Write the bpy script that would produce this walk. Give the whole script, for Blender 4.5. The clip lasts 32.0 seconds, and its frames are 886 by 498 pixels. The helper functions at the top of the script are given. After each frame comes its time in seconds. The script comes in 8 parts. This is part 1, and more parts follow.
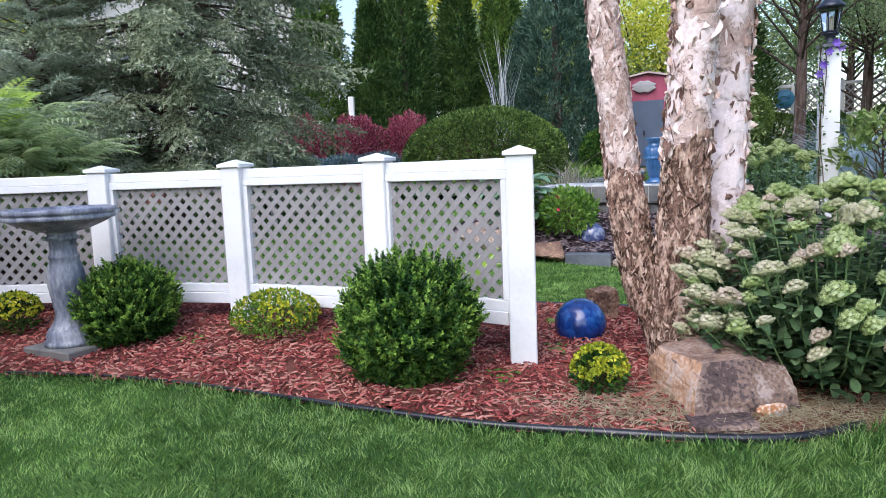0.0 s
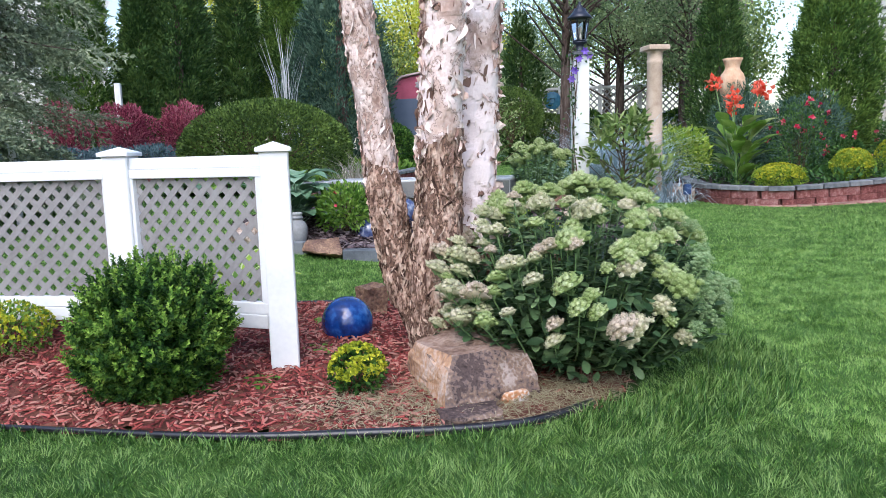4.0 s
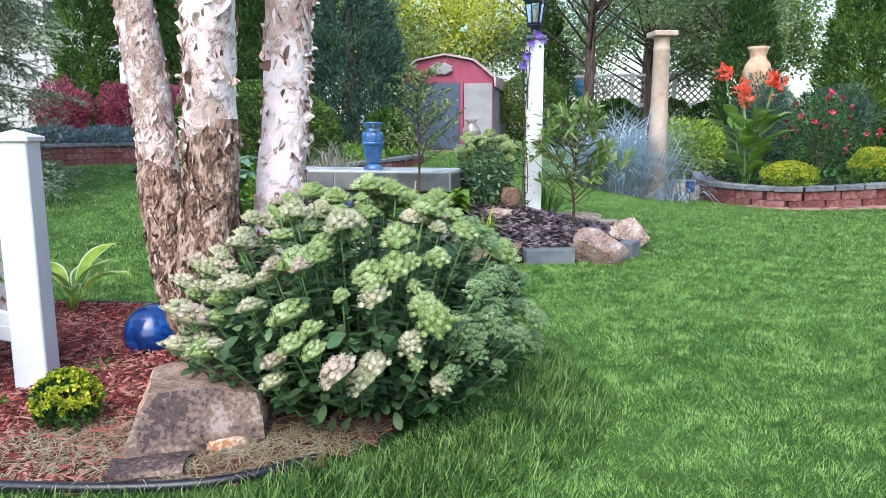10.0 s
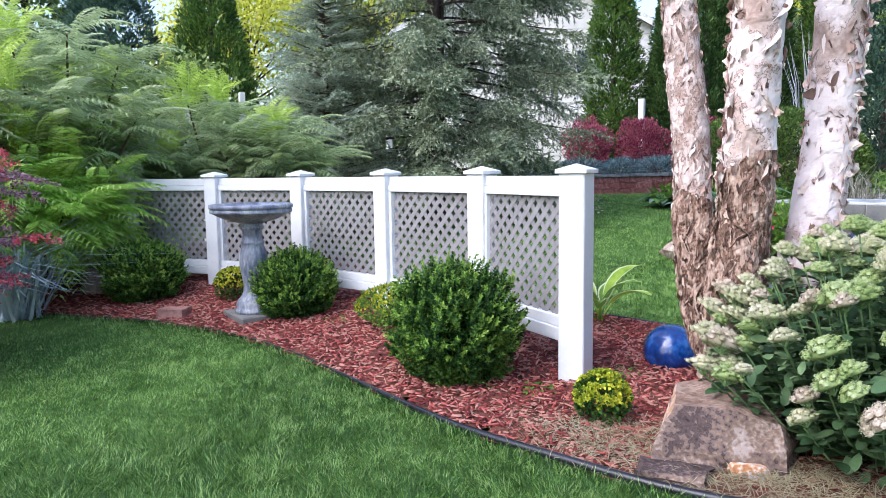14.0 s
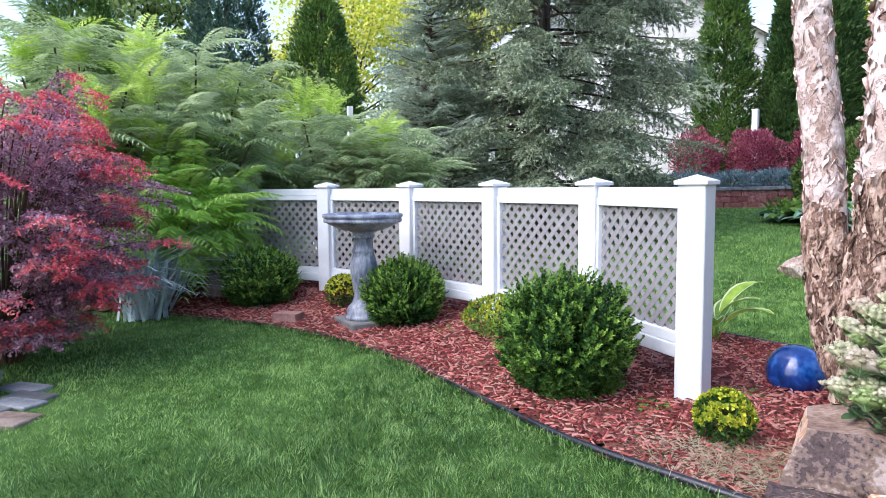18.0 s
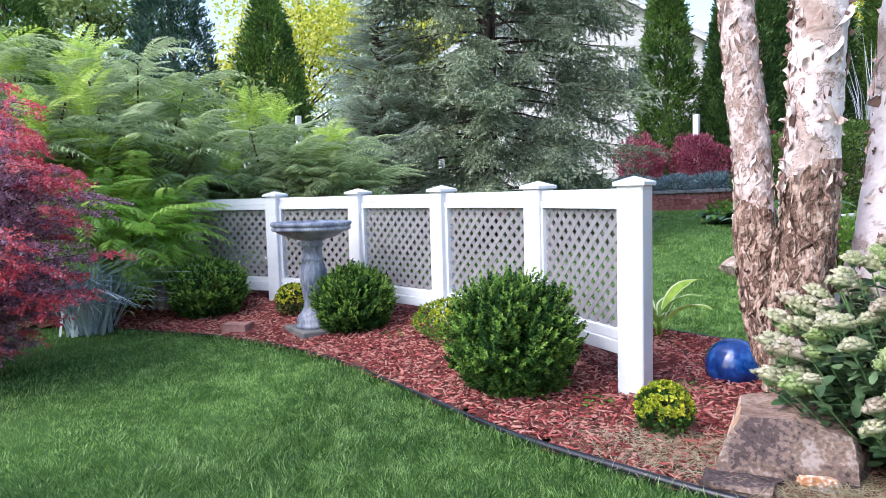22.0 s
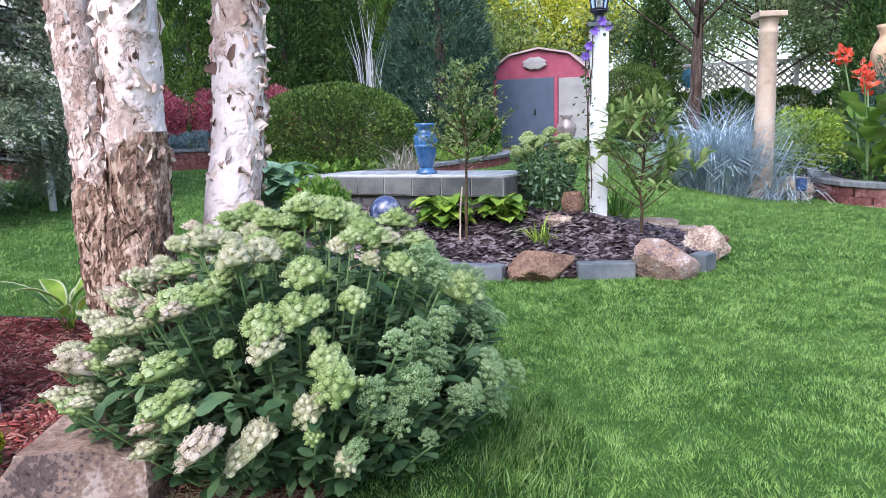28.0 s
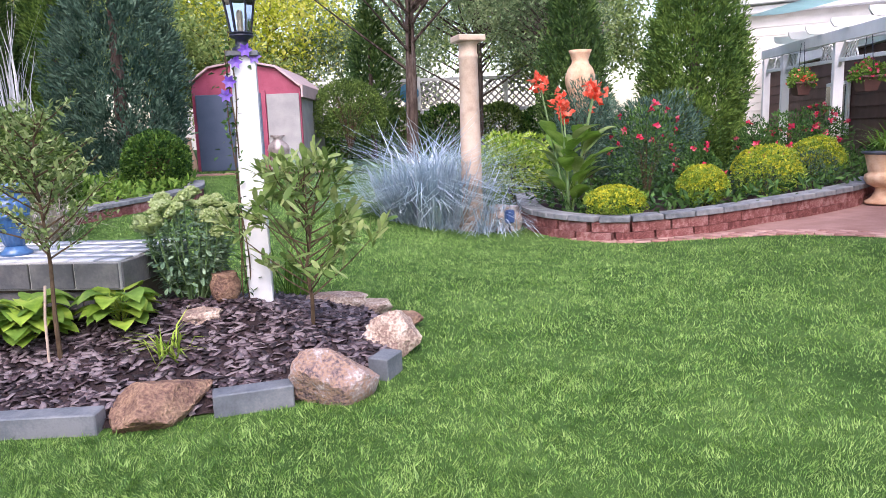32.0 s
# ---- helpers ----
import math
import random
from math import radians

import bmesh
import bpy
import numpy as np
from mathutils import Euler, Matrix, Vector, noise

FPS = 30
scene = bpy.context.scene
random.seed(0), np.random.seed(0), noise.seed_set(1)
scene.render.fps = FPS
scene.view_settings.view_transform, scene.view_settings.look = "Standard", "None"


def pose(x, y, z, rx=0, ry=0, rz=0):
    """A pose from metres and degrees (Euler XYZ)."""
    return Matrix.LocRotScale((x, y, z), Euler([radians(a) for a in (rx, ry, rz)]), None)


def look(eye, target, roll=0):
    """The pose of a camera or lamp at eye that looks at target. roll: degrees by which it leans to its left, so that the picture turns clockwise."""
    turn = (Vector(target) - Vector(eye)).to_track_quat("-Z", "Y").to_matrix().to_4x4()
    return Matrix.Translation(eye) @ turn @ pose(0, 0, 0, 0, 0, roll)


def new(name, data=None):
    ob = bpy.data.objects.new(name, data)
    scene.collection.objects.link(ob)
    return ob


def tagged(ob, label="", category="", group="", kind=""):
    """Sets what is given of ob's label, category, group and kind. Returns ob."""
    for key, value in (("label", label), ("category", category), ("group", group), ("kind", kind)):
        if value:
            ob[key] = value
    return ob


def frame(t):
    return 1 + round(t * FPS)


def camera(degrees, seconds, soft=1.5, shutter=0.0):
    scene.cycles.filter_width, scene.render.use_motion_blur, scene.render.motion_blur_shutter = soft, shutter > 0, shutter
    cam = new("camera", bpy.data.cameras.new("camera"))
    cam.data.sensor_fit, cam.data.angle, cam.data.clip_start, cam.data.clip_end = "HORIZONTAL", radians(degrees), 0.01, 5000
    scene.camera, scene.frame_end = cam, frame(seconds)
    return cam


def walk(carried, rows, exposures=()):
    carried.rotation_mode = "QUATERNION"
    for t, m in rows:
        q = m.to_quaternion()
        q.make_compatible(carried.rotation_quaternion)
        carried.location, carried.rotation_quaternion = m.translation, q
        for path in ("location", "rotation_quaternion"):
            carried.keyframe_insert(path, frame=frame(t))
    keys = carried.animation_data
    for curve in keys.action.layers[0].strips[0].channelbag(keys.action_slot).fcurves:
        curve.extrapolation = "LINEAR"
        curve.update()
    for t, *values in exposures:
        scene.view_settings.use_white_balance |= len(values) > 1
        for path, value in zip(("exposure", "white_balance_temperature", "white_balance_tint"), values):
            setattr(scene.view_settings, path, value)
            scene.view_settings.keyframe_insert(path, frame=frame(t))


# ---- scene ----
cam = camera(63.9, 32.0, soft=0.7)
PATH = [
    (0, (0.445, -0.053, 1.067), (0.234, 1.922, 0.832), -2.2),
    (0.5, (0.461, -0.057, 1.031), (0.296, 1.923, 0.802), -2.1),
    (1, (0.512, -0.038, 1.022), (0.424, 1.947, 0.791), -2.2),
    (2, (0.546, -0.013, 1.056), (0.659, 1.968, 0.8), -2.0),
    (4.5, (0.68, 0.033, 1.077), (1.097, 1.97, 0.806), -2.4),
    (5, (0.748, 0.086, 1.07), (1.26, 2.001, 0.807), -3.0),
    (5.5, (0.871, 0.142, 1.086), (1.532, 2.014, 0.849), -1.7),
    (6, (1.047, 0.215, 1.118), (1.795, 2.049, 0.84), -2.1),
    (6.5, (1.135, 0.287, 1.085), (1.931, 2.101, 0.802), -3.4),
    (7, (1.295, 0.363, 1.106), (2.094, 2.175, 0.822), -1.9),
    (7.5, (1.421, 0.3, 1.111), (2.212, 2.114, 0.827), -1.2),
    (8, (1.543, 0.28, 1.105), (2.34, 2.088, 0.791), -1.0),
    (8.5, (1.662, 0.332, 1.106), (2.517, 2.113, 0.799), -1.5),
    (9, (1.771, 0.438, 1.098), (2.556, 2.256, 0.815), 1.1),
    (9.5, (1.836, 0.424, 1.1), (2.336, 2.334, 0.777), -1.0),
    (10, (1.935, 0.373, 1.11), (2.142, 2.338, 0.801), -0.2),
    (10.5, (1.978, 0.334, 1.122), (1.919, 2.312, 0.832), -0.3),
    (11, (1.972, 0.302, 1.112), (1.691, 2.259, 0.806), -0.4),
    (11.5, (1.968, 0.259, 1.128), (1.473, 2.172, 0.814), -0.9),
    (12, (1.919, 0.246, 1.129), (1.263, 2.112, 0.833), -0.8),
    (12.5, (1.888, 0.22, 1.132), (1.097, 2.036, 0.859), -1.4),
    (13, (1.855, 0.194, 1.124), (0.938, 1.955, 0.878), -0.9),
    (13.5, (1.84, 0.179, 1.125), (0.856, 1.904, 0.89), -0.5),
    (14, (1.835, 0.177, 1.115), (0.761, 1.851, 0.901), -0.8),
    (14.5, (1.825, 0.153, 1.092), (0.662, 1.77, 0.912), -0.4),
    (15, (1.807, 0.141, 1.105), (0.595, 1.721, 0.926), -0.3),
    (15.5, (1.812, 0.128, 1.078), (0.556, 1.676, 0.918), -0.4),
    (17.5, (1.788, 0.122, 1.099), (0.503, 1.643, 0.914), -0.5),
    (18, (1.776, 0.122, 1.105), (0.483, 1.637, 0.929), -0.5),
    (18.5, (1.784, 0.112, 1.094), (0.491, 1.63, 0.935), -0.4),
    (19, (1.786, 0.129, 1.113), (0.489, 1.642, 0.952), -0.9),
    (19.5, (1.771, 0.096, 1.101), (0.478, 1.615, 0.956), -0.8),
    (20, (1.775, 0.107, 1.1), (0.482, 1.625, 0.948), -0.8),
    (20.5, (1.793, 0.1, 1.092), (0.501, 1.62, 0.953), -0.5),
    (21, (1.798, 0.099, 1.083), (0.523, 1.634, 0.945), -0.6),
    (21.5, (1.823, 0.114, 1.087), (0.595, 1.684, 0.919), -1.0),
    (22, (1.835, 0.106, 1.085), (0.642, 1.704, 0.931), -1.5),
    (22.5, (1.836, 0.111, 1.074), (0.66, 1.722, 0.921), -1.2),
    (23, (1.836, 0.107, 1.085), (0.682, 1.73, 0.906), -1.4),
    (23.5, (1.839, 0.115, 1.08), (0.694, 1.747, 0.916), -1.0),
    (24, (1.861, 0.13, 1.062), (0.755, 1.788, 0.892), -1.2),
    (24.5, (1.918, 0.168, 1.055), (0.938, 1.902, 0.869), -1.9),
    (25, (1.951, 0.208, 1.055), (1.133, 2.021, 0.84), -1.6),
    (25.5, (1.99, 0.234, 1.059), (1.325, 2.107, 0.831), -1.9),
    (26, (2.036, 0.269, 1.099), (1.548, 2.192, 0.841), -2.9),
    (26.5, (2.108, 0.403, 1.07), (1.813, 2.368, 0.837), -2.2),
    (28.5, (2.746, 1.138, 1.188), (2.637, 3.108, 0.86), -1.5),
    (29, (2.896, 1.415, 1.233), (2.772, 3.384, 0.904), -0.9),
    (29.5, (2.996, 1.641, 1.3), (2.918, 3.607, 0.94), -1.5),
    (30, (3.18, 1.816, 1.386), (3.219, 3.787, 1.047), -1.1),
    (30.5, (3.341, 1.95, 1.384), (3.43, 3.919, 1.042), -0.7),
    (31, (3.392, 2.134, 1.481), (3.726, 4.075, 1.135), -0.2),
    (31.5, (3.388, 2.295, 1.506), (3.897, 4.204, 1.191), -1.7),
    (32, (3.457, 2.447, 1.527), (4.035, 4.334, 1.204), -2.1),
]
walk(cam, [(t, look(eye, target, roll)) for t, eye, target, roll in PATH], exposures=[(0, 0.9, 5800, 15), (2.5, 0.94, 5800, 15), (6, 1.09, 5800, 10), (10, 1.2, 5780, 10), (13, 1.22, 5730, 15), (20, 1.34, 5740, 16), (26, 1.1, 5730, 16), (29, 1.32, 5850, 18), (31, 1.42, 6150, 25), (32, 1.4, 6200, 27)])

# ---- world and sun ----
world = bpy.data.worlds.new("world")
scene.world = world
world.use_nodes = True
wn, wl = world.node_tree.nodes, world.node_tree.links
sky = wn.new("ShaderNodeTexSky")
sky.sky_type, sky.sun_disc = "NISHITA", False
sky.sun_elevation, sky.sun_rotation = radians(48), radians(205)
sky.air_density, sky.dust_density, sky.ozone_density = 1.3, 2.5, 0.4
wl.new(sky.outputs[0], wn["Background"].inputs[0])
wn["Background"].inputs[1].default_value = 0.15

sun = new("sun", bpy.data.lights.new("sun", "SUN"))
sun.data.energy, sun.data.angle, sun.data.color = 1.15, radians(50), (1.0, 0.97, 0.93)
sun.matrix_world = look((-2.5, -8, 10), (0, 0, 0))

# ---- building helpers ----
def rng_of(seed):
    return np.random.default_rng(seed)


def mesh_of(name, verts, tris):
    """A mesh from arrays of vertices and triangles."""
    me = bpy.data.meshes.new(name)
    verts, tris = np.asarray(verts, np.float32), np.asarray(tris, np.int32)
    me.vertices.add(len(verts))
    me.vertices.foreach_set("co", verts.ravel())
    me.loops.add(tris.size)
    me.loops.foreach_set("vertex_index", tris.ravel())
    me.polygons.add(len(tris))
    me.polygons.foreach_set("loop_start", np.arange(0, tris.size, 3, dtype=np.int32))
    me.polygons.foreach_set("loop_total", np.full(len(tris), 3, np.int32))
    me.update(calc_edges=True)
    return me


SMALL = {"stem", "bough", "bloom", "foliage", "new_growth", "frond_tuft", "flower_tuft", "blade_tuft", "crown", "red_tip", "young_leaf_tuft", "flower_spike"}


def part(name, shape, material, parent=None, label="", m=None, smooth=False):
    """Links a bmesh, a mesh or a pair of arrays as one mesh object under a thing or a part."""
    if isinstance(shape, tuple):
        me = mesh_of(name, *shape)
    elif isinstance(shape, bmesh.types.BMesh):
        me = bpy.data.meshes.new(name)
        shape.normal_update()
        shape.to_mesh(me)
        shape.free()
    else:
        me = shape
    if material and not me.materials:
        me.materials.append(material)
    if smooth:
        me.polygons.foreach_set("use_smooth", np.ones(len(me.polygons), bool))
    ob = new(name, me)
    if m is not None:
        ob.matrix_basis = m
    if parent:
        ob.parent = parent
    if label:
        ob["label"] = label
    if name in SMALL:
        ob["kind"] = "stuff"
    return ob


def thing(name, x, y, z, label, category, group="", turn=0.0, kind=""):
    ob = new(name)
    ob.matrix_basis = pose(x, y, z, 0, 0, turn)
    return tagged(ob, label, category, group, kind)


def box(bm, cx, cy, cz, sx, sy, sz, turn=0.0, bevel=0.0, m=None):
    mat = (m or Matrix()) @ pose(cx, cy, cz, 0, 0, turn) @ Matrix.Diagonal((sx, sy, sz, 1))
    got = bmesh.ops.create_cube(bm, size=1, matrix=mat)
    if bevel:
        edges = list({e for v in got["verts"] for e in v.link_edges})
        bmesh.ops.bevel(bm, geom=edges, offset=bevel, segments=1, affect="EDGES")
    return bm


def a_box(sx, sy, sz, bevel=0.0, cz=0.0, cx=0.0, cy=0.0):
    return box(bmesh.new(), cx, cy, cz, sx, sy, sz, bevel=bevel)


def lathe(profile, n=24, flute=0, depth=0.0):
    """A turned body from (radius, height) pairs."""
    bm = bmesh.new()
    rings = []
    for r, z in profile:
        ring = []
        for k in range(n):
            a = 2 * math.pi * k / n
            rr = r * (1 - depth * (0.5 + 0.5 * math.cos(flute * a))) if flute else r
            ring.append(bm.verts.new((rr * math.cos(a), rr * math.sin(a), z)))
        rings.append(ring)
    for a, b in zip(rings, rings[1:]):
        for k in range(n):
            bm.faces.new((a[k], a[(k + 1) % n], b[(k + 1) % n], b[k]))
    bm.faces.new(rings[0][::-1])
    bm.faces.new(rings[-1])
    return bm


def tube(bm, points, radii, n=8, wobble=0.0, seed=0):
    """A round limb along points."""
    rnd, rings = random.Random(seed), []
    for k, p in enumerate(points):
        p = Vector(p)
        d = Vector(points[min(k + 1, len(points) - 1)]) - Vector(points[max(k - 1, 0)])
        d = d.normalized() if d.length > 1e-9 else Vector((0, 0, 1))
        side = d.cross(Vector((0.31, 0.95, 0.05))).normalized()
        other = d.cross(side)
        r = radii[k] if hasattr(radii, "__len__") else radii
        ring = []
        for j in range(n):
            a = 2 * math.pi * j / n
            rr = r * (1 + wobble * (rnd.random() - 0.5))
            ring.append(bm.verts.new(p + side * rr * math.cos(a) + other * rr * math.sin(a)))
        rings.append(ring)
    for a, b in zip(rings, rings[1:]):
        for j in range(n):
            bm.faces.new((a[j], a[(j + 1) % n], b[(j + 1) % n], b[j]))
    bm.faces.new(rings[0][::-1])
    bm.faces.new(rings[-1])
    return bm


def unit(v):
    return v / np.maximum(np.linalg.norm(v, axis=-1, keepdims=True), 1e-9)


def leaves(P, D, U, L, W, fold=0.25):
    """Folded diamond leaves at P along D, with the face towards U."""
    P, D = np.asarray(P, float), unit(np.asarray(D, float))
    S = unit(np.cross(D, U))
    N = np.cross(S, D)
    L, W = np.broadcast_to(L, len(P))[:, None], np.broadcast_to(W, len(P))[:, None]
    mid = P + D * L * 0.45 + N * W * fold
    v = np.stack([P, mid + S * W * 0.5, P + D * L, mid - S * W * 0.5], 1)
    base = np.arange(len(P))[:, None] * 4
    t = np.concatenate([base + [0, 1, 2], base + [0, 2, 3]], 1).reshape(-1, 3)
    return v.reshape(-1, 3), t


def oval_leaves(P, D, U, L, W, fold=0.2):
    """Blunt oval leaves of eight triangles."""
    P, D = np.asarray(P, float), unit(np.asarray(D, float))
    S = unit(np.cross(D, U))
    N = np.cross(S, D)
    L, W = np.broadcast_to(L, len(P))[:, None], np.broadcast_to(W, len(P))[:, None]
    rim = []
    for side, fs in ((1, (0.28, 0.62, 0.9)), (-1, (0.9, 0.62, 0.28))):
        for f in fs:
            wide = {0.28: 0.36, 0.62: 0.5, 0.9: 0.3}[f]
            rim.append(P + D * L * f + side * S * W * wide + N * W * (fold * wide - 0.25 * f * f))
    tip = P + D * L - N * W * 0.28
    mid = P + D * L * 0.55 - N * W * 0.06
    v = np.stack([P, *rim[:3], tip, *rim[3:], mid], 1)
    base = np.arange(len(P))[:, None] * 9
    t = np.concatenate([base + [8, k, (k + 1) % 8] for k in range(8)], 1).reshape(-1, 3)
    return v.reshape(-1, 3), t


def blades(P, D, U, L, W, bend=0.3):
    """Narrow blades of two stretches that bend away from U."""
    P, D = np.asarray(P, float), unit(np.asarray(D, float))
    S = unit(np.cross(D, U))
    N = np.cross(S, D)
    L, W = np.broadcast_to(L, len(P))[:, None], np.broadcast_to(W, len(P))[:, None]
    mid, tip = P + D * L * 0.55, P + D * L * 0.95 - N * L * bend
    v = np.stack([P - S * W * 0.5, P + S * W * 0.5, mid + S * W * 0.4, mid - S * W * 0.4, tip], 1)
    base = np.arange(len(P))[:, None] * 5
    t = np.concatenate([base + [0, 1, 2], base + [0, 2, 3], base + [3, 2, 4]], 1).reshape(-1, 3)
    return v.reshape(-1, 3), t


def join(*geo):
    vs, ts, n = [], [], 0
    for v, t in geo:
        vs.append(v)
        ts.append(np.asarray(t) + n)
        n += len(v)
    return np.concatenate(vs), np.concatenate(ts)


def stamped(template, R, T):
    """The template set down once for each turn R and place T."""
    v, t = template
    n = len(T)
    out = np.einsum("nij,kj->nki", R, v) + T[:, None]
    tri = (np.arange(n)[:, None, None] * len(v) + t[None]).reshape(-1, 3)
    return out.reshape(-1, 3), tri


def frames(D, U, scale=1.0):
    """Turns that lay x along D and z near U."""
    D = unit(D)
    S = unit(np.cross(U, D))
    N = np.cross(D, S)
    return np.stack([D, S, N], -1) * np.broadcast_to(scale, len(D))[:, None, None]


def sphere_dirs(rng, n, low=-1.0):
    z = rng.uniform(low, 1, n)
    a = rng.uniform(0, 2 * math.pi, n)
    r = np.sqrt(np.maximum(0, 1 - z * z))
    return np.stack([r * np.cos(a), r * np.sin(a), z], 1)


def lumps(d, rng, count=26, size=0.35, depth=0.12):
    """A factor that swells a crown into uneven clumps."""
    c = sphere_dirs(rng, count)
    near = np.exp(-(1 - (d @ c.T)) / (size * size * 0.5))
    return 1 + depth * (near.max(1) - 0.5)


def inside(poly, x, y):
    poly = np.asarray(poly)
    hit = np.zeros(np.shape(x), bool)
    for (x0, y0), (x1, y1) in zip(poly, np.roll(poly, -1, 0)):
        with np.errstate(divide="ignore", invalid="ignore"):
            hit ^= ((y0 > y) != (y1 > y)) & (x < (x1 - x0) * (y - y0) / (y1 - y0) + x0)
    return hit


def edge_distance(poly, x, y):
    poly = np.asarray(poly, float)
    best = np.full(np.shape(x), 1e9)
    for a, b in zip(poly, np.roll(poly, -1, 0)):
        ab = b - a
        k = np.clip(((x - a[0]) * ab[0] + (y - a[1]) * ab[1]) / (ab @ ab), 0, 1)
        best = np.minimum(best, np.hypot(x - a[0] - k * ab[0], y - a[1] - k * ab[1]))
    return best


def smooth_line(points, n):
    """Points evenly along a smooth curve through the given ones."""
    p = np.asarray(points, float)
    q = np.vstack([2 * p[0] - p[1], p, 2 * p[-1] - p[-2]])
    out = []
    for k in range(1, len(q) - 2):
        t = np.linspace(0, 1, 24, endpoint=False)[:, None]
        a, b, c, d = q[k - 1], q[k], q[k + 1], q[k + 2]
        out.append(0.5 * (2 * b + (c - a) * t + (2 * a - 5 * b + 4 * c - d) * t**2 + (3 * b - a - 3 * c + d) * t**3))
    out = np.vstack(out + [p[-1:]])
    s = np.r_[0, np.cumsum(np.linalg.norm(np.diff(out, axis=0), axis=1))]
    want = np.linspace(0, s[-1], n)
    return np.stack([np.interp(want, s, out[:, k]) for k in range(p.shape[1])], 1)


# ---- plan ----
BED_FRONT = [(-5.6, 2.2), (-4.9, 2.8), (-4.3, 3.1), (-3.77, 3.25), (-2.93, 3.46), (-2.2, 3.48), (-1.42, 3.34), (-0.73, 3.09), (-0.19, 2.88),
             (0.3, 2.71), (0.78, 2.62), (1.13, 2.57), (1.45, 2.58), (1.78, 2.7)]
BED_BACK = [(1.92, 2.8), (2.08, 3.0), (2.18, 3.5), (2.14, 4.2), (1.8, 4.7), (1.02, 5.0), (0.13, 5.09), (-1.0, 5.2), (-2.2, 5.5), (-3.2, 6.3), (-4.2, 6.8), (-6.5, 6.8), (-7.5, 4.5)]
RED_BED = BED_FRONT + BED_BACK
ROCK_EDGE = [(-0.35, 8.6), (-0.16, 8.05), (0.17, 7.5), (0.5, 7.28), (0.95, 7.06), (1.4, 6.94), (2.05, 6.68), (2.77, 6.5), (3.31, 6.49), (3.79, 6.5), (4.2, 6.58), (4.47, 6.9),
             (4.6, 7.45), (4.55, 8.1)]
SLATE_BED = ROCK_EDGE + [(4.1, 8.6), (3.3, 8.8), (2.2, 9.6), (0.6, 9.9), (-0.3, 9.3)]
WALL_LINE = [(8.7, 14.4), (8.25, 13.2), (8.0, 12.2), (8.1, 11.4), (8.5, 10.85), (9.5, 10.52), (10.9, 10.55), (12.3, 10.75), (13.4, 11.3)]
FRONT_BED = WALL_LINE + [(16.5, 13.5), (15.5, 18.5), (9.0, 19.0)]
PATIO = [(8.1, 11.15), (8.5, 10.6), (9.5, 10.15), (10.4, 9.5), (11.0, 8.2), (10.35, 7.0), (9.6, 6.4), (9.3, 5.7), (10.2, 4.6), (13, 2), (22, 6), (20, 16), (14.5, 12.4), (13.4, 11.3), (12.3, 10.75), (10.9, 10.55), (9.5, 10.52), (8.5, 10.85)]
LEFT_BED = [(-9, 13.2), (-6.2, 13.9), (-4.6, 14.75), (-3.0, 15.4), (-2.0, 15.9), (-1.8, 16.8), (-3, 21), (-9, 21)]
DOME_BED = [(-1.9, 12.6), (0.2, 12.2), (1.9, 13.8), (2.9, 15.0), (3.0, 16.4), (2.0, 17.5), (-1.8, 16.5)]


def height(x, y):
    """The lie of the ground."""
    x, y = np.asarray(x, float), np.asarray(y, float)
    left = np.interp(y, [4.0, 6.0, 9.0, 12.0, 15.0, 21.0, 40.0], [0.0, 0.1, 0.27, 0.42, 0.6, 0.8, 1.1])
    mid = np.interp(y, [6.6, 9.0, 12.0, 15.0, 21.0, 40.0], [0.0, 0.16, 0.36, 0.58, 0.8, 1.1])
    right = np.interp(y, [13.0, 15.0, 21.0, 40.0], [0.0, 0.12, 0.7, 1.1])
    a, b = np.clip((x + 0.5) / 2, 0, 1), np.clip((x - 4.2) / 3.2, 0, 1)
    a, b = a * a * (3 - 2 * a), b * b * (3 - 2 * b)
    z = (left * (1 - a) + mid * a) * (1 - b) + right * b
    return z + 0.055 * np.clip(x - 8.5, 0, 7)


def mound(x, y):
    """The mulch of the beds, heaped above the ground."""
    x, y = np.asarray(x, float), np.asarray(y, float)
    z = height(x, y)
    d = np.where(inside(RED_BED, x, y), edge_distance(RED_BED, x, y), 0)
    z = z + 0.02 * np.clip(d / 0.1, 0, 1) + 0.1 * np.clip((d - 0.2) / 1.0, 0, 1) * np.clip((0.4 - x) / 1.2, 0, 1)
    d = np.where(inside(SLATE_BED, x, y), edge_distance(SLATE_BED, x, y), 0)
    z = z + 0.07 * np.clip(d / 0.1, 0, 1) + 0.26 * np.clip((d - 0.15) / 1.0, 0, 1)
    return z


def hz(x, y):
    return float(mound(x, y))

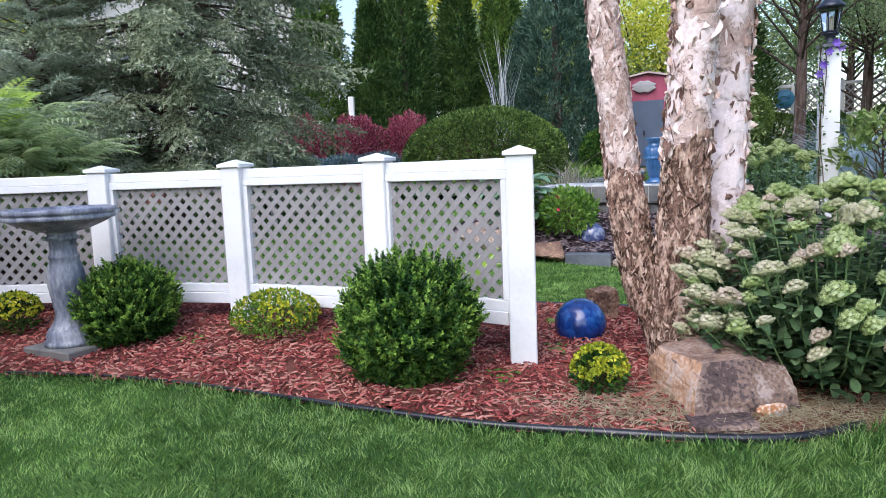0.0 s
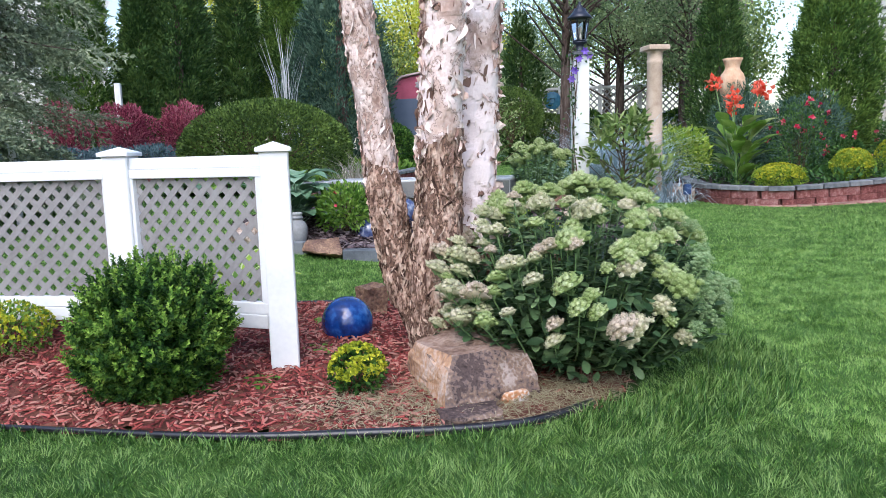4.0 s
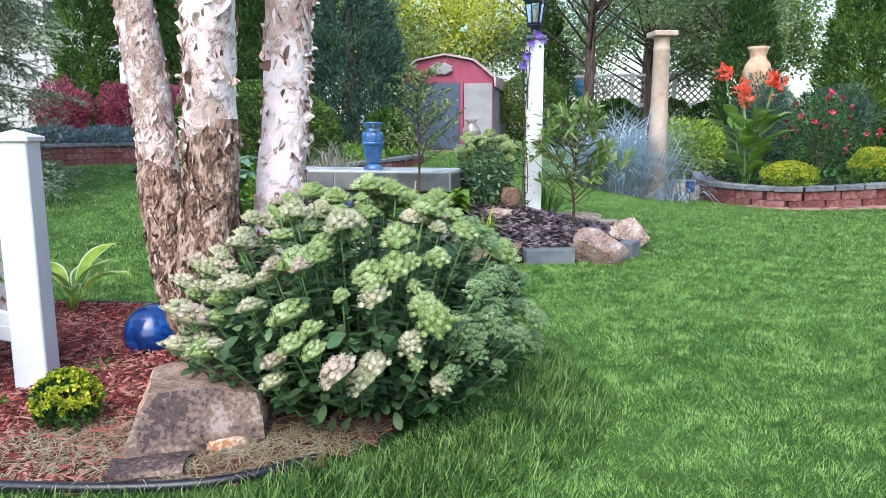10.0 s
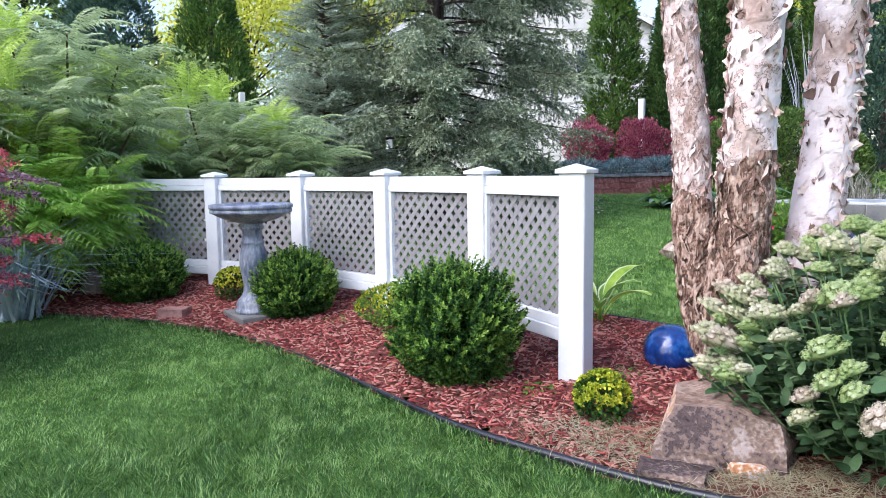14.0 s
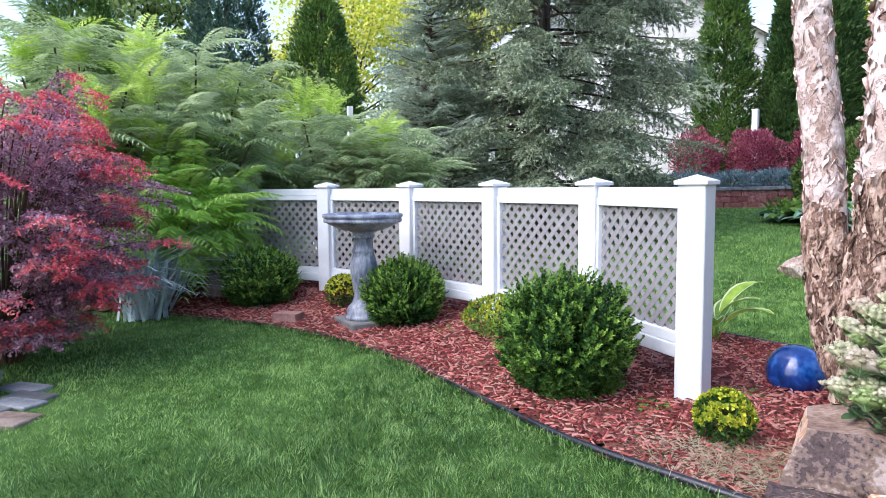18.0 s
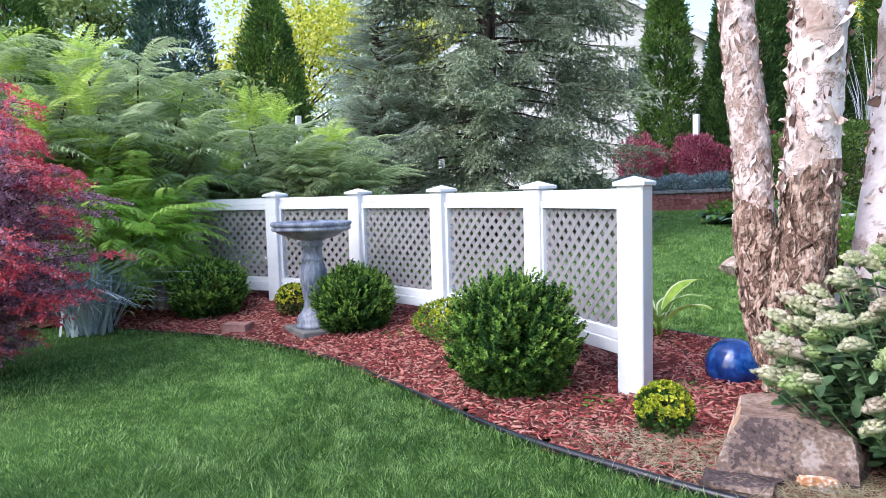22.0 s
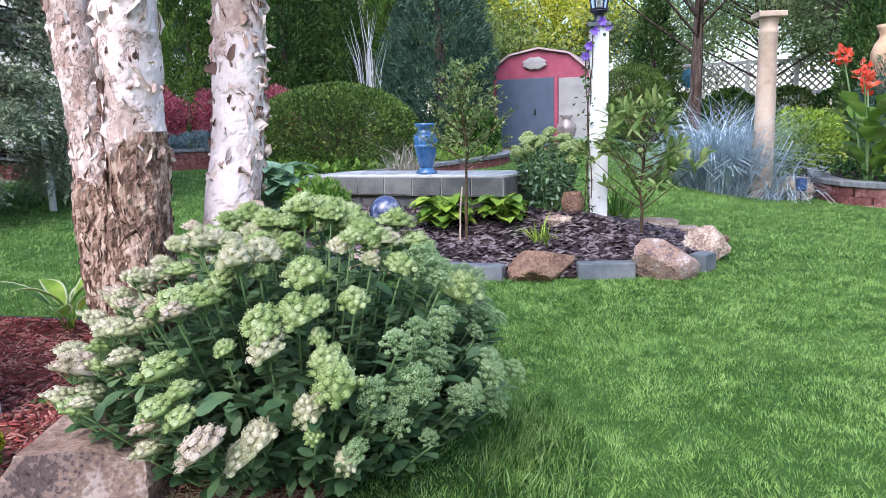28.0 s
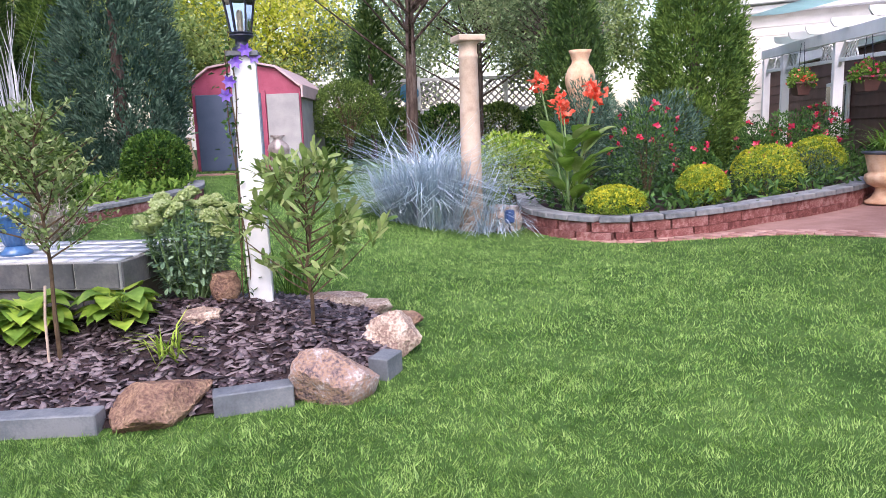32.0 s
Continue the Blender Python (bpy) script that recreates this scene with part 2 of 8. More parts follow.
# ---- materials ----
def material(name, colours, rough=0.6, scale=8.0, bump=0.2, fine=60.0, metal=0.0, island=0.0, obj=0.0, translucent=0.0, spec=0.5, stretch=(1, 1, 1), coat=0.0, grit=0.35, detail=6.0, spots=None):
    """A procedural surface: a ramp of colours over coarse and fine noise, shifted piece by piece, with a fine relief."""
    mat = bpy.data.materials.new(name)
    mat.use_nodes = True
    n, l = mat.node_tree.nodes, mat.node_tree.links
    b = n["Principled BSDF"]
    co = n.new("ShaderNodeTexCoord")
    mp = n.new("ShaderNodeMapping")
    mp.inputs["Scale"].default_value = stretch
    geo = n.new("ShaderNodeNewGeometry")
    l.new(co.outputs["Object"] if not island else geo.outputs["Position"], mp.inputs["Vector"])
    big, small = n.new("ShaderNodeTexNoise"), n.new("ShaderNodeTexNoise")
    for node, s in ((big, scale), (small, fine)):
        node.inputs["Scale"].default_value, node.inputs["Detail"].default_value = s, detail
        l.new(mp.outputs[0], node.inputs["Vector"])
    mix = n.new("ShaderNodeMath")
    mix.operation = "MULTIPLY_ADD"
    mix.inputs[1].default_value, mix.inputs[2].default_value = grit, -grit / 2
    l.new(small.outputs[0], mix.inputs[0])
    add = n.new("ShaderNodeMath")
    l.new(big.outputs[0], add.inputs[0])
    l.new(mix.outputs[0], add.inputs[1])
    value = add.outputs[0]
    for source, k in ((geo.outputs["Random Per Island"], island), (n.new("ShaderNodeObjectInfo").outputs["Random"], obj)):
        if k:
            m = n.new("ShaderNodeMath")
            m.operation = "MULTIPLY_ADD"
            m.inputs[1].default_value, m.inputs[2].default_value = k, -k / 2
            l.new(source, m.inputs[0])
            a = n.new("ShaderNodeMath")
            l.new(value, a.inputs[0])
            l.new(m.outputs[0], a.inputs[1])
            value = a.outputs[0]
    ramp = n.new("ShaderNodeValToRGB")
    el = ramp.color_ramp.elements
    spots = spots or np.linspace(0.28, 0.72, len(colours))
    while len(el) < len(colours):
        el.new(0.5)
    for e, s, c in zip(el, spots, colours):
        e.position, e.color = float(s), (*c, 1)
    l.new(value, ramp.inputs[0])
    l.new(ramp.outputs[0], b.inputs["Base Color"])
    b.inputs["Roughness"].default_value, b.inputs["Metallic"].default_value = rough, metal
    b.inputs["Specular IOR Level"].default_value = spec
    b.inputs["Coat Weight"].default_value = coat
    if bump:
        bp = n.new("ShaderNodeBump")
        bp.inputs["Strength"].default_value, bp.inputs["Distance"].default_value = bump, 0.02
        l.new(add.outputs[0], bp.inputs["Height"])
        l.new(bp.outputs[0], b.inputs["Normal"])
    if translucent:
        tr, sh = n.new("ShaderNodeBsdfTranslucent"), n.new("ShaderNodeMixShader")
        l.new(ramp.outputs[0], tr.inputs["Color"])
        sh.inputs[0].default_value = translucent
        l.new(b.outputs[0], sh.inputs[1])
        l.new(tr.outputs[0], sh.inputs[2])
        l.new(sh.outputs[0], n["Material Output"].inputs["Surface"])
    return mat


def leaf(name, *colours, rough=0.6, spec=0.22, translucent=0.25, scale=3.0, island=0.5, fine=30, grit=0.35):
    return material(name, colours, rough, scale, 0, fine, island=island, translucent=translucent, spec=spec, detail=2.0, grit=grit)


M = {
    "soil": material("soil", [(0.026, 0.06, 0.013), (0.045, 0.092, 0.02), (0.075, 0.135, 0.034)], 0.95, 1.2, 0.6, 70, spec=0.1),
    "grass": leaf("grass", (0.055, 0.135, 0.024), (0.13, 0.265, 0.046), (0.2, 0.36, 0.073), (0.3, 0.45, 0.125), rough=0.45, spec=0.3, translucent=0.2, scale=3.5, island=0.75, fine=16, grit=0.8),
    # Darker copy of grass for longer blades, shade by the bed coloured in.
    "lush_shade": leaf("shaded_lush_grass", (0.024, 0.07, 0.012), (0.06, 0.145, 0.025), (0.115, 0.23, 0.045), (0.22, 0.34, 0.1), rough=0.45, spec=0.3, translucent=0.2, scale=3.5, island=0.8, fine=16, grit=0.85),
    "red_soil": material("red_mulch_bed", [(0.06, 0.024, 0.018), (0.13, 0.05, 0.036), (0.2, 0.085, 0.06)], 0.95, 5, 0.9, 60, spec=0.15),
    "red_chip": material("red_mulch_chip", [(0.13, 0.028, 0.026), (0.25, 0.055, 0.045), (0.36, 0.1, 0.085), (0.39, 0.19, 0.15)], 0.85, 3, 0.3, 80, island=0.75, spec=0.2, detail=3),
    "red_chip_piece": material("red_mulch_piece", [(0.13, 0.028, 0.026), (0.25, 0.055, 0.045), (0.36, 0.1, 0.085), (0.39, 0.19, 0.15)], 0.85, 3, 0.3, 80, obj=0.75, spec=0.2, detail=3),
    "dry": leaf("dry_grass", (0.22, 0.18, 0.1), (0.34, 0.29, 0.18), (0.44, 0.4, 0.26), translucent=0.15),
    "slate_soil": material("slate_bed", [(0.02, 0.013, 0.013), (0.05, 0.035, 0.035)], 0.95, 6, 0.9, 60, spec=0.15),
    "slate_chip": material("slate_chip", [(0.022, 0.014, 0.016), (0.055, 0.034, 0.038), (0.095, 0.066, 0.072), (0.2, 0.16, 0.165)], 0.55, 3, 0.25, 80, island=0.75, spec=0.4, detail=3),
    "slate_chip_piece": material("slate_piece", [(0.022, 0.014, 0.016), (0.055, 0.034, 0.038), (0.095, 0.066, 0.072), (0.2, 0.16, 0.165)], 0.55, 3, 0.25, 80, obj=0.75, spec=0.4, detail=3),
    "vinyl": material("white_vinyl", [(0.62, 0.63, 0.65), (0.7, 0.71, 0.72), (0.74, 0.74, 0.74)], 0.45, 3, 0.06, 40),
    "lattice": material("grey_lattice", [(0.18, 0.168, 0.168), (0.24, 0.228, 0.228), (0.29, 0.28, 0.28)], 0.6, 4, 0.15, 60, obj=0.15),
    "edging": material("black_edging", [(0.008, 0.008, 0.012), (0.018, 0.018, 0.024)], 0.3, 6, 0.1, 60),
    "blue_ball": material("blue_glaze", [(0.003, 0.018, 0.1), (0.006, 0.04, 0.21), (0.03, 0.12, 0.38)], 0.24, 9, 0.15, 30, coat=0.6, grit=0.6),
    "dark_ball": material("marbled_ball", [(0.02, 0.03, 0.08), (0.06, 0.08, 0.18), (0.35, 0.38, 0.45)], 0.2, 7, 0.04, 30, coat=0.8),
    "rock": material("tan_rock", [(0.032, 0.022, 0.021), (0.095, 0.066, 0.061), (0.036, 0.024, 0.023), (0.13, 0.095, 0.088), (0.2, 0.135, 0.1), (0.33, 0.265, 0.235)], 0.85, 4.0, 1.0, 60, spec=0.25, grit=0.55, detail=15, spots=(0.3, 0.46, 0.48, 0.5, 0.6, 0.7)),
    "sandrock": material("sandstone", [(0.26, 0.18, 0.15), (0.4, 0.3, 0.235), (0.53, 0.43, 0.35), (0.62, 0.55, 0.48)], 0.9, 7, 1.0, 55, obj=0.3, spec=0.2, grit=0.9, detail=10),
    "quartz": material("quartz_patch", [(0.4, 0.18, 0.08), (0.55, 0.36, 0.24), (0.62, 0.57, 0.55)], 0.8, 14, 0.8, 60, spec=0.25, grit=0.7, spots=(0.4, 0.5, 0.6)),
    "olive": leaf("olive_leaf", (0.09, 0.15, 0.045), (0.19, 0.27, 0.085), (0.35, 0.42, 0.18), rough=0.5, scale=3, translucent=0.35),
    "rhodo": leaf("leathery_leaf", (0.09, 0.16, 0.035), (0.18, 0.26, 0.07), (0.32, 0.39, 0.15), rough=0.45, scale=3, translucent=0.3),
    "edge_rock": material("pink_grey_rock", [(0.1, 0.075, 0.075), (0.22, 0.155, 0.145), (0.34, 0.22, 0.15), (0.3, 0.24, 0.23), (0.5, 0.42, 0.37)], 0.9, 6, 1.0, 55, spec=0.2, grit=0.8, detail=10),
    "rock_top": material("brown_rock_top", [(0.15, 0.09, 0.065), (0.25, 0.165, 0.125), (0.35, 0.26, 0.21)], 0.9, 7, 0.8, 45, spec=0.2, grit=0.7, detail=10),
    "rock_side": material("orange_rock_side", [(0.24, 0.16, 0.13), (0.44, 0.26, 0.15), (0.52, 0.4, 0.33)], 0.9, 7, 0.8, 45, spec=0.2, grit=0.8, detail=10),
    "sumac_lime": leaf("sumac_lime_leaf", (0.36, 0.58, 0.1), (0.52, 0.77, 0.17), (0.66, 0.84, 0.3), scale=1.5, translucent=0.55),
    "vine": leaf("vine_leaf", (0.03, 0.07, 0.035), (0.08, 0.15, 0.075), (0.19, 0.27, 0.17), (0.26, 0.42, 0.09), rough=0.4, spec=0.4, scale=4, translucent=0.3, island=0.8),
    "plum": leaf("plum_leaf", (0.16, 0.1, 0.12), (0.28, 0.19, 0.21), (0.4, 0.3, 0.3), scale=2, translucent=0.3),
    "sedum_pale": leaf("pale_sedum_leaf", (0.08, 0.15, 0.085), (0.15, 0.24, 0.14), (0.24, 0.34, 0.22), rough=0.5, translucent=0.15, scale=5),
    "curl_dark": material("dark_bark_flake", [(0.08, 0.045, 0.035), (0.24, 0.15, 0.11), (0.5, 0.38, 0.3)], 0.9, 4, 0.4, 50, island=0.9, spec=0.15),
    "rustrock": material("rust_stone", [(0.13, 0.075, 0.06), (0.24, 0.145, 0.1), (0.37, 0.24, 0.155)], 0.9, 8, 1.0, 55, spec=0.2, grit=0.9, detail=10),
    "bluestone": material("grey_paver", [(0.08, 0.092, 0.105), (0.125, 0.14, 0.155), (0.19, 0.2, 0.21)], 0.7, 6, 0.35, 70, obj=0.25),
    "bath": material("slate_ceramic", [(0.07, 0.08, 0.115), (0.14, 0.155, 0.21), (0.22, 0.24, 0.29), (0.36, 0.37, 0.4)], 0.5, 9, 0.4, 45, coat=0.15, grit=0.6, stretch=(1.4, 1.4, 0.5)),
    "water": material("water", [(0.1, 0.12, 0.12), (0.12, 0.14, 0.14)], 0.04, 2, 0.02, 10),
    "bark_low": material("shaggy_bark", [(0.07, 0.04, 0.03), (0.22, 0.135, 0.098), (0.025, 0.016, 0.013), (0.28, 0.175, 0.13), (0.52, 0.39, 0.31)], 0.95, 20, 1.0, 70, stretch=(1.3, 1.3, 0.5), spec=0.15, grit=0.6, detail=10, spots=(0.28, 0.44, 0.47, 0.5, 0.7)),
    "bark_high": material("birch_bark", [(0.36, 0.25, 0.21), (0.56, 0.43, 0.38), (0.13, 0.08, 0.07), (0.6, 0.47, 0.435), (0.77, 0.66, 0.64)], 0.75, 5.0, 0.8, 55, stretch=(1, 1, 0.9), spec=0.2, grit=0.22, detail=13, spots=(0.33, 0.44, 0.448, 0.458, 0.53)),
    "bark_mid": material("pink_tan_bark", [(0.26, 0.17, 0.14), (0.46, 0.34, 0.29), (0.09, 0.055, 0.045), (0.5, 0.385, 0.34), (0.68, 0.56, 0.52)], 0.85, 17, 1.0, 70, stretch=(1, 1, 0.7), spec=0.2, grit=0.5, detail=10, spots=(0.28, 0.445, 0.465, 0.485, 0.66)),
    "curl": material("peeling_bark", [(0.2, 0.12, 0.095), (0.44, 0.3, 0.25), (0.62, 0.48, 0.42), (0.76, 0.65, 0.6)], 0.85, 4, 0.4, 50, island=0.8, spec=0.2),
    "bark": material("dark_bark", [(0.035, 0.025, 0.02), (0.09, 0.065, 0.055), (0.16, 0.13, 0.115)], 0.95, 8, 1.0, 40, stretch=(1.5, 1.5, 0.3), spec=0.1),
    "twig": material("twig", [(0.06, 0.04, 0.025), (0.13, 0.09, 0.055)], 0.9, 10, 0.4, 50, spec=0.1),
    "stem": material("green_stem", [(0.1, 0.19, 0.06), (0.2, 0.3, 0.12)], 0.6, 8, 0.1, 50),
    "box": leaf("boxwood", (0.014, 0.046, 0.01), (0.034, 0.095, 0.016), (0.065, 0.15, 0.024), (0.13, 0.23, 0.036), scale=5),
    "box_tip": leaf("boxwood_tip", (0.09, 0.2, 0.025), (0.19, 0.33, 0.045), (0.3, 0.45, 0.08), scale=5),
    "gold": leaf("golden_leaf", (0.18, 0.24, 0.015), (0.4, 0.44, 0.025), (0.62, 0.6, 0.05), scale=6),
    "lime": leaf("lime_leaf", (0.14, 0.25, 0.02), (0.28, 0.42, 0.05), (0.42, 0.52, 0.09), scale=6),
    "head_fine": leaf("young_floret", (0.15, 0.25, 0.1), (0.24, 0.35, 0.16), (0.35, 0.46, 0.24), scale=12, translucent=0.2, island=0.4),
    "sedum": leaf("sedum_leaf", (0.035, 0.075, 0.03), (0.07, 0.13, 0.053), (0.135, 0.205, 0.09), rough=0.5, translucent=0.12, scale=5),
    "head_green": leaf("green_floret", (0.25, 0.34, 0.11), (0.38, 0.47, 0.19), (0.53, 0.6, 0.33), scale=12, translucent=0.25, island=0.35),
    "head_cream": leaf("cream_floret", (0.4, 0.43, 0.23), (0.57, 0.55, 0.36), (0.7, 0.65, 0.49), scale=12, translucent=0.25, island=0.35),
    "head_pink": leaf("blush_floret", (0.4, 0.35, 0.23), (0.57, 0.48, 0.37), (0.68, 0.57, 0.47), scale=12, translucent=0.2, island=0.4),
    "spruce": leaf("spruce_needle", (0.11, 0.145, 0.08), (0.205, 0.25, 0.145), (0.34, 0.385, 0.25), scale=1.2, translucent=0.15),
    "blue_spruce": leaf("grey_spruce_needle", (0.22, 0.28, 0.2), (0.37, 0.44, 0.33), (0.52, 0.58, 0.46), scale=1.2, translucent=0.1),
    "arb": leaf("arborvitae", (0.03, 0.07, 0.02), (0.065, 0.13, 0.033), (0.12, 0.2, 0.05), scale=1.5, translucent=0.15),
    # Lit copy of arb: sunlight is put into the leaf colour.
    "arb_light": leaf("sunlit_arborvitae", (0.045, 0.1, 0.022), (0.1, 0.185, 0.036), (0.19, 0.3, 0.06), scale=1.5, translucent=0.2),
    "juniper": leaf("juniper", (0.03, 0.07, 0.05), (0.065, 0.125, 0.085), (0.12, 0.195, 0.135), scale=1.5, translucent=0.1),
    "dome": leaf("clipped_yew", (0.042, 0.08, 0.018), (0.092, 0.152, 0.03), (0.172, 0.257, 0.055), scale=2.5, translucent=0.15),
    "sumac": leaf("sumac_leaf", (0.3, 0.4, 0.17), (0.46, 0.56, 0.29), (0.6, 0.68, 0.44), scale=1.0, rough=0.75, spec=0.15, translucent=0.5),
    "sumac_gold": leaf("sumac_young_leaf", (0.44, 0.6, 0.09), (0.62, 0.79, 0.17), (0.74, 0.85, 0.3), scale=1.5, translucent=0.5),
    "red_leaf": leaf("barberry_leaf", (0.21, 0.095, 0.15), (0.43, 0.21, 0.3), (0.62, 0.4, 0.49), scale=3, rough=0.45, spec=0.4, translucent=0.35),
    "red_tip": leaf("barberry_red_leaf", (0.58, 0.07, 0.1), (0.76, 0.14, 0.17), (0.84, 0.3, 0.3), scale=3, translucent=0.4),
    "pink_leaf": leaf("rose_barberry_leaf", (0.18, 0.03, 0.06), (0.4, 0.08, 0.13), (0.56, 0.2, 0.24), scale=3, translucent=0.25),
    "blue_grass": leaf("blue_oat_grass", (0.34, 0.45, 0.52), (0.5, 0.61, 0.68), (0.68, 0.77, 0.82), scale=3, translucent=0.15),
    "tan_grass": leaf("tan_grass", (0.3, 0.26, 0.2), (0.45, 0.41, 0.34), (0.6, 0.57, 0.5), translucent=0.2),
    "silver_stalk": leaf("silver_plume", (0.35, 0.36, 0.35), (0.55, 0.56, 0.56), (0.7, 0.7, 0.7), translucent=0.1),
    "juniper_blue": leaf("creeping_juniper", (0.06, 0.11, 0.12), (0.13, 0.2, 0.22), (0.2, 0.29, 0.3), scale=3, translucent=0.1),
    "broad": leaf("broad_leaf", (0.02, 0.06, 0.015), (0.05, 0.12, 0.03), (0.1, 0.2, 0.045), rough=0.4, scale=3),
    "bright": leaf("bright_leaf", (0.075, 0.17, 0.025), (0.15, 0.28, 0.04), (0.26, 0.4, 0.075), rough=0.45, scale=3, translucent=0.35),
    "rhubarb": leaf("silvery_green_leaf", (0.12, 0.22, 0.12), (0.2, 0.33, 0.2), (0.33, 0.46, 0.32), rough=0.4, scale=3, translucent=0.3),
    "cream_edge": leaf("cream_leaf_edge", (0.5, 0.55, 0.3), (0.65, 0.68, 0.42), scale=3, translucent=0.3),
    # Low sun behind the far trees is put into this yellow leaf colour.
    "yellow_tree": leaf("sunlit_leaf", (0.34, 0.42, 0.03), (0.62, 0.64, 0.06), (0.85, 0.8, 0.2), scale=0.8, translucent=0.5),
    "back_tree": leaf("far_leaf", (0.12, 0.19, 0.055), (0.24, 0.33, 0.1), (0.4, 0.48, 0.18), scale=0.8, translucent=0.4),
    "dark_tree": leaf("dark_far_leaf", (0.1, 0.16, 0.075), (0.19, 0.27, 0.125), (0.32, 0.4, 0.2), scale=0.8, translucent=0.35),
    "orange": leaf("canna_petal", (0.75, 0.07, 0.03), (0.85, 0.13, 0.07), (0.9, 0.28, 0.18), scale=6, translucent=0.4),
    "rose": leaf("rose_petal", (0.4, 0.02, 0.06), (0.65, 0.04, 0.1), (0.75, 0.2, 0.25), scale=6, translucent=0.3),
    "pink": leaf("pink_petal", (0.6, 0.2, 0.28), (0.75, 0.4, 0.46), (0.8, 0.6, 0.62), scale=6, translucent=0.3),
    "violet": leaf("clematis_petal", (0.1, 0.04, 0.35), (0.2, 0.1, 0.55), (0.3, 0.2, 0.6), scale=6, translucent=0.3),
    "red_block": material("red_wall_block", [(0.13, 0.045, 0.042), (0.22, 0.085, 0.078), (0.34, 0.19, 0.18)], 0.9, 14, 1.0, 70, obj=0.25, spec=0.2, grit=0.8),
    "cap_block": material("grey_cap_stone", [(0.1, 0.11, 0.12), (0.17, 0.18, 0.19), (0.24, 0.245, 0.25)], 0.85, 7, 0.5, 60, obj=0.25, spec=0.2),
    "paver": material("red_paver", [(0.24, 0.12, 0.1), (0.36, 0.2, 0.17), (0.44, 0.29, 0.25)], 0.85, 6, 0.4, 50, obj=0.4, spec=0.25),
    "patio_base": material("patio_base", [(0.22, 0.12, 0.1), (0.33, 0.2, 0.17)], 0.9, 3, 0.4, 50, spec=0.2),
    "tile": material("slate_tile", [(0.065, 0.068, 0.072), (0.11, 0.11, 0.11), (0.17, 0.165, 0.155)], 0.6, 5, 0.4, 50, obj=0.35),
    "mosaic": material("pale_tile", [(0.32, 0.34, 0.36), (0.48, 0.5, 0.52), (0.62, 0.63, 0.64)], 0.3, 5, 0.2, 50, obj=0.5),
    "grout": material("grout", [(0.3, 0.3, 0.28), (0.42, 0.41, 0.38)], 0.9, 6, 0.3, 50, spec=0.2),
    "plinth": material("brown_block", [(0.08, 0.065, 0.05), (0.15, 0.125, 0.1)], 0.9, 6, 0.4, 50, spec=0.2),
    "blue_urn": material("blue_ceramic", [(0.02, 0.06, 0.16), (0.035, 0.11, 0.26), (0.07, 0.18, 0.36)], 0.3, 6, 0.15, 40, coat=0.4),
    "terracotta": material("terracotta", [(0.4, 0.22, 0.13), (0.56, 0.36, 0.23), (0.64, 0.46, 0.32)], 0.8, 5, 0.3, 45, spec=0.25),
    "column": material("cast_stone", [(0.38, 0.28, 0.21), (0.5, 0.39, 0.3), (0.56, 0.46, 0.37)], 0.85, 4, 0.35, 50, spec=0.25),
    "dark_rim": material("dark_rim", [(0.05, 0.055, 0.08), (0.1, 0.11, 0.15)], 0.5, 6, 0.2, 50),
    "black_metal": material("black_metal", [(0.012, 0.014, 0.025), (0.03, 0.035, 0.055)], 0.35, 8, 0.1, 60, metal=0.3),
    "blue_metal": material("blue_metal", [(0.02, 0.05, 0.16), (0.05, 0.1, 0.25)], 0.4, 8, 0.1, 60),
    "steel_blue": material("blue_disc", [(0.04, 0.16, 0.3), (0.08, 0.28, 0.45)], 0.35, 8, 0.1, 60),
    "shed_red": material("red_shed_paint", [(0.22, 0.032, 0.065), (0.31, 0.052, 0.1), (0.36, 0.08, 0.13)], 0.6, 3, 0.15, 40),
    "shed_roof": material("pale_shed_roof", [(0.42, 0.3, 0.3), (0.55, 0.42, 0.42)], 0.6, 3, 0.2, 40),
    "shed_door": material("slate_blue_door", [(0.05, 0.075, 0.12), (0.075, 0.1, 0.155)], 0.5, 3, 0.1, 40),
    "shed_side": material("grey_shed_wall", [(0.26, 0.255, 0.26), (0.37, 0.36, 0.355)], 0.7, 3, 0.15, 40),
    "siding": material("cream_siding", [(0.6, 0.57, 0.52), (0.7, 0.67, 0.62)], 0.6, 3, 0.1, 40),
    "brown_siding": material("brown_siding", [(0.07, 0.03, 0.025), (0.13, 0.06, 0.05)], 0.7, 3, 0.2, 40, obj=0.15),
    "roof": material("grey_shingle", [(0.3, 0.31, 0.35), (0.44, 0.45, 0.49)], 0.9, 6, 0.5, 50),
    "trim": material("white_paint", [(0.72, 0.71, 0.69), (0.8, 0.8, 0.78)], 0.55, 4, 0.1, 50),
    "awning": material("teal_canvas", [(0.45, 0.68, 0.65), (0.55, 0.76, 0.73)], 0.8, 5, 0.15, 80, translucent=0.5),
    "dark_void": material("dark_interior", [(0.02, 0.018, 0.018), (0.04, 0.035, 0.035)], 0.8, 4, 0.1, 40),
    "plastic_white": material("beige_plastic", [(0.6, 0.55, 0.45), (0.7, 0.66, 0.57)], 0.5, 5, 0.1, 50),
    "stump": material("stump_wood", [(0.1, 0.07, 0.055), (0.2, 0.15, 0.12), (0.3, 0.24, 0.2)], 0.9, 6, 0.8, 40, stretch=(1, 1, 0.3), spec=0.15),
    "jar": material("grey_jar", [(0.2, 0.2, 0.2), (0.32, 0.33, 0.33)], 0.6, 6, 0.3, 50),
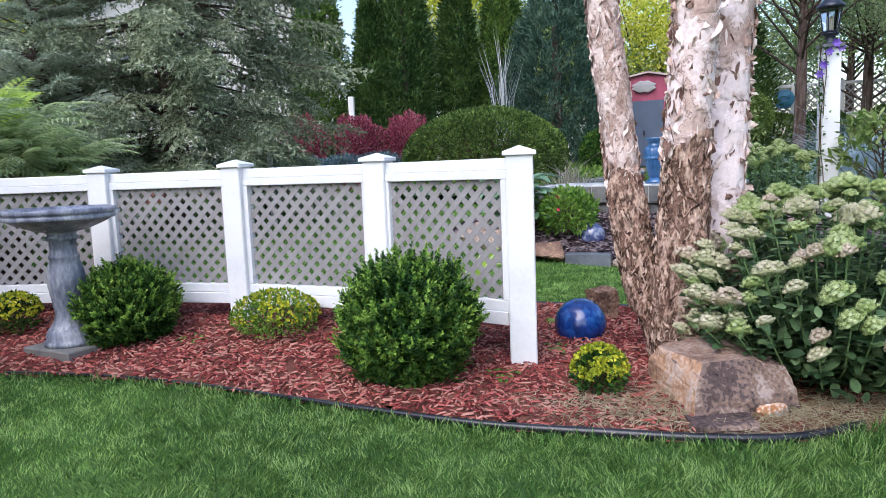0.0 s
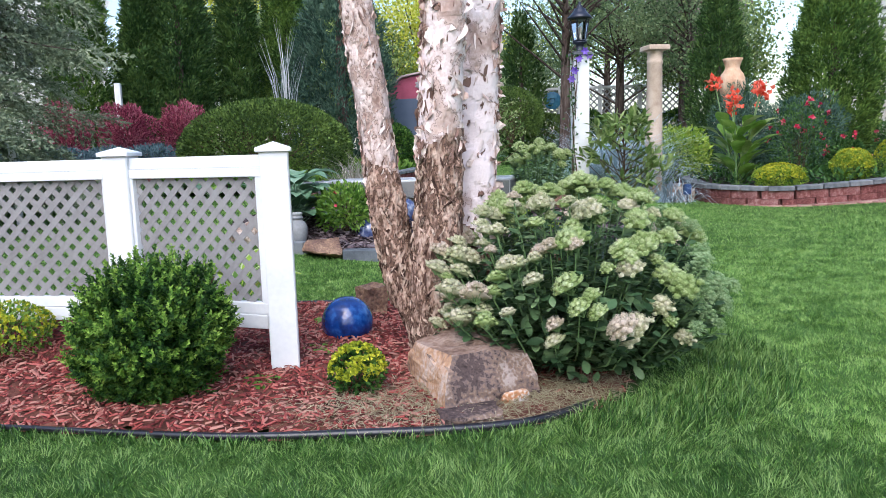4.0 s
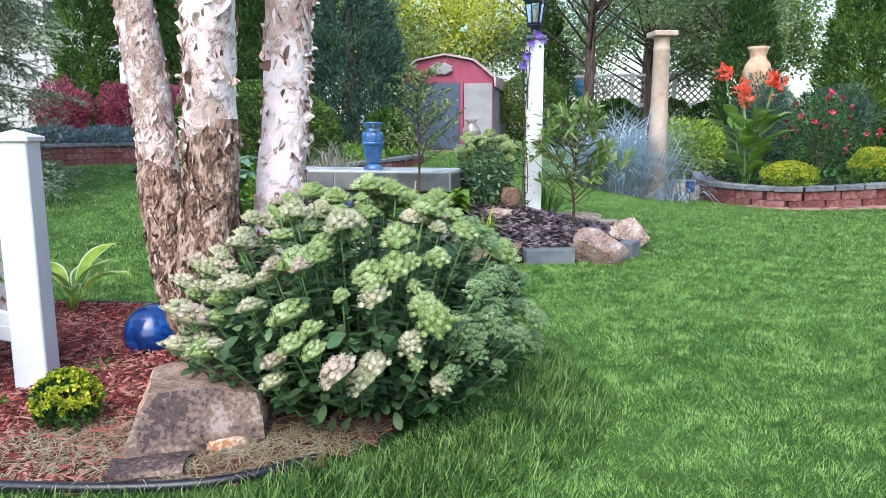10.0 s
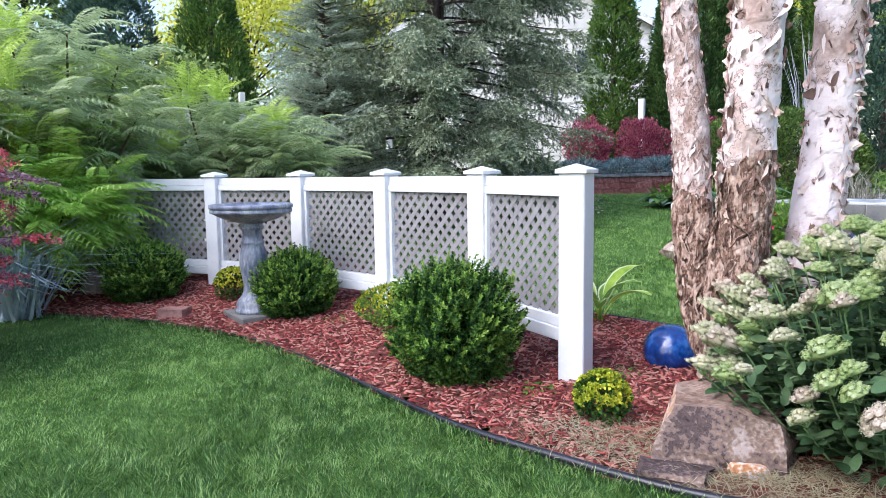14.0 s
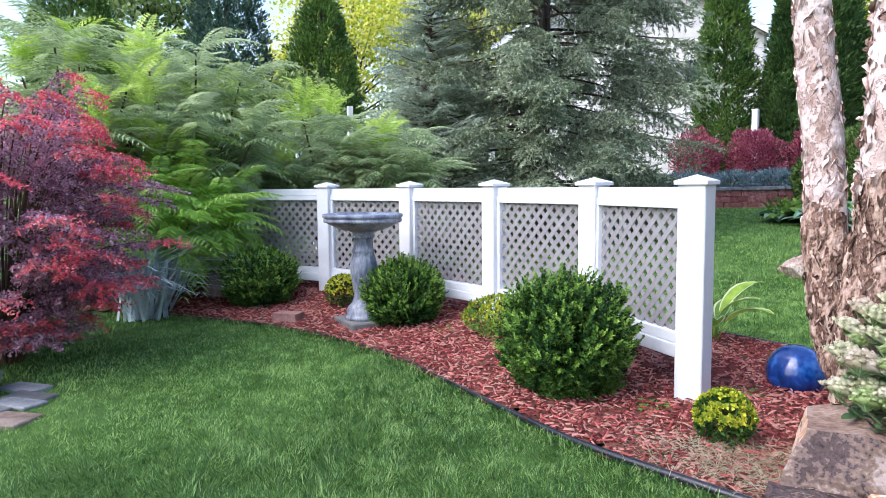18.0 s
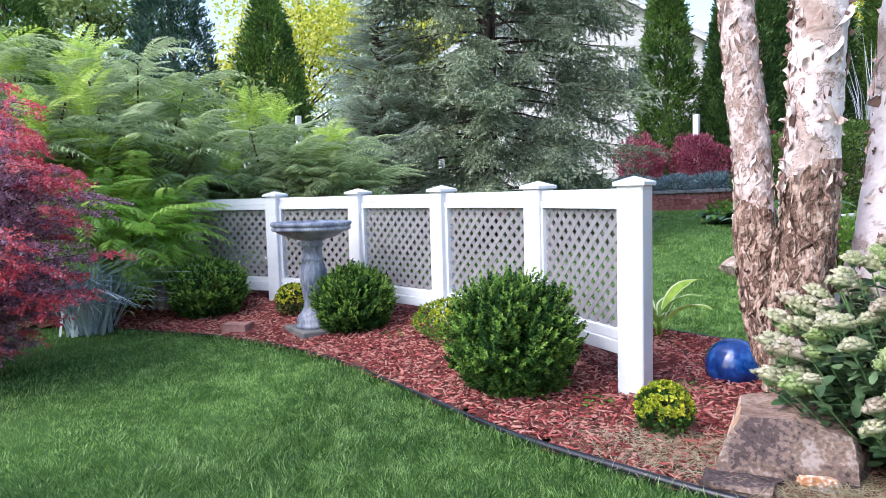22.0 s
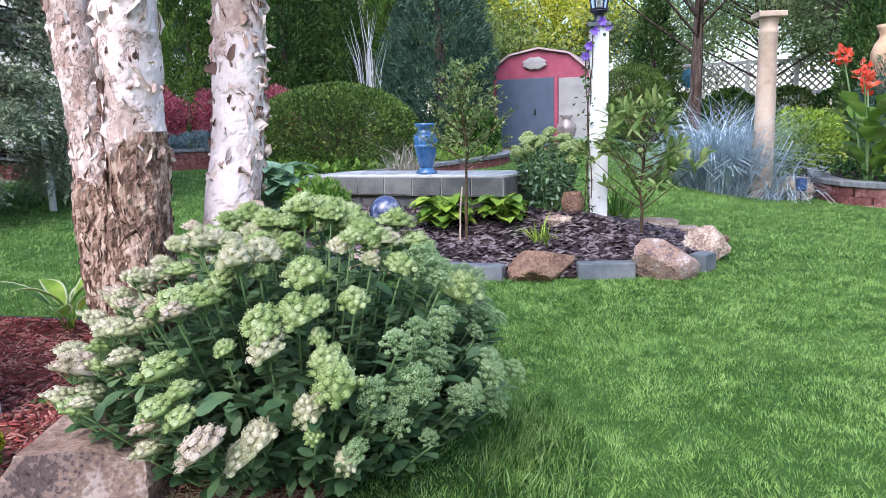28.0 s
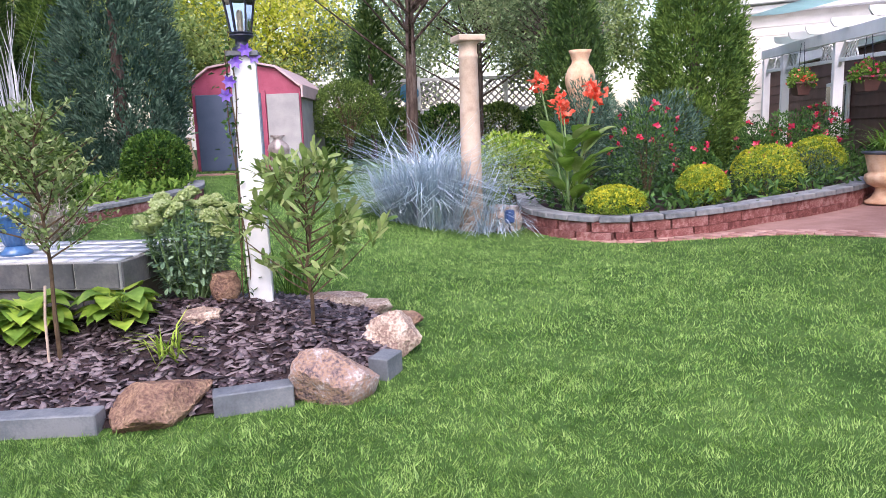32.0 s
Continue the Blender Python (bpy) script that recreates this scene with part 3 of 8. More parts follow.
    "bronze_vase": material("silver_bronze", [(0.16, 0.13, 0.13), (0.3, 0.26, 0.25), (0.45, 0.4, 0.38)], 0.4, 6, 0.2, 40, metal=0.3),
}
glass = bpy.data.materials.new("clear_glass")
glass.use_nodes = True
glass.node_tree.nodes["Principled BSDF"].inputs["Transmission Weight"].default_value = 1.0
glass.node_tree.nodes["Principled BSDF"].inputs["Roughness"].default_value = 0.05
M["glass"] = glass
window_glass = bpy.data.materials.new("window_glass")
window_glass.use_nodes = True
window_glass.node_tree.nodes["Principled BSDF"].inputs["Base Color"].default_value = (0.04, 0.05, 0.06, 1)
window_glass.node_tree.nodes["Principled BSDF"].inputs["Roughness"].default_value = 0.08
M["window"] = window_glass

# ---- ground ----
def ground_sheet():
    xs = np.r_[-400, -150, -60, -35, np.arange(-22, 26.01, 0.4), 36, 60, 150, 400]
    ys = np.r_[-400, -150, -50, -20, np.arange(-8, 30.01, 0.4), 36, 45, 70, 150, 500]
    X, Y = np.meshgrid(xs, ys)
    v = np.stack([X, Y, height(X, Y)], -1).reshape(-1, 3)
    w, h = len(xs), len(ys)
    a = (np.arange(h - 1)[:, None] * w + np.arange(w - 1)[None]).ravel()
    t = np.concatenate([np.stack([a, a + 1, a + w + 1], 1), np.stack([a, a + w + 1, a + w], 1)])
    return v, t


tagged(part("ground", ground_sheet(), M["soil"], smooth=True), "garden ground under mown green lawn", "ground", kind="structure")


def bed_sheet(poly, step=0.09, lift=0.012):
    p = np.asarray(poly)
    x0, y0 = p.min(0) - step
    x1, y1 = p.max(0) + step
    xs, ys = np.arange(x0, x1, step), np.arange(y0, y1, step)
    X, Y = np.meshgrid(xs, ys)
    keep = inside(poly, X, Y) | (edge_distance(poly, X, Y) < step * 0.5)
    Z = mound(X, Y) + lift + 0.012 * np.sin(X * 37 + Y * 13) * np.sin(Y * 41 - X * 9)
    w = len(xs)
    q = keep[:-1, :-1] & keep[1:, :-1] & keep[:-1, 1:] & keep[1:, 1:]
    a = (np.arange(len(ys) - 1)[:, None] * w + np.arange(w - 1)[None])[q]
    t = np.concatenate([np.stack([a, a + 1, a + w + 1], 1), np.stack([a, a + w + 1, a + w], 1)])
    return np.stack([X, Y, Z], -1).reshape(-1, 3), t


tagged(part("mulch_bed", bed_sheet(RED_BED), M["red_soil"], smooth=True), "curved planting bed covered with red wood mulch", "flower bed", kind="structure")
tagged(part("slate_bed", bed_sheet(SLATE_BED), M["slate_soil"], smooth=True), "rounded raised bed covered with dark slate mulch", "flower bed", kind="structure")
tagged(part("bed_soil", bed_sheet(FRONT_BED, 0.3, 0.24), M["slate_soil"], smooth=True), "dark planting soil behind the red block wall", "flower bed", kind="structure")
tagged(part("back_bed_soil", bed_sheet(LEFT_BED, 0.3, 0.36), M["slate_soil"], smooth=True), "dark planting soil above the red brick wall", "flower bed", kind="structure")
tagged(part("shrub_bed_soil", bed_sheet(DOME_BED, 0.3, 0.12), M["slate_soil"], smooth=True), "planting soil under the clipped shrubs", "flower bed", kind="structure")


def edging(points, n, lift=0.02):
    line = smooth_line(points, n)
    bm = bmesh.new()
    pts = [(x, y, hz(x, y) * 0 + float(height(x, y)) + lift) for x, y in line]
    tube(bm, pts, list(np.interp(line[:, 0], [-1.2, 0.8], [0.008, 0.019])), 8)
    return bm


front = thing("lawn_edging", 0, 0, 0, "black plastic lawn edging round the mulch bed", "lawn edging")
part("front_strip", edging(BED_FRONT[2:-1] + [(1.74, 2.71)], 120, 0.022), M["edging"], front, smooth=True)
part("back_strip", edging([(1.75, 4.88), (1.02, 5.0), (0.13, 5.09), (-1.0, 5.2)], 50), M["edging"], front, smooth=True)


# ---- white lattice fence ----
POSTS = [(0.46, 3.58, 0.0), (-0.36, 4.06, -14.0), (-1.34, 4.36, -14.0), (-2.35, 4.53, -5.0), (-3.36, 4.48, 6.0), (-4.36, 4.27, 12.0)]
fence = thing("lattice_fence", 0, 0, 0, "low white vinyl fence with grey diagonal lattice panels", "fence")
FENCE_TOP = 1.14
for k, (x, y, turn) in enumerate(POSTS):
    z0 = hz(x, y) - 0.03
    post = part("post", a_box(0.138, 0.138, FENCE_TOP - 0.035 - z0, 0.006, (FENCE_TOP - 0.035 + z0) / 2), M["vinyl"], fence, m=pose(x, y, 0, 0, 0, turn))
    cap = bmesh.new()
    box(cap, 0, 0, FENCE_TOP - 0.028, 0.168, 0.168, 0.022, bevel=0.003)
    pts = [cap.verts.new((sx * 0.08, sy * 0.08, FENCE_TOP - 0.0165)) for sx, sy in ((-1, -1), (1, -1), (1, 1), (-1, 1))]
    apex = cap.verts.new((0, 0, FENCE_TOP + 0.012))
    for a, b in zip(pts, pts[1:] + pts[:1]):
        cap.faces.new((a, b, apex))
    part("post_cap", cap, M["vinyl"], post)


def lattice_panel(a, b):
    (x0, y0, _), (x1, y1, _) = a, b
    d = Vector((x1 - x0, y1 - y0, 0))
    length = d.length - 0.13
    turn = math.degrees(math.atan2(d.y, d.x))
    m = pose((x0 + x1) / 2, (y0 + y1) / 2, 0, 0, 0, turn)
    panel = part("panel", a_box(length, 0.042, 0.06, 0.004, 1.06), M["vinyl"], fence, m=m)
    for name, z, h, t in (("top_trim", 1.006, 0.046, 0.062), ("bottom_trim", 0.325, 0.055, 0.06), ("bottom_rail", 0.26, 0.07, 0.085)):
        part(name, a_box(length, t, h, 0.003, z), M["vinyl"], panel)
    for side in (-1, 1):
        part("side_trim", a_box(0.034, 0.058, 0.63, 0.003, 0.668, side * (length / 2 - 0.017)), M["vinyl"], panel)
    lo, hi, half, pitch = 0.35, 0.985, length / 2 - 0.03, 0.09
    span = hi - lo
    for way in (1, -1):
        c = -half - span
        while c < half:
            c += pitch
            u0, u1 = max(-half, c), min(half, c + span)
            if u1 - u0 < 0.03:
                continue
            za, zb = lo + (u0 - c), lo + (u1 - c)
            if way < 0:
                za, zb = hi - (u0 - c), hi - (u1 - c)
            ln = (u1 - u0) * 1.414
            slat = part("slat", a_box(ln, 0.006, 0.032), M["lattice"], panel)
            slat.matrix_basis = pose((u0 + u1) / 2, -0.0007 * way, (za + zb) / 2, 0, -45 * way, 0)


for a, b in zip(POSTS, POSTS[1:]):
    lattice_panel(a, b)

# ---- birdbath ----
bath = thing("birdbath", -2.24, 3.88, hz(-2.4, 3.9) - 0.02, "blue-grey glazed birdbath on a fluted pedestal", "birdbath", turn=-22)
part("plinth", a_box(0.42, 0.36, 0.07, 0.008, 0.03), M["tile"], bath)
part("pedestal", lathe([(0.15, 0.065), (0.152, 0.09), (0.136, 0.1), (0.14, 0.125), (0.128, 0.155), (0.094, 0.195), (0.084, 0.225), (0.078, 0.26), (0.09, 0.34), (0.103, 0.42), (0.107, 0.48), (0.094, 0.54), (0.08, 0.575),
                        (0.086, 0.585), (0.086, 0.6), (0.075, 0.61), (0.074, 0.685), (0.088, 0.692), (0.09, 0.712), (0.076, 0.72), (0.095, 0.745)], 56, 14, 0.05), M["bath"], bath, smooth=True)
part("bowl", lathe([(0.085, 0.738), (0.15, 0.752), (0.225, 0.782), (0.262, 0.8), (0.278, 0.812), (0.295, 0.814), (0.3, 0.82), (0.3, 0.838), (0.29, 0.843), (0.305, 0.85), (0.308, 0.858), (0.308, 0.874), (0.297, 0.88), (0.275, 0.862), (0.15, 0.84), (0.01, 0.832)], 44), M["bath"], bath, smooth=True)
part("water", lathe([(0.265, 0.856), (0.26, 0.859)], 30), M["water"], bath)


# ---- clipped shrubs ----
def shell_shrub(seed, rx, ry, rz, n, L, W, low=-0.75, depth=0.1, clumps=40, up=0.35, inner=0.35, size=0.3):
    """Leaves that fill the outer shell of a rounded crown, centred at its middle."""
    rng = rng_of(seed)
    d = sphere_dirs(rng, n, low)
    f = lumps(d, rng, clumps, size, depth) * (1 - inner * rng.random(n) ** 2.2)
    p = d * f[:, None] * (rx, ry, rz)
    out = unit(d * 0.8 + rng.normal(0, 0.5, (n, 3)) + (0, 0, up))
    return leaves(p, out, rng.normal(0, 1, (n, 3)), L * rng.uniform(0.7, 1.25, n), W * rng.uniform(0.75, 1.2, n))


def stems(seed, rx, rz, count, base, r=0.008, lean=0.8):
    rnd = random.Random(seed)
    bm = bmesh.new()
    for k in range(count):
        a, s = rnd.uniform(0, 6.283), rnd.uniform(0.2, lean)
        top = (rx * s * math.cos(a), rx * s * math.sin(a), rz * rnd.uniform(0.2, 0.7))
        mid = (top[0] * 0.35, top[1] * 0.35, (base + top[2]) / 2)
        tube(bm, [(0.02 * math.cos(a), 0.02 * math.sin(a), base), mid, top], [r, r * 0.8, r * 0.4], 5)
    return bm


def sprig_shrub(seed, rx, ry, rz, count, reach, per, L, W, taper=0.1):
    """Upright leafy sprigs over a rounded crown that narrows to its foot: inner leaves and the leaves near the sprig ends."""
    rng = rng_of(seed)
    d = sphere_dirs(rng, count, -0.95)
    f = lumps(d, rng, 60, 0.3, 0.16) * (1 - 0.42 * rng.random(count) ** 1.6)
    slim = 1 - taper * np.clip(-d[:, 2], 0, 1)
    B = d * f[:, None] * np.stack([rx * slim, ry * slim, np.full(count, rz)], 1)
    ax = unit(d * (0.75, 0.75, 0.5) + (0, 0, 0.62) + rng.normal(0, 0.22, (count, 3)))
    ln = reach * rng.uniform(0.55, 1.3, count)
    k = np.repeat(np.arange(count), per)
    j = np.tile(np.arange(per), count)
    u = (j + 0.5) / per
    side = unit(np.cross(ax, rng.normal(0, 1, (count, 3))))
    other = np.cross(ax, side)
    ang = j * 1.5708 + (j // 2) * 0.6
    out = side[k] * np.cos(ang)[:, None] + other[k] * np.sin(ang)[:, None]
    P = B[k] + ax[k] * (ln[k] * (u - 0.55))[:, None]
    D = ax[k] * (0.45 + 0.5 * u)[:, None] + out * 0.75 + rng.normal(0, 0.15, P.shape)
    U = ax[k] + out * -0.4 + rng.normal(0, 0.3, P.shape)
    size = (1.12 - 0.45 * u) * rng.uniform(0.8, 1.2, len(u))
    fresh = (u > 0.56) & (rng.random(count) < 0.62)[k] & (d[k, 2] > -0.45)
    return [leaves(P[m], D[m], U[m], L * size[m], W * size[m]) for m in (~fresh, fresh)]


def boxwood(x, y, w, h, seed, label):
    z0 = hz(x, y)
    sh = thing("boxwood_shrub", x, y, z0 + h / 2 - 0.06, label, "shrub", "boxwood balls along the fence")
    part("stem", stems(seed, w / 2, h / 2, 26, -h / 2 - 0.02), M["twig"], sh)
    old, fresh = sprig_shrub(seed, w / 2, w / 2, h / 2, 1700, 0.1, 22, 0.026, 0.0145)
    part("foliage", join(old, shell_shrub(seed + 3, w * 0.38, w * 0.38, h * 0.4, 5000, 0.03, 0.02, -0.9, 0.1, 30, 0.4, 0.9)), M["box"], sh)
    part("new_growth", fresh, M["box_tip"], sh)


boxwood(-0.09, 3.29, 0.69, 0.68, 11, "large rounded green boxwood before the fence end")
boxwood(-1.96, 4.03, 0.6, 0.55, 12, "rounded green boxwood beside the birdbath")
boxwood(-3.62, 3.9, 0.68, 0.55, 13, "rounded green boxwood near the fence's far end")


def tuft_shrub(name, x, y, w, h, seed, mat, n, L, W, label, group="", flowers=None, z=None, cat="shrub", low=-0.8, depth=0.22):
    z0 = hz(x, y) if z is None else z
    sh = thing(name, x, y, z0 + h / 2, label, cat, group)
    part("stem", stems(seed, w / 2, h / 2, 12, -h / 2 - 0.02, 0.005), M["twig"], sh)
    part("foliage", shell_shrub(seed, w / 2, w / 2, h / 2, n, L, W, low, depth, 22, 0.4, 0.6, 0.4), M[mat], sh)
    if flowers:
        fm, count, size, lab = flowers
        rng = rng_of(seed + 5)
        d = sphere_dirs(rng, count, 0.0)
        rep = np.repeat(np.arange(count), 7)
        P = d[rep] * (w / 2 * 1.02, w / 2 * 1.02, h / 2 * 1.05)
        D = unit(d[rep] * 0.6 + rng.normal(0, 0.7, (len(rep), 3)))
        part("bloom", leaves(P, D, d[rep] + 0.01, size, size * 0.8), M[fm], sh, lab)
    return sh


GOLD = ("gold", 210, 0.02, "golden young leaves")
tuft_shrub("golden_shrub", 0.79, 3.07, 0.23, 0.22, 21, "box", 1100, 0.026, 0.014, "small golden-leaved shrub in red mulch", "golden shrubs in the mulch", GOLD)
tuft_shrub("golden_shrub", -1.0, 3.98, 0.5, 0.28, 22, "bright", 1500, 0.028, 0.015, "low golden-leaved shrub against the fence post", "golden shrubs in the mulch", GOLD)
tuft_shrub("golden_shrub", -2.82, 4.18, 0.3, 0.26, 23, "box", 1000, 0.028, 0.015, "small golden-leaved shrub beside the birdbath", "golden shrubs in the mulch", GOLD)

# ---- stones in the bed ----
def stone(name, x, y, z, sx, sy, sz, seed, mat, label, turn=0.0, rough=0.16, cuts=3, sharp=1.0, group="", tilt=0.0, parent=None):
    """A weathered block: a faceted box, split and pushed about by noise."""
    bm = bmesh.new()
    bmesh.ops.create_cube(bm, size=1)
    bmesh.ops.subdivide_edges(bm, edges=bm.edges[:], cuts=cuts, use_grid_fill=True)
    rnd = Vector((seed * 3.7, seed * 1.9, seed * 5.3))
    for v in bm.verts:
        p = v.co.copy()
        r = p.length
        p = p * (1 - (1 - sharp) * 0.45 * (r - 0.5) / 0.366)
        n = noise.noise_vector(p * 2.1 + rnd) * rough + noise.noise_vector(p * 5.5 + rnd) * rough * 0.35
        p += n
        v.co = (p.x * sx, p.y * sy, (p.z + 0.5) * sz)
        if p.z < -0.42:
            v.co.z = -0.03
    if parent:
        return part(name, bm, M[mat], parent, label, pose(x, y, z, tilt, 0, turn))
    ob = part(name, bm, M[mat], None, "", pose(x, y, z, tilt, 0, turn))
    return tagged(ob, label, "stone", group)



def hewn_rock(name, x, y, z, sx, sy, sz, seed, mat, label, turn=0.0, group="", planes=13):
    """An angular rock: a rounded body cut by random flat faces, roughened finely."""
    rng = rng_of(seed)
    nrm = sphere_dirs(rng, planes)
    cut = rng.uniform(0.45, 0.78, planes)
    bm = bmesh.new()
    bmesh.ops.create_icosphere(bm, subdivisions=4, radius=1.0)
    rnd = Vector((seed * 3.7, seed * 1.9, seed * 5.3))
    for v in bm.verts:
        d = np.array(v.co)
        facing = nrm @ d
        r = min(1.0, float(np.min(np.where(facing > 0.05, cut / np.maximum(facing, 0.05), 9.0))))
        p = Vector(d * r)
        p += noise.noise_vector(p * 2.5 + rnd) * 0.035 + noise.noise_vector(p * 9 + rnd) * 0.02
        v.co = (p.x * sx * 0.66, p.y * sy * 0.72, max(-0.03, (p.z * 0.85 + 0.45) * sz))
    ob = part(name, bm, M[mat], None, "", pose(x, y, z, 0, 0, turn))
    return tagged(ob, label, "stone", group)


boulder = bmesh.new()
low_pts = [(1.1, 2.67), (1.32, 2.73), (1.55, 2.82), (1.57, 3.12), (1.36, 3.36), (1.03, 3.3)]
mid_pts = [(1.125, 2.73), (1.33, 2.76), (1.545, 2.85), (1.55, 3.11), (1.35, 3.33), (1.04, 3.27)]
top_pts = [(1.165, 2.81), (1.34, 2.84), (1.515, 2.9), (1.5, 3.09), (1.33, 3.27), (1.07, 3.21)]
levels = [[boulder.verts.new((px, py, pz + dz)) for (px, py), dz in zip(pts, dzs)]
          for pts, pz, dzs in ((low_pts, -0.03, (0,) * 6), (mid_pts, 0.11, (0.02, -0.01, 0.01, 0.02, 0, 0.02)), (top_pts, 0.225, (0.015, 0.02, -0.03, -0.02, 0.035, -0.02)))]
for a, b in zip(levels, levels[1:]):
    for j in range(6):
        boulder.faces.new((a[j], a[(j + 1) % 6], b[(j + 1) % 6], b[j]))
boulder.faces.new(levels[-1])
boulder.faces.new(levels[0][::-1])
bmesh.ops.triangulate(boulder, faces=boulder.faces[:])
bmesh.ops.subdivide_edges(boulder, edges=boulder.edges[:], cuts=7, use_grid_fill=True)
for v in boulder.verts:
    c = v.co
    strata = noise.noise(Vector((c.x * 3, c.y * 3, c.z * 26 + c.x * 8)))
    out = (c - Vector((1.32, 2.95, 0.1))).normalized()
    v.co = c + out * (0.009 * strata + 0.014 * (abs(noise.noise(c * 6)) - 0.2)) + noise.noise_vector(c * 17) * 0.005 + noise.noise_vector(c * 48) * 0.004
boulder.normal_update()
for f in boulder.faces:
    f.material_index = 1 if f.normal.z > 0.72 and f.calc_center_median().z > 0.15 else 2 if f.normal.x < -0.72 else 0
boulder_mesh = bpy.data.meshes.new("boulder")
boulder.to_mesh(boulder_mesh)
boulder.free()
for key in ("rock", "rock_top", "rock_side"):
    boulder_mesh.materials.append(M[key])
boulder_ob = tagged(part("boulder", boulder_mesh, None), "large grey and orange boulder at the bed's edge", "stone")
stone("mineral_patch", 1.43, 2.79, 0.02, 0.15, 0.05, 0.06, 6, "quartz", "white-rimmed orange mineral patch", 20, 0.12, 3, 0.3, parent=boulder_ob)
stone("flat_stone", 1.2, 2.66, 0.0, 0.24, 0.14, 0.06, 3, "rock", "flat dark stone leaning on the boulder", 8)
stone("rust_stone", 0.98, 4.62, 0.0, 0.16, 0.14, 0.22, 4, "rustrock", "upright rusty stone behind the birch", 20)
stone("red_brick", -2.86, 3.62, 0.01, 0.21, 0.14, 0.09, 5, "paver", "broken red paving block on the mulch", 25, 0.06, 2)
stump = part("stump", tube(bmesh.new(), [(0, 0, -0.05), (0, 0, 0.1), (0.01, 0, 0.22), (0.01, 0, 0.32)], [0.17, 0.155, 0.15, 0.145], 16, 0.12, 4), M["stump"], None, "", pose(-4.27, 3.88, 0.0))
tagged(stump, "short weathered tree stump in the mulch", "stump")

gball = part("garden_ball", bmesh.new(), M["blue_ball"], None, "", pose(0.8, 4.14, hz(0.8, 4.14) + 0.08))
bm = bmesh.new()
bmesh.ops.create_uvsphere(bm, u_segments=40, v_segments=24, radius=0.152)
bm.to_mesh(gball.data)
bm.free()
gball.data.polygons.foreach_set("use_smooth", np.ones(len(gball.data.polygons), bool))
tagged(gball, "glossy blue glazed garden ball on red mulch", "garden ball")

# ---- river birch ----
birch = thing("river_birch", 0, 0, 0, "river birch with three trunks and peeling pinkish bark", "tree")
TRUNKS = {
    "A": ([(1.25, 3.6, -0.05), (1.18, 3.62, 0.2), (1.09, 3.65, 0.4), (1.03, 3.68, 0.7), (0.995, 3.74, 1.0), (0.97, 3.77, 1.3), (0.93, 3.78, 1.6), (0.89, 3.79, 2.0), (0.8, 3.8, 3.0), (0.7, 3.85, 4.5)],
          [0.12, 0.1, 0.095, 0.09, 0.086, 0.084, 0.08, 0.078, 0.07, 0.05]),
    "B": ([(1.25, 3.56, -0.05), (1.24, 3.53, 0.15), (1.23, 3.49, 0.4), (1.25, 3.52, 0.7), (1.27, 3.53, 1.0), (1.28, 3.52, 1.3), (1.3, 3.5, 1.6), (1.32, 3.47, 2.0), (1.4, 3.42, 3.0), (1.5, 3.3, 4.5)],
          [0.16, 0.138, 0.125, 0.118, 0.11, 0.106, 0.104, 0.102, 0.09, 0.07]),
    "C": ([(1.4, 3.68, -0.05), (1.44, 3.74, 0.2), (1.48, 3.78, 0.5), (1.52, 3.83, 0.9), (1.555, 3.88, 1.25), (1.575, 3.89, 1.6), (1.6, 3.89, 2.0), (1.7, 3.95, 3.0), (1.8, 4.0, 4.5)],
          [0.14, 0.125, 0.115, 0.108, 0.104, 0.102, 0.1, 0.09, 0.07]),
}
def plate(p, sx, sz):
    """The bark plate at p: how far it stands out, and a number of its own."""
    d, near = noise.voronoi(Vector((p.x * sx, p.y * sx, p.z * sz)))
    own = abs(math.sin(near[0].x * 12.9 + near[0].y * 78.2 + near[0].z * 37.7) * 43758.5) % 1
    return own, min(1.0, (d[1] - d[0]) * 2.5)


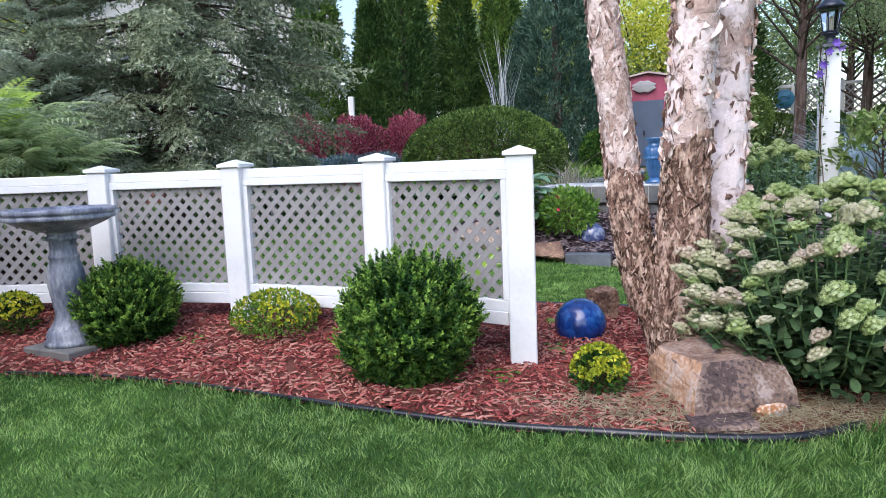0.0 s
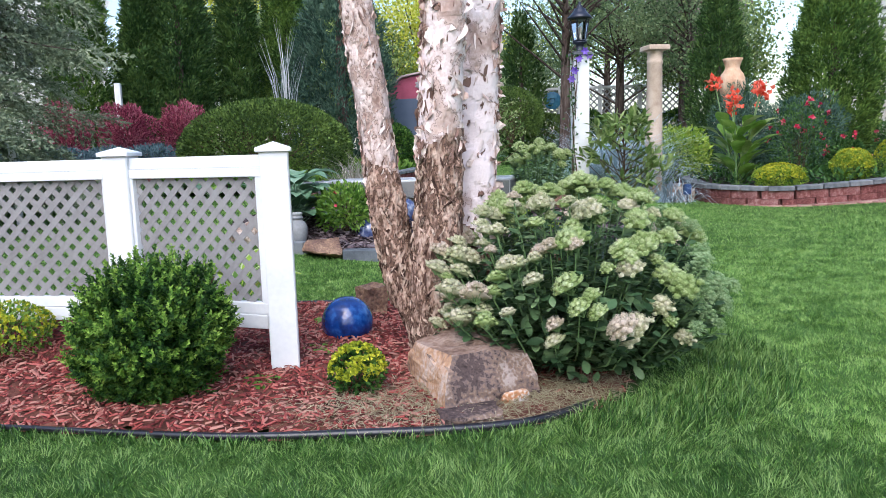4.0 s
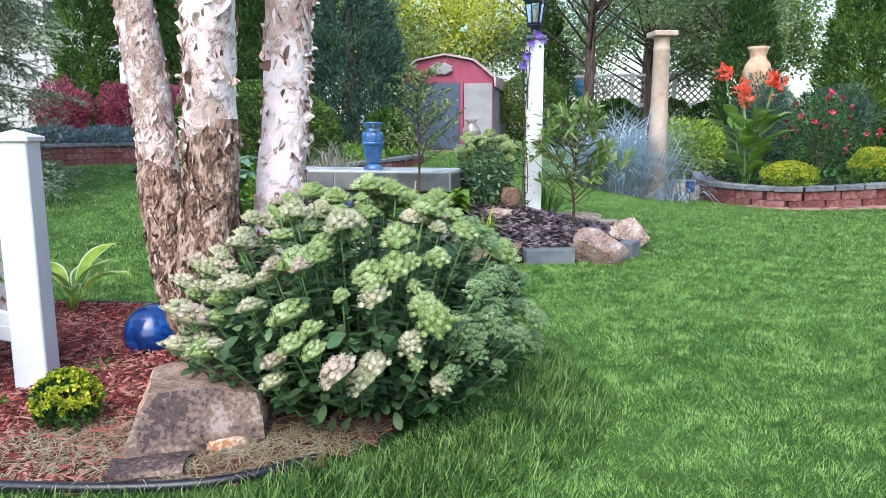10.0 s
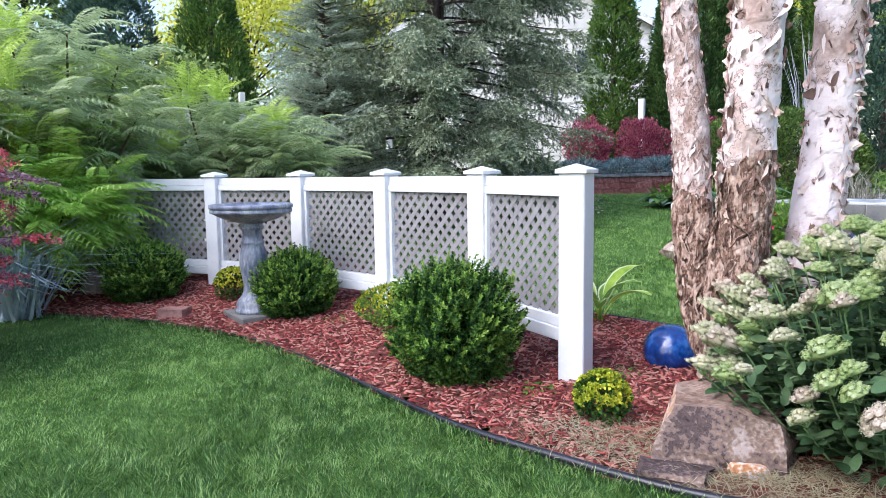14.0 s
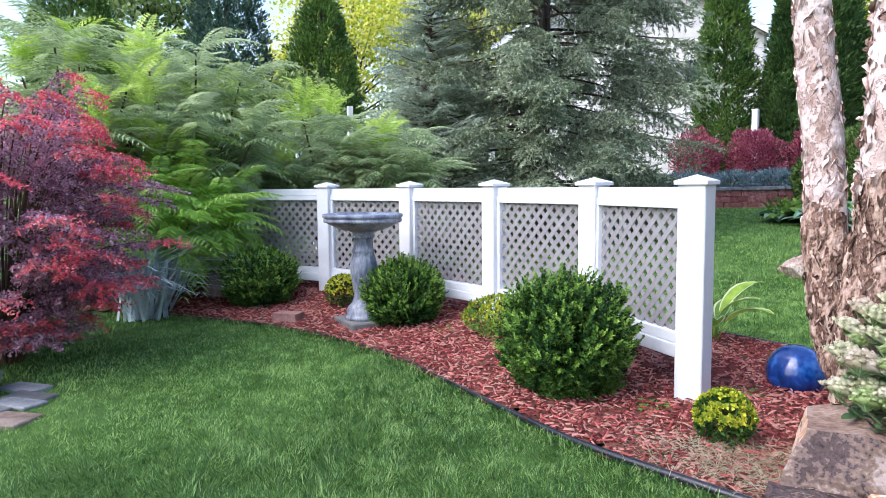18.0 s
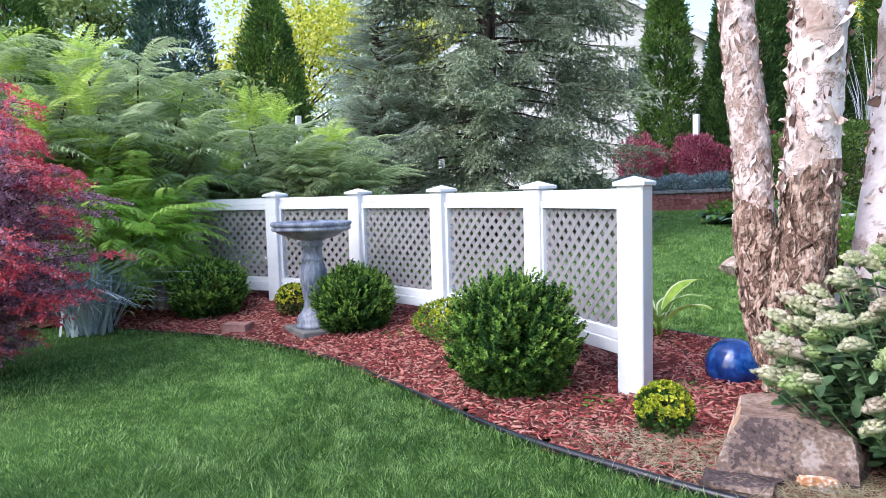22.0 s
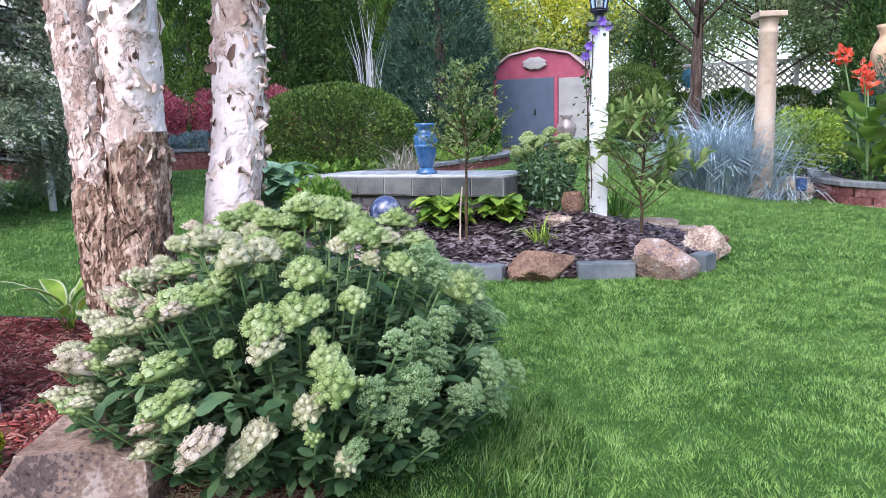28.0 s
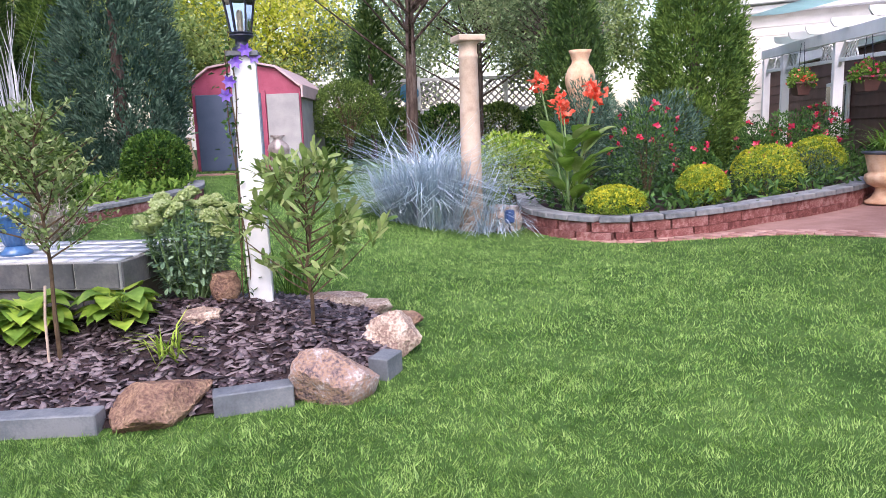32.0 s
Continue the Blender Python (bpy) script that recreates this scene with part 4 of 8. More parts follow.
for which, (pts, radii) in TRUNKS.items():
    line = smooth_line([(*p, r) for p, r in zip(pts, radii)], 420)
    split = {"A": 1.0, "B": 1.12, "C": 0.6}[which]
    bm = bmesh.new()
    tube(bm, [tuple(q[:3]) for q in line], list(line[:, 3]), 56)
    own_of = {}
    for k, v in enumerate(bm.verts):
        q, z = line[min(k // 56, 419)], v.co.z
        out = Vector((v.co.x - q[0], v.co.y - q[1], 0))
        out = out.normalized() if out.length > 1e-6 else out
        if z > 2.9:
            continue
        high = min(1, max(0, (z - split + 0.25 * noise.noise(v.co * 5)) * 4 + 0.5))
        a, ea = plate(v.co + noise.noise_vector(v.co * 14) * 0.02, 26, 8)
        b, eb = plate(v.co + noise.noise_vector(v.co * 10) * 0.035 + noise.noise_vector(v.co * 35) * 0.012, 10, 7)
        low_h = 0.03 * (a - 0.4) * min(1, ea + 0.3) + 0.006 * noise.noise(v.co * 60)
        high_h = 0.011 * (b - 0.4) * min(1, eb * 2 + 0.5) + 0.002 * noise.noise(v.co * 40)
        own_of[k] = (a if high < 0.5 else b, high)
        v.co += out * (low_h * (1 - high) + high_h * high) + noise.noise_vector(v.co * 7) * 0.008
    me = bpy.data.meshes.new("trunk")
    bm.to_mesh(me)
    bm.free()
    for key in ("bark_low", "bark_mid", "bark_high"):
        me.materials.append(M[key])
    for f in me.polygons:
        own, high = own_of.get(f.vertices[0], (0.5, 1.0))
        f.material_index = (1 if which == "A" else 2) if high >= 0.5 else 0
    trunk = part("trunk", me, None, birch)
    rng = rng_of({"A": 31, "B": 32, "C": 33}[which])
    geo, rough = [], []
    for k in range({"A": 1500, "B": 1250, "C": 800}[which]):
        zz = rng.uniform(0.05, 2.5) if rng.random() < 0.7 else rng.uniform(0.05, split)
        i = np.argmin(np.abs(line[:, 2] - zz))
        low = zz < split - 0.08
        a = rng.uniform(0, 2 * math.pi) if rng.random() < 0.55 else rng.normal({"A": 2.8, "B": 3.3, "C": -0.25}[which], 0.4)
        c, r = line[i, :3], line[i, 3]
        o = np.array([math.cos(a), math.sin(a), 0])
        tgt = np.array([-math.sin(a), math.cos(a), 0])
        if low or which == "A":
            w, h = rng.uniform(0.01, 0.026), rng.uniform(0.02, 0.075)
        else:
            w, h = rng.uniform(0.012, 0.05) * rng.choice([0.6, 0.9, 1.1 if which == "B" else 1.5]), rng.uniform(0.02, 0.06) * rng.choice([0.6, 1.0, 1.8])
        turn, side, slant = rng.uniform(0.6, 2.6), rng.choice([-1, 1]), rng.normal(0, 0.5)
        rad = w / turn
        cols, rows = 5, 6
        reach = np.clip(rng.uniform(0.6, 1.0, cols) * np.array([0.5, 0.95, 1, 0.9, 0.4]), 0.15, 1)
        v = []
        for col in range(cols):
            for row in range(rows):
                th = turn * reach[col] * row / (rows - 1)
                along, out_by = rad * math.sin(th), rad * (1 - math.cos(th)) + 0.001
                hh = h * (col / (cols - 1) - 0.5) * (1 - 0.25 * row / rows)
                v.append(c + o * (r + 0.001 + out_by) + tgt * side * (along + slant * hh) + np.array([0, 0, hh + 0.004 * rng.normal()]))
        t = []
        for col in range(cols - 1):
            for row in range(rows - 1):
                p = col * rows + row
                t += [(p, p + 1, p + rows + 1), (p, p + rows + 1, p + rows)]
        (rough if low else geo).append((np.array(v), np.array(t)))
    tagged(part("peeling_bark", join(*geo), M["curl"], trunk, "curling pink-brown bark flakes"), kind="stuff")
    tagged(part("rough_bark", join(*rough), M["curl_dark"], trunk, "dark brown shaggy bark scales"), kind="stuff")

# ---- stonecrop ----
sedum = thing("stonecrop_plant", 1.89, 3.36, 0.02, "large stonecrop with green and cream flat flower heads", "plant")
rng = rng_of(41)


def sedum_plant(parent, rx, ry, top, count, seed, tones, stem_r, head, leaf_l, low=0.15, leaf_mat="sedum", skirt_share=3.0):
    """Stems that fan out from one root, each with fleshy leaves and a domed flower head."""
    rng = rng_of(seed)
    bm, P, D, L, heads = bmesh.new(), [], [], [], []
    for k in range(count):
        rise = 1 - (k + 0.5) / count * 1.04
        a = k * 2.39996 + rng.normal(0, 0.3)
        s = math.sqrt(max(0.0, 1 - max(rise, 0.0) ** 2)) if rise > 0 else 1.0
        grow = rng.uniform(0.86, 1.05)
        x, y = rx * s * math.cos(a) * grow, ry * s * math.sin(a) * grow
        z = top * (low + (1 - low) * rise) * rng.uniform(0.92, 1.07)
        b = np.array([0.22 * rx * s * math.cos(a), 0.22 * ry * s * math.sin(a), -0.02])
        e = np.array([x, y, z - 0.03])
        m = b * 0.4 + e * 0.6 + np.array([x * 0.06, y * 0.06, -0.05 * s])
        tube(bm, [tuple(b), tuple(m), tuple(e)], [stem_r, stem_r * 0.9, stem_r * 0.7], 6)
        heads.append((x, y, z, s, a))
        for j in range(28):
            f = 0.24 + 0.7 * j / 28
            p = (1 - f) ** 2 * b + 2 * f * (1 - f) * m + f * f * e
            ang = j * 2.4 + k
            P.append(p)
            D.append(np.array([math.cos(ang) + 0.5 * x / rx, math.sin(ang) + 0.5 * y / ry, rng.uniform(-0.1, 0.75)]))
            L.append(leaf_l * rng.uniform(0.75, 1.25) * (1 - 0.3 * f))
    part("stem", bm, M["stem"], parent)
    skirt = int(count * skirt_share)
    ang = rng.uniform(0, 6.283, skirt)
    f = rng.uniform(0.6, 0.94, skirt)
    zz = top * 0.5 * rng.random(skirt) ** 0.8 + 0.03
    wide = 0.66 + 0.3 * np.clip(zz / (top * 0.5), 0, 1)
    P = np.concatenate([np.array(P), np.stack([rx * f * wide * np.cos(ang), ry * f * wide * np.sin(ang), zz], 1)])
    D = np.concatenate([np.array(D), np.stack([np.cos(ang), np.sin(ang), rng.uniform(-0.7, 0.7, skirt)], 1) + rng.normal(0, 0.5, (skirt, 3))])
    L = np.concatenate([np.array(L), leaf_l * rng.uniform(0.6, 1.05, skirt)])
    part("foliage", oval_leaves(P, D, np.array([0, 0, 1.0]) + rng.normal(0, 0.3, P.shape), L, L * 0.5), M[leaf_mat], parent, smooth=True)
    made = {}
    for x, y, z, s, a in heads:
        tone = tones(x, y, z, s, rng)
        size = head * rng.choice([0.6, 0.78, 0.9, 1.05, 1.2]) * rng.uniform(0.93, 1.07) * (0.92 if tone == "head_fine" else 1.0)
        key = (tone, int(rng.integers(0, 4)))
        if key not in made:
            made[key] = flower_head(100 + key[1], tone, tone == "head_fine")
        hd = part("flower_head", made[key], None, parent)
        lean = 0.62 * s ** 2
        hd.matrix_basis = Matrix.Translation((x, y, z)) @ Euler((-lean * math.sin(a), lean * math.cos(a), a)).to_matrix().to_4x4() @ Matrix.Diagonal((size, size * rng.uniform(0.75, 1.0), size * rng.uniform(0.75, 1.0), 1))


def flower_head(seed, tone, fine=False):
    """A domed head, one wide, of close-set knobs that are covered with tiny florets, on branching stalks."""
    rng = rng_of(seed)
    base, bits, spokes = [], [], []
    knobs = 27
    reach = 0.37 * (1 + 0.12 * np.sin(3 * np.linspace(0, 6.283, 64) + seed) + 0.1 * np.sin(5 * np.linspace(0, 6.283, 64) + 2.3 * seed))
    foot = np.array([0, 0, -0.26])
    for i in range(knobs):
        s0, a0 = math.sqrt((i + 0.4) / knobs), i * 2.39996 + rng.normal(0, 0.1)
        r0 = s0 * reach[int(a0 / 6.2832 * 64) % 64]
        ctr = np.array([r0 * math.cos(a0), r0 * math.sin(a0), 0.3 * (1 - s0 ** 2.4) - 0.05 * s0 + rng.normal(0, 0.02)])
        rad = rng.uniform(0.085, 0.112) * (0.75 if fine else 1.0)
        axis = unit(np.array([math.cos(a0) * s0 * 0.7, math.sin(a0) * s0 * 0.7, 1.0]))
        if not fine:
            rows = [(0, 0, rad * 0.55)]
            for j, el in enumerate((0.85, 0.2, -0.6)):
                for k in range(6):
                    q = 2 * math.pi * k / 6 + 0.4 * j
                    w = rad * 0.8
                    rows.append((w * math.cos(el) * math.cos(q), w * math.cos(el) * math.sin(q), w * math.sin(el) * 0.75))
            tri = [(0, 1 + k, 1 + (k + 1) % 6) for k in range(6)]
            for j in range(2):
                for k in range(6):
                    p, q = 1 + 6 * j + k, 1 + 6 * j + (k + 1) % 6
                    tri += [(p, p + 6, q + 6), (p, q + 6, q)]
            base.append((np.array(rows) + ctr, np.array(tri)))
        n = 22 if fine else 24
        for k in range(n):
            zz = 1 - 1.25 * (k + 0.5) / n
            q = k * 2.39996 + rng.normal(0, 0.25)
            d = unit(np.array([math.sqrt(1 - zz * zz) * math.cos(q), math.sqrt(1 - zz * zz) * math.sin(q), zz]) + 0.35 * axis + rng.normal(0, 0.1, 3))
            r = rng.uniform(0.013, 0.019) * (1.15 if fine else 1.0)
            o = ctr + d * rad * (1, 1, 0.8) * rng.uniform(0.84, 1.14)
            side = unit(np.cross(d, rng.normal(0, 1, 3)))
            up = np.cross(side, d)
            r *= 1.2
            v = np.array([o + side * r, o - side * r * 0.5 + up * r * 0.87, o - side * r * 0.5 - up * r * 0.87, o + d * r])
            bits.append((v, np.array([(0, 1, 3), (1, 2, 3), (2, 0, 3)])))
        joint = foot + (ctr - foot) * 0.45 * (1, 1, 1.1)
        for p, q, w in ((foot, joint, 0.012), (joint, ctr, 0.009)):
            d = unit(q - p)
            e1 = unit(np.cross(d, (0.3, 0.9, 0.1)))
            e2 = np.cross(d, e1)
            ring = [e1 * w, (-0.5 * e1 + 0.87 * e2) * w, (-0.5 * e1 - 0.87 * e2) * w]
            spokes.append((np.array([p + c for c in ring] + [q + c for c in ring]), np.array([(0, 1, 4), (0, 4, 3), (1, 2, 5), (1, 5, 4), (2, 0, 3), (2, 3, 5)])))
    if not fine:
        q = np.linspace(0, 2 * math.pi, 14, endpoint=False)
        rings = [np.stack([0.31 * f * np.cos(q), 0.31 * f * np.sin(q), np.full(14, 0.28 * (1 - f ** 2.4) - 0.03 * f - 0.03)], 1) for f in (0.25, 0.55, 0.8, 1.0)]
        mound_v = np.concatenate([np.array([[0, 0, 0.25]]), *rings, np.array([[0, 0, -0.1]])])
        tri = [(0, 1 + k, 1 + (k + 1) % 14) for k in range(14)] + [(57, 43 + (k + 1) % 14, 43 + k) for k in range(14)]
        for j in range(3):
            for k in range(14):
                a, b = 1 + 14 * j + k, 1 + 14 * j + (k + 1) % 14
                tri += [(a, a + 14, b + 14), (a, b + 14, b)]
        base.append((mound_v, np.array(tri)))
    under = join(*spokes)
    low, high = (join(*base) if base else (np.zeros((0, 3)), np.zeros((0, 3), int))), join(*bits)
    me = mesh_of("flower_head", *join(low, high, under))
    me.materials.append(M[tone])
    me.materials.append(M["stem"])
    me.polygons.foreach_set("material_index", np.r_[np.zeros(len(low[1]) + len(high[1]), np.int32), np.ones(len(under[1]), np.int32)])
    return me


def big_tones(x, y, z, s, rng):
    # Cream and blush heads gather on the lit side: light put into the tones.
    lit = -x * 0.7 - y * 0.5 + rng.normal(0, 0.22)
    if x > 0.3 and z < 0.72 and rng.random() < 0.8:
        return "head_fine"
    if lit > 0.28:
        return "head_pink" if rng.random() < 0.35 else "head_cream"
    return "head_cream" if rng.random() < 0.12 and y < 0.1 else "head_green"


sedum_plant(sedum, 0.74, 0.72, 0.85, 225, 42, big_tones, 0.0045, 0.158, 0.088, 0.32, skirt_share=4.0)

# ---- slate bed: edging stones ----
EDGE_PIECES = [  # along the rock edge: where, length, height, kind
    (0.2, 7.42, 0.36, 0.2, "sandrock"), (0.42, 7.28, 0.3, 0.11, "bluestone"), (0.72, 7.16, 0.36, 0.17, "rustrock"), (1.13, 7.0, 0.46, 0.11, "bluestone"), (1.68, 6.82, 0.6, 0.22, "sandrock"),
    (2.38, 6.58, 0.74, 0.12, "bluestone"), (3.02, 6.52, 0.52, 0.2, "rustrock"), (3.53, 6.5, 0.46, 0.13, "bluestone"), (4.0, 6.54, 0.4, 0.27, "rock"), (4.36, 6.74, 0.22, 0.14, "bluestone"),
    (4.53, 7.1, 0.3, 0.24, "sandrock"), (4.6, 7.55, 0.34, 0.12, "rustrock"), (4.5, 7.98, 0.4, 0.12, "sandrock"), (0.0, 7.72, 0.3, 0.22, "sandrock"), (-0.12, 7.98, 0.24, 0.14, "rock"),
]
LOOKS = {"sandrock": "tan sandstone rock edging the slate bed", "rustrock": "rusty brown stone edging the slate bed", "rock": "rounded grey-pink boulder edging the slate bed"}
for k, (x, y, ln, h, kind) in enumerate(EDGE_PIECES):
    edge = smooth_line(ROCK_EDGE, 200)
    i = int(np.argmin(np.hypot(edge[:, 0] - x, edge[:, 1] - y)))
    d = edge[min(i + 5, 199)] - edge[max(i - 5, 0)]
    turn = math.degrees(math.atan2(d[1], d[0]))
    z = float(height(x, y))
    if kind == "bluestone":
        ob = part("edging_block", a_box(ln * 0.97, 0.14, h + 0.05, 0.008, h / 2 - 0.025), M["bluestone"], None, "", pose(x, y, z, 0, 0, turn))
        tagged(ob, "blue-grey paving block edging the slate bed", "edging block", "edging blocks of the slate bed")
    else:
        hewn_rock("edging_rock", x, y, z, ln * 1.08, 0.34, h * 1.05, 20 + k, kind if kind != "rock" else "edge_rock", LOOKS[kind], turn, "rocks edging the slate bed")
stone("flat_rock", 3.25, 7.45, hz(3.25, 7.45) - 0.01, 0.26, 0.2, 0.07, 51, "sandrock", "flat tan rock lying on slate mulch", 10, 0.14, 3, 0.5)
stone("low_rock", 4.25, 8.05, hz(4.25, 8.05) - 0.01, 0.5, 0.22, 0.1, 52, "sandrock", "long flat sandstone at the back of the bed", -30, 0.14, 3, 0.5)

for x, y, r, mat, label in ((1.22, 7.5, 0.14, "dark_ball", "dark marbled garden ball half sunk in slate"), (1.62, 7.78, 0.16, "dark_ball", "blue marbled garden ball by the pond wall")):
    ob = part("garden_ball", lathe([(r * math.sin(a), -r * math.cos(a)) for a in np.linspace(0.02, 3.12, 22)], 36), M[mat], None, "", pose(x, y, hz(x, y) + r * (0.3 if x < 1.3 else 0.6)), smooth=True)
    tagged(ob, label, "garden ball", "balls in the slate bed")
jar = part("stone_jar", lathe([(0.06, 0), (0.085, 0.03), (0.1, 0.1), (0.1, 0.17), (0.08, 0.215), (0.055, 0.235), (0.052, 0.25), (0.062, 0.255), (0.062, 0.27), (0.05, 0.275), (0.052, 0.29), (0.06, 0.3), (0.055, 0.315), (0.03, 0.32)], 24),
           M["jar"], None, "", pose(0.47, 7.42, hz(0.47, 7.42)), smooth=True)
tagged(jar, "small grey stone jar with ringed neck", "jar")

# ---- pond wall ----
PA, PB = Vector((0.7, 8.45, 0)), Vector((2.76, 7.52, 0))
pd = (PB - PA)
plen = pd.length
pturn = math.degrees(math.atan2(pd.y, pd.x))
pond = thing("pond_wall", PA.x, PA.y, 0.0, "low slate-tiled pond wall with a pale mosaic ledge", "pond wall", turn=pturn)
part("core", a_box(plen - 0.06, 0.86, 0.7, 0, 0.35, plen / 2, 0.5), M["plinth"], pond)
part("ledge", a_box(plen, 0.96, 0.19, 0.004, 0.665, plen / 2, 0.48), M["grout"], pond)
for k in range(7):
    w = plen / 7
    part("tile", a_box(w - 0.014, 0.02, 0.17, 0.003, 0.667, w * (k + 0.5), -0.005), M["tile"], pond)
    part("base_tile", a_box(w - 0.014, 0.02, 0.2, 0.003, 0.44, w * (k + 0.5), 0.065), M["tile"], pond)
for k in range(3):
    part("tile", a_box(0.02, 0.3, 0.17, 0.003, 0.667, plen + 0.004, 0.17 + 0.31 * k), M["tile"], pond)
cols, rws = 12, 5
shared = mesh_of("top_tile", *(lambda bm: (np.array([v.co[:] for v in bm.verts]), np.array([[v.index for v in f.verts] for f in (bmesh.ops.triangulate(bm, faces=bm.faces[:])["faces"])])))(
    (lambda bm: (bm.verts.index_update(), bm)[1])(a_box(plen / cols - 0.012, 0.96 / rws - 0.012, 0.012))))
for i in range(cols):
    for j in range(rws):
        part("top_tile", shared, M["mosaic"], pond, m=pose((i + 0.5) * plen / cols, (j + 0.5) * 0.96 / rws, 0.765))


def urn(name, x, y, z, profile, mat, label, flute=0, depth=0.0, cat="urn", n=28, group=""):
    ob = part(name, lathe(profile, n, flute, depth), M[mat], None, "", pose(x, y, z), smooth=True)
    return tagged(ob, label, cat, group)


blue = thing("blue_urn", 2.0, 8.2, 0.77, "tall fluted blue ceramic urn on the pond wall", "urn")
part("foot", lathe([(0.14, 0.0), (0.145, 0.025), (0.1, 0.05), (0.085, 0.075)], 28), M["blue_urn"], blue, smooth=True)
part("body", lathe([(0.08, 0.07), (0.1, 0.1), (0.128, 0.2), (0.155, 0.33), (0.165, 0.41), (0.145, 0.46)], 64, 16, 0.07), M["blue_urn"], blue, smooth=True)
part("neck", lathe([(0.14, 0.455), (0.1, 0.49), (0.095, 0.515), (0.115, 0.535), (0.14, 0.56), (0.14, 0.58), (0.11, 0.58), (0.09, 0.52)], 28), M["blue_urn"], blue, smooth=True)
part("band", lathe([(0.15, 0.3), (0.16, 0.31), (0.162, 0.33), (0.156, 0.34)], 28), M["blue_urn"], blue, smooth=True)

blue.scale = (0.76, 0.76, 0.88)

# ---- lamp post ----
LX, LY = 3.67, 7.78
LZ = hz(LX, LY) - 0.03
lamp = thing("lamp_post", LX, LY, 0.0, "white square lamp post with a black lantern and climbing clematis", "street lamp", turn=-6)
part("post", a_box(0.172, 0.172, 2.1 - LZ, 0.006, (2.1 + LZ) / 2), M["vinyl"], lamp)
part("cap", a_box(0.22, 0.22, 0.035, 0.004, 2.118), M["cap_block"], lamp)
part("post_top", lathe([(0.07, 2.13), (0.07, 2.16), (0.045, 2.18), (0.045, 2.22), (0.085, 2.24), (0.085, 2.25)], 20), M["black_metal"], lamp, smooth=True)
lantern = part("lantern", lathe([(0.075, 2.25), (0.085, 2.265), (0.06, 2.275)], 6), M["black_metal"], lamp)
part("pane", lathe([(0.068, 2.27), (0.105, 2.5)], 6), M["glass"], lantern)
part("candle", lathe([(0.022, 2.27), (0.022, 2.4), (0.012, 2.42)], 12), M["plastic_white"], lantern)
for k in range(6):
    a = k * math.pi / 3
    bm = tube(bmesh.new(), [(0.07 * math.cos(a), 0.07 * math.sin(a), 2.27), (0.108 * math.cos(a), 0.108 * math.sin(a), 2.51)], 0.007, 6)
    part("bar", bm, M["black_metal"], lantern)
part("roof", lathe([(0.135, 2.495), (0.14, 2.515), (0.1, 2.55), (0.07, 2.59), (0.065, 2.61), (0.03, 2.625), (0.03, 2.64), (0.012, 2.66), (0.02, 2.675), (0.004, 2.69)], 12), M["black_metal"], lantern, smooth=True)

rng = rng_of(61)
cl = thing("clematis_vine", LX - 0.09, LY - 0.05, LZ, "thin clematis vine with violet flowers up the lamp post", "climbing plant")
bm = bmesh.new()
zs = np.linspace(0.0, 1.85, 40)
for s in range(3):
    tube(bm, [(0.02 * math.sin(5 * z + 2 * s) - 0.012 * s, 0.02 * math.cos(6 * z + s) - 0.03, z) for z in zs], 0.005, 5)
part("stem", bm, M["twig"], cl)
zz = rng.uniform(0.1, 1.85, 150)
P = np.stack([rng.normal(-0.02, 0.04, 150), rng.normal(-0.04, 0.03, 150), zz], 1)
part("foliage", leaves(P, rng.normal(0, 1, (150, 3)) + (-0.6, -0.4, 0), np.array([0, 0, 1.0]) + rng.normal(0, 0.4, (150, 3)), 0.05, 0.03), M["broad"], cl)
for fx, fy, fz in ((-0.02, -0.06, 1.62), (0.03, -0.07, 1.75), (0.16, -0.04, 1.79), (-0.05, -0.05, 1.53), (0.1, -0.07, 1.83)):
    a = np.arange(6) * math.pi / 3
    D = np.stack([np.cos(a), 0 * a - 0.3, np.sin(a)], 1)
    part("blossom", leaves(np.tile((fx, fy, fz), (6, 1)), D, np.tile((0, -1.0, 0.01), (6, 1)), 0.055, 0.035), M["violet"], cl)

# ---- planting in the slate bed ----
sd2 = thing("stonecrop_plant", 3.2, 7.85, hz(3.2, 7.85), "smaller stonecrop with pale green flower heads", "plant")
sedum_plant(sd2, 0.33, 0.3, 0.78, 46, 43, lambda x, y, z, s, r: "head_green", 0.006, 0.16, 0.07, 0.74, "sedum_pale", 6.0)


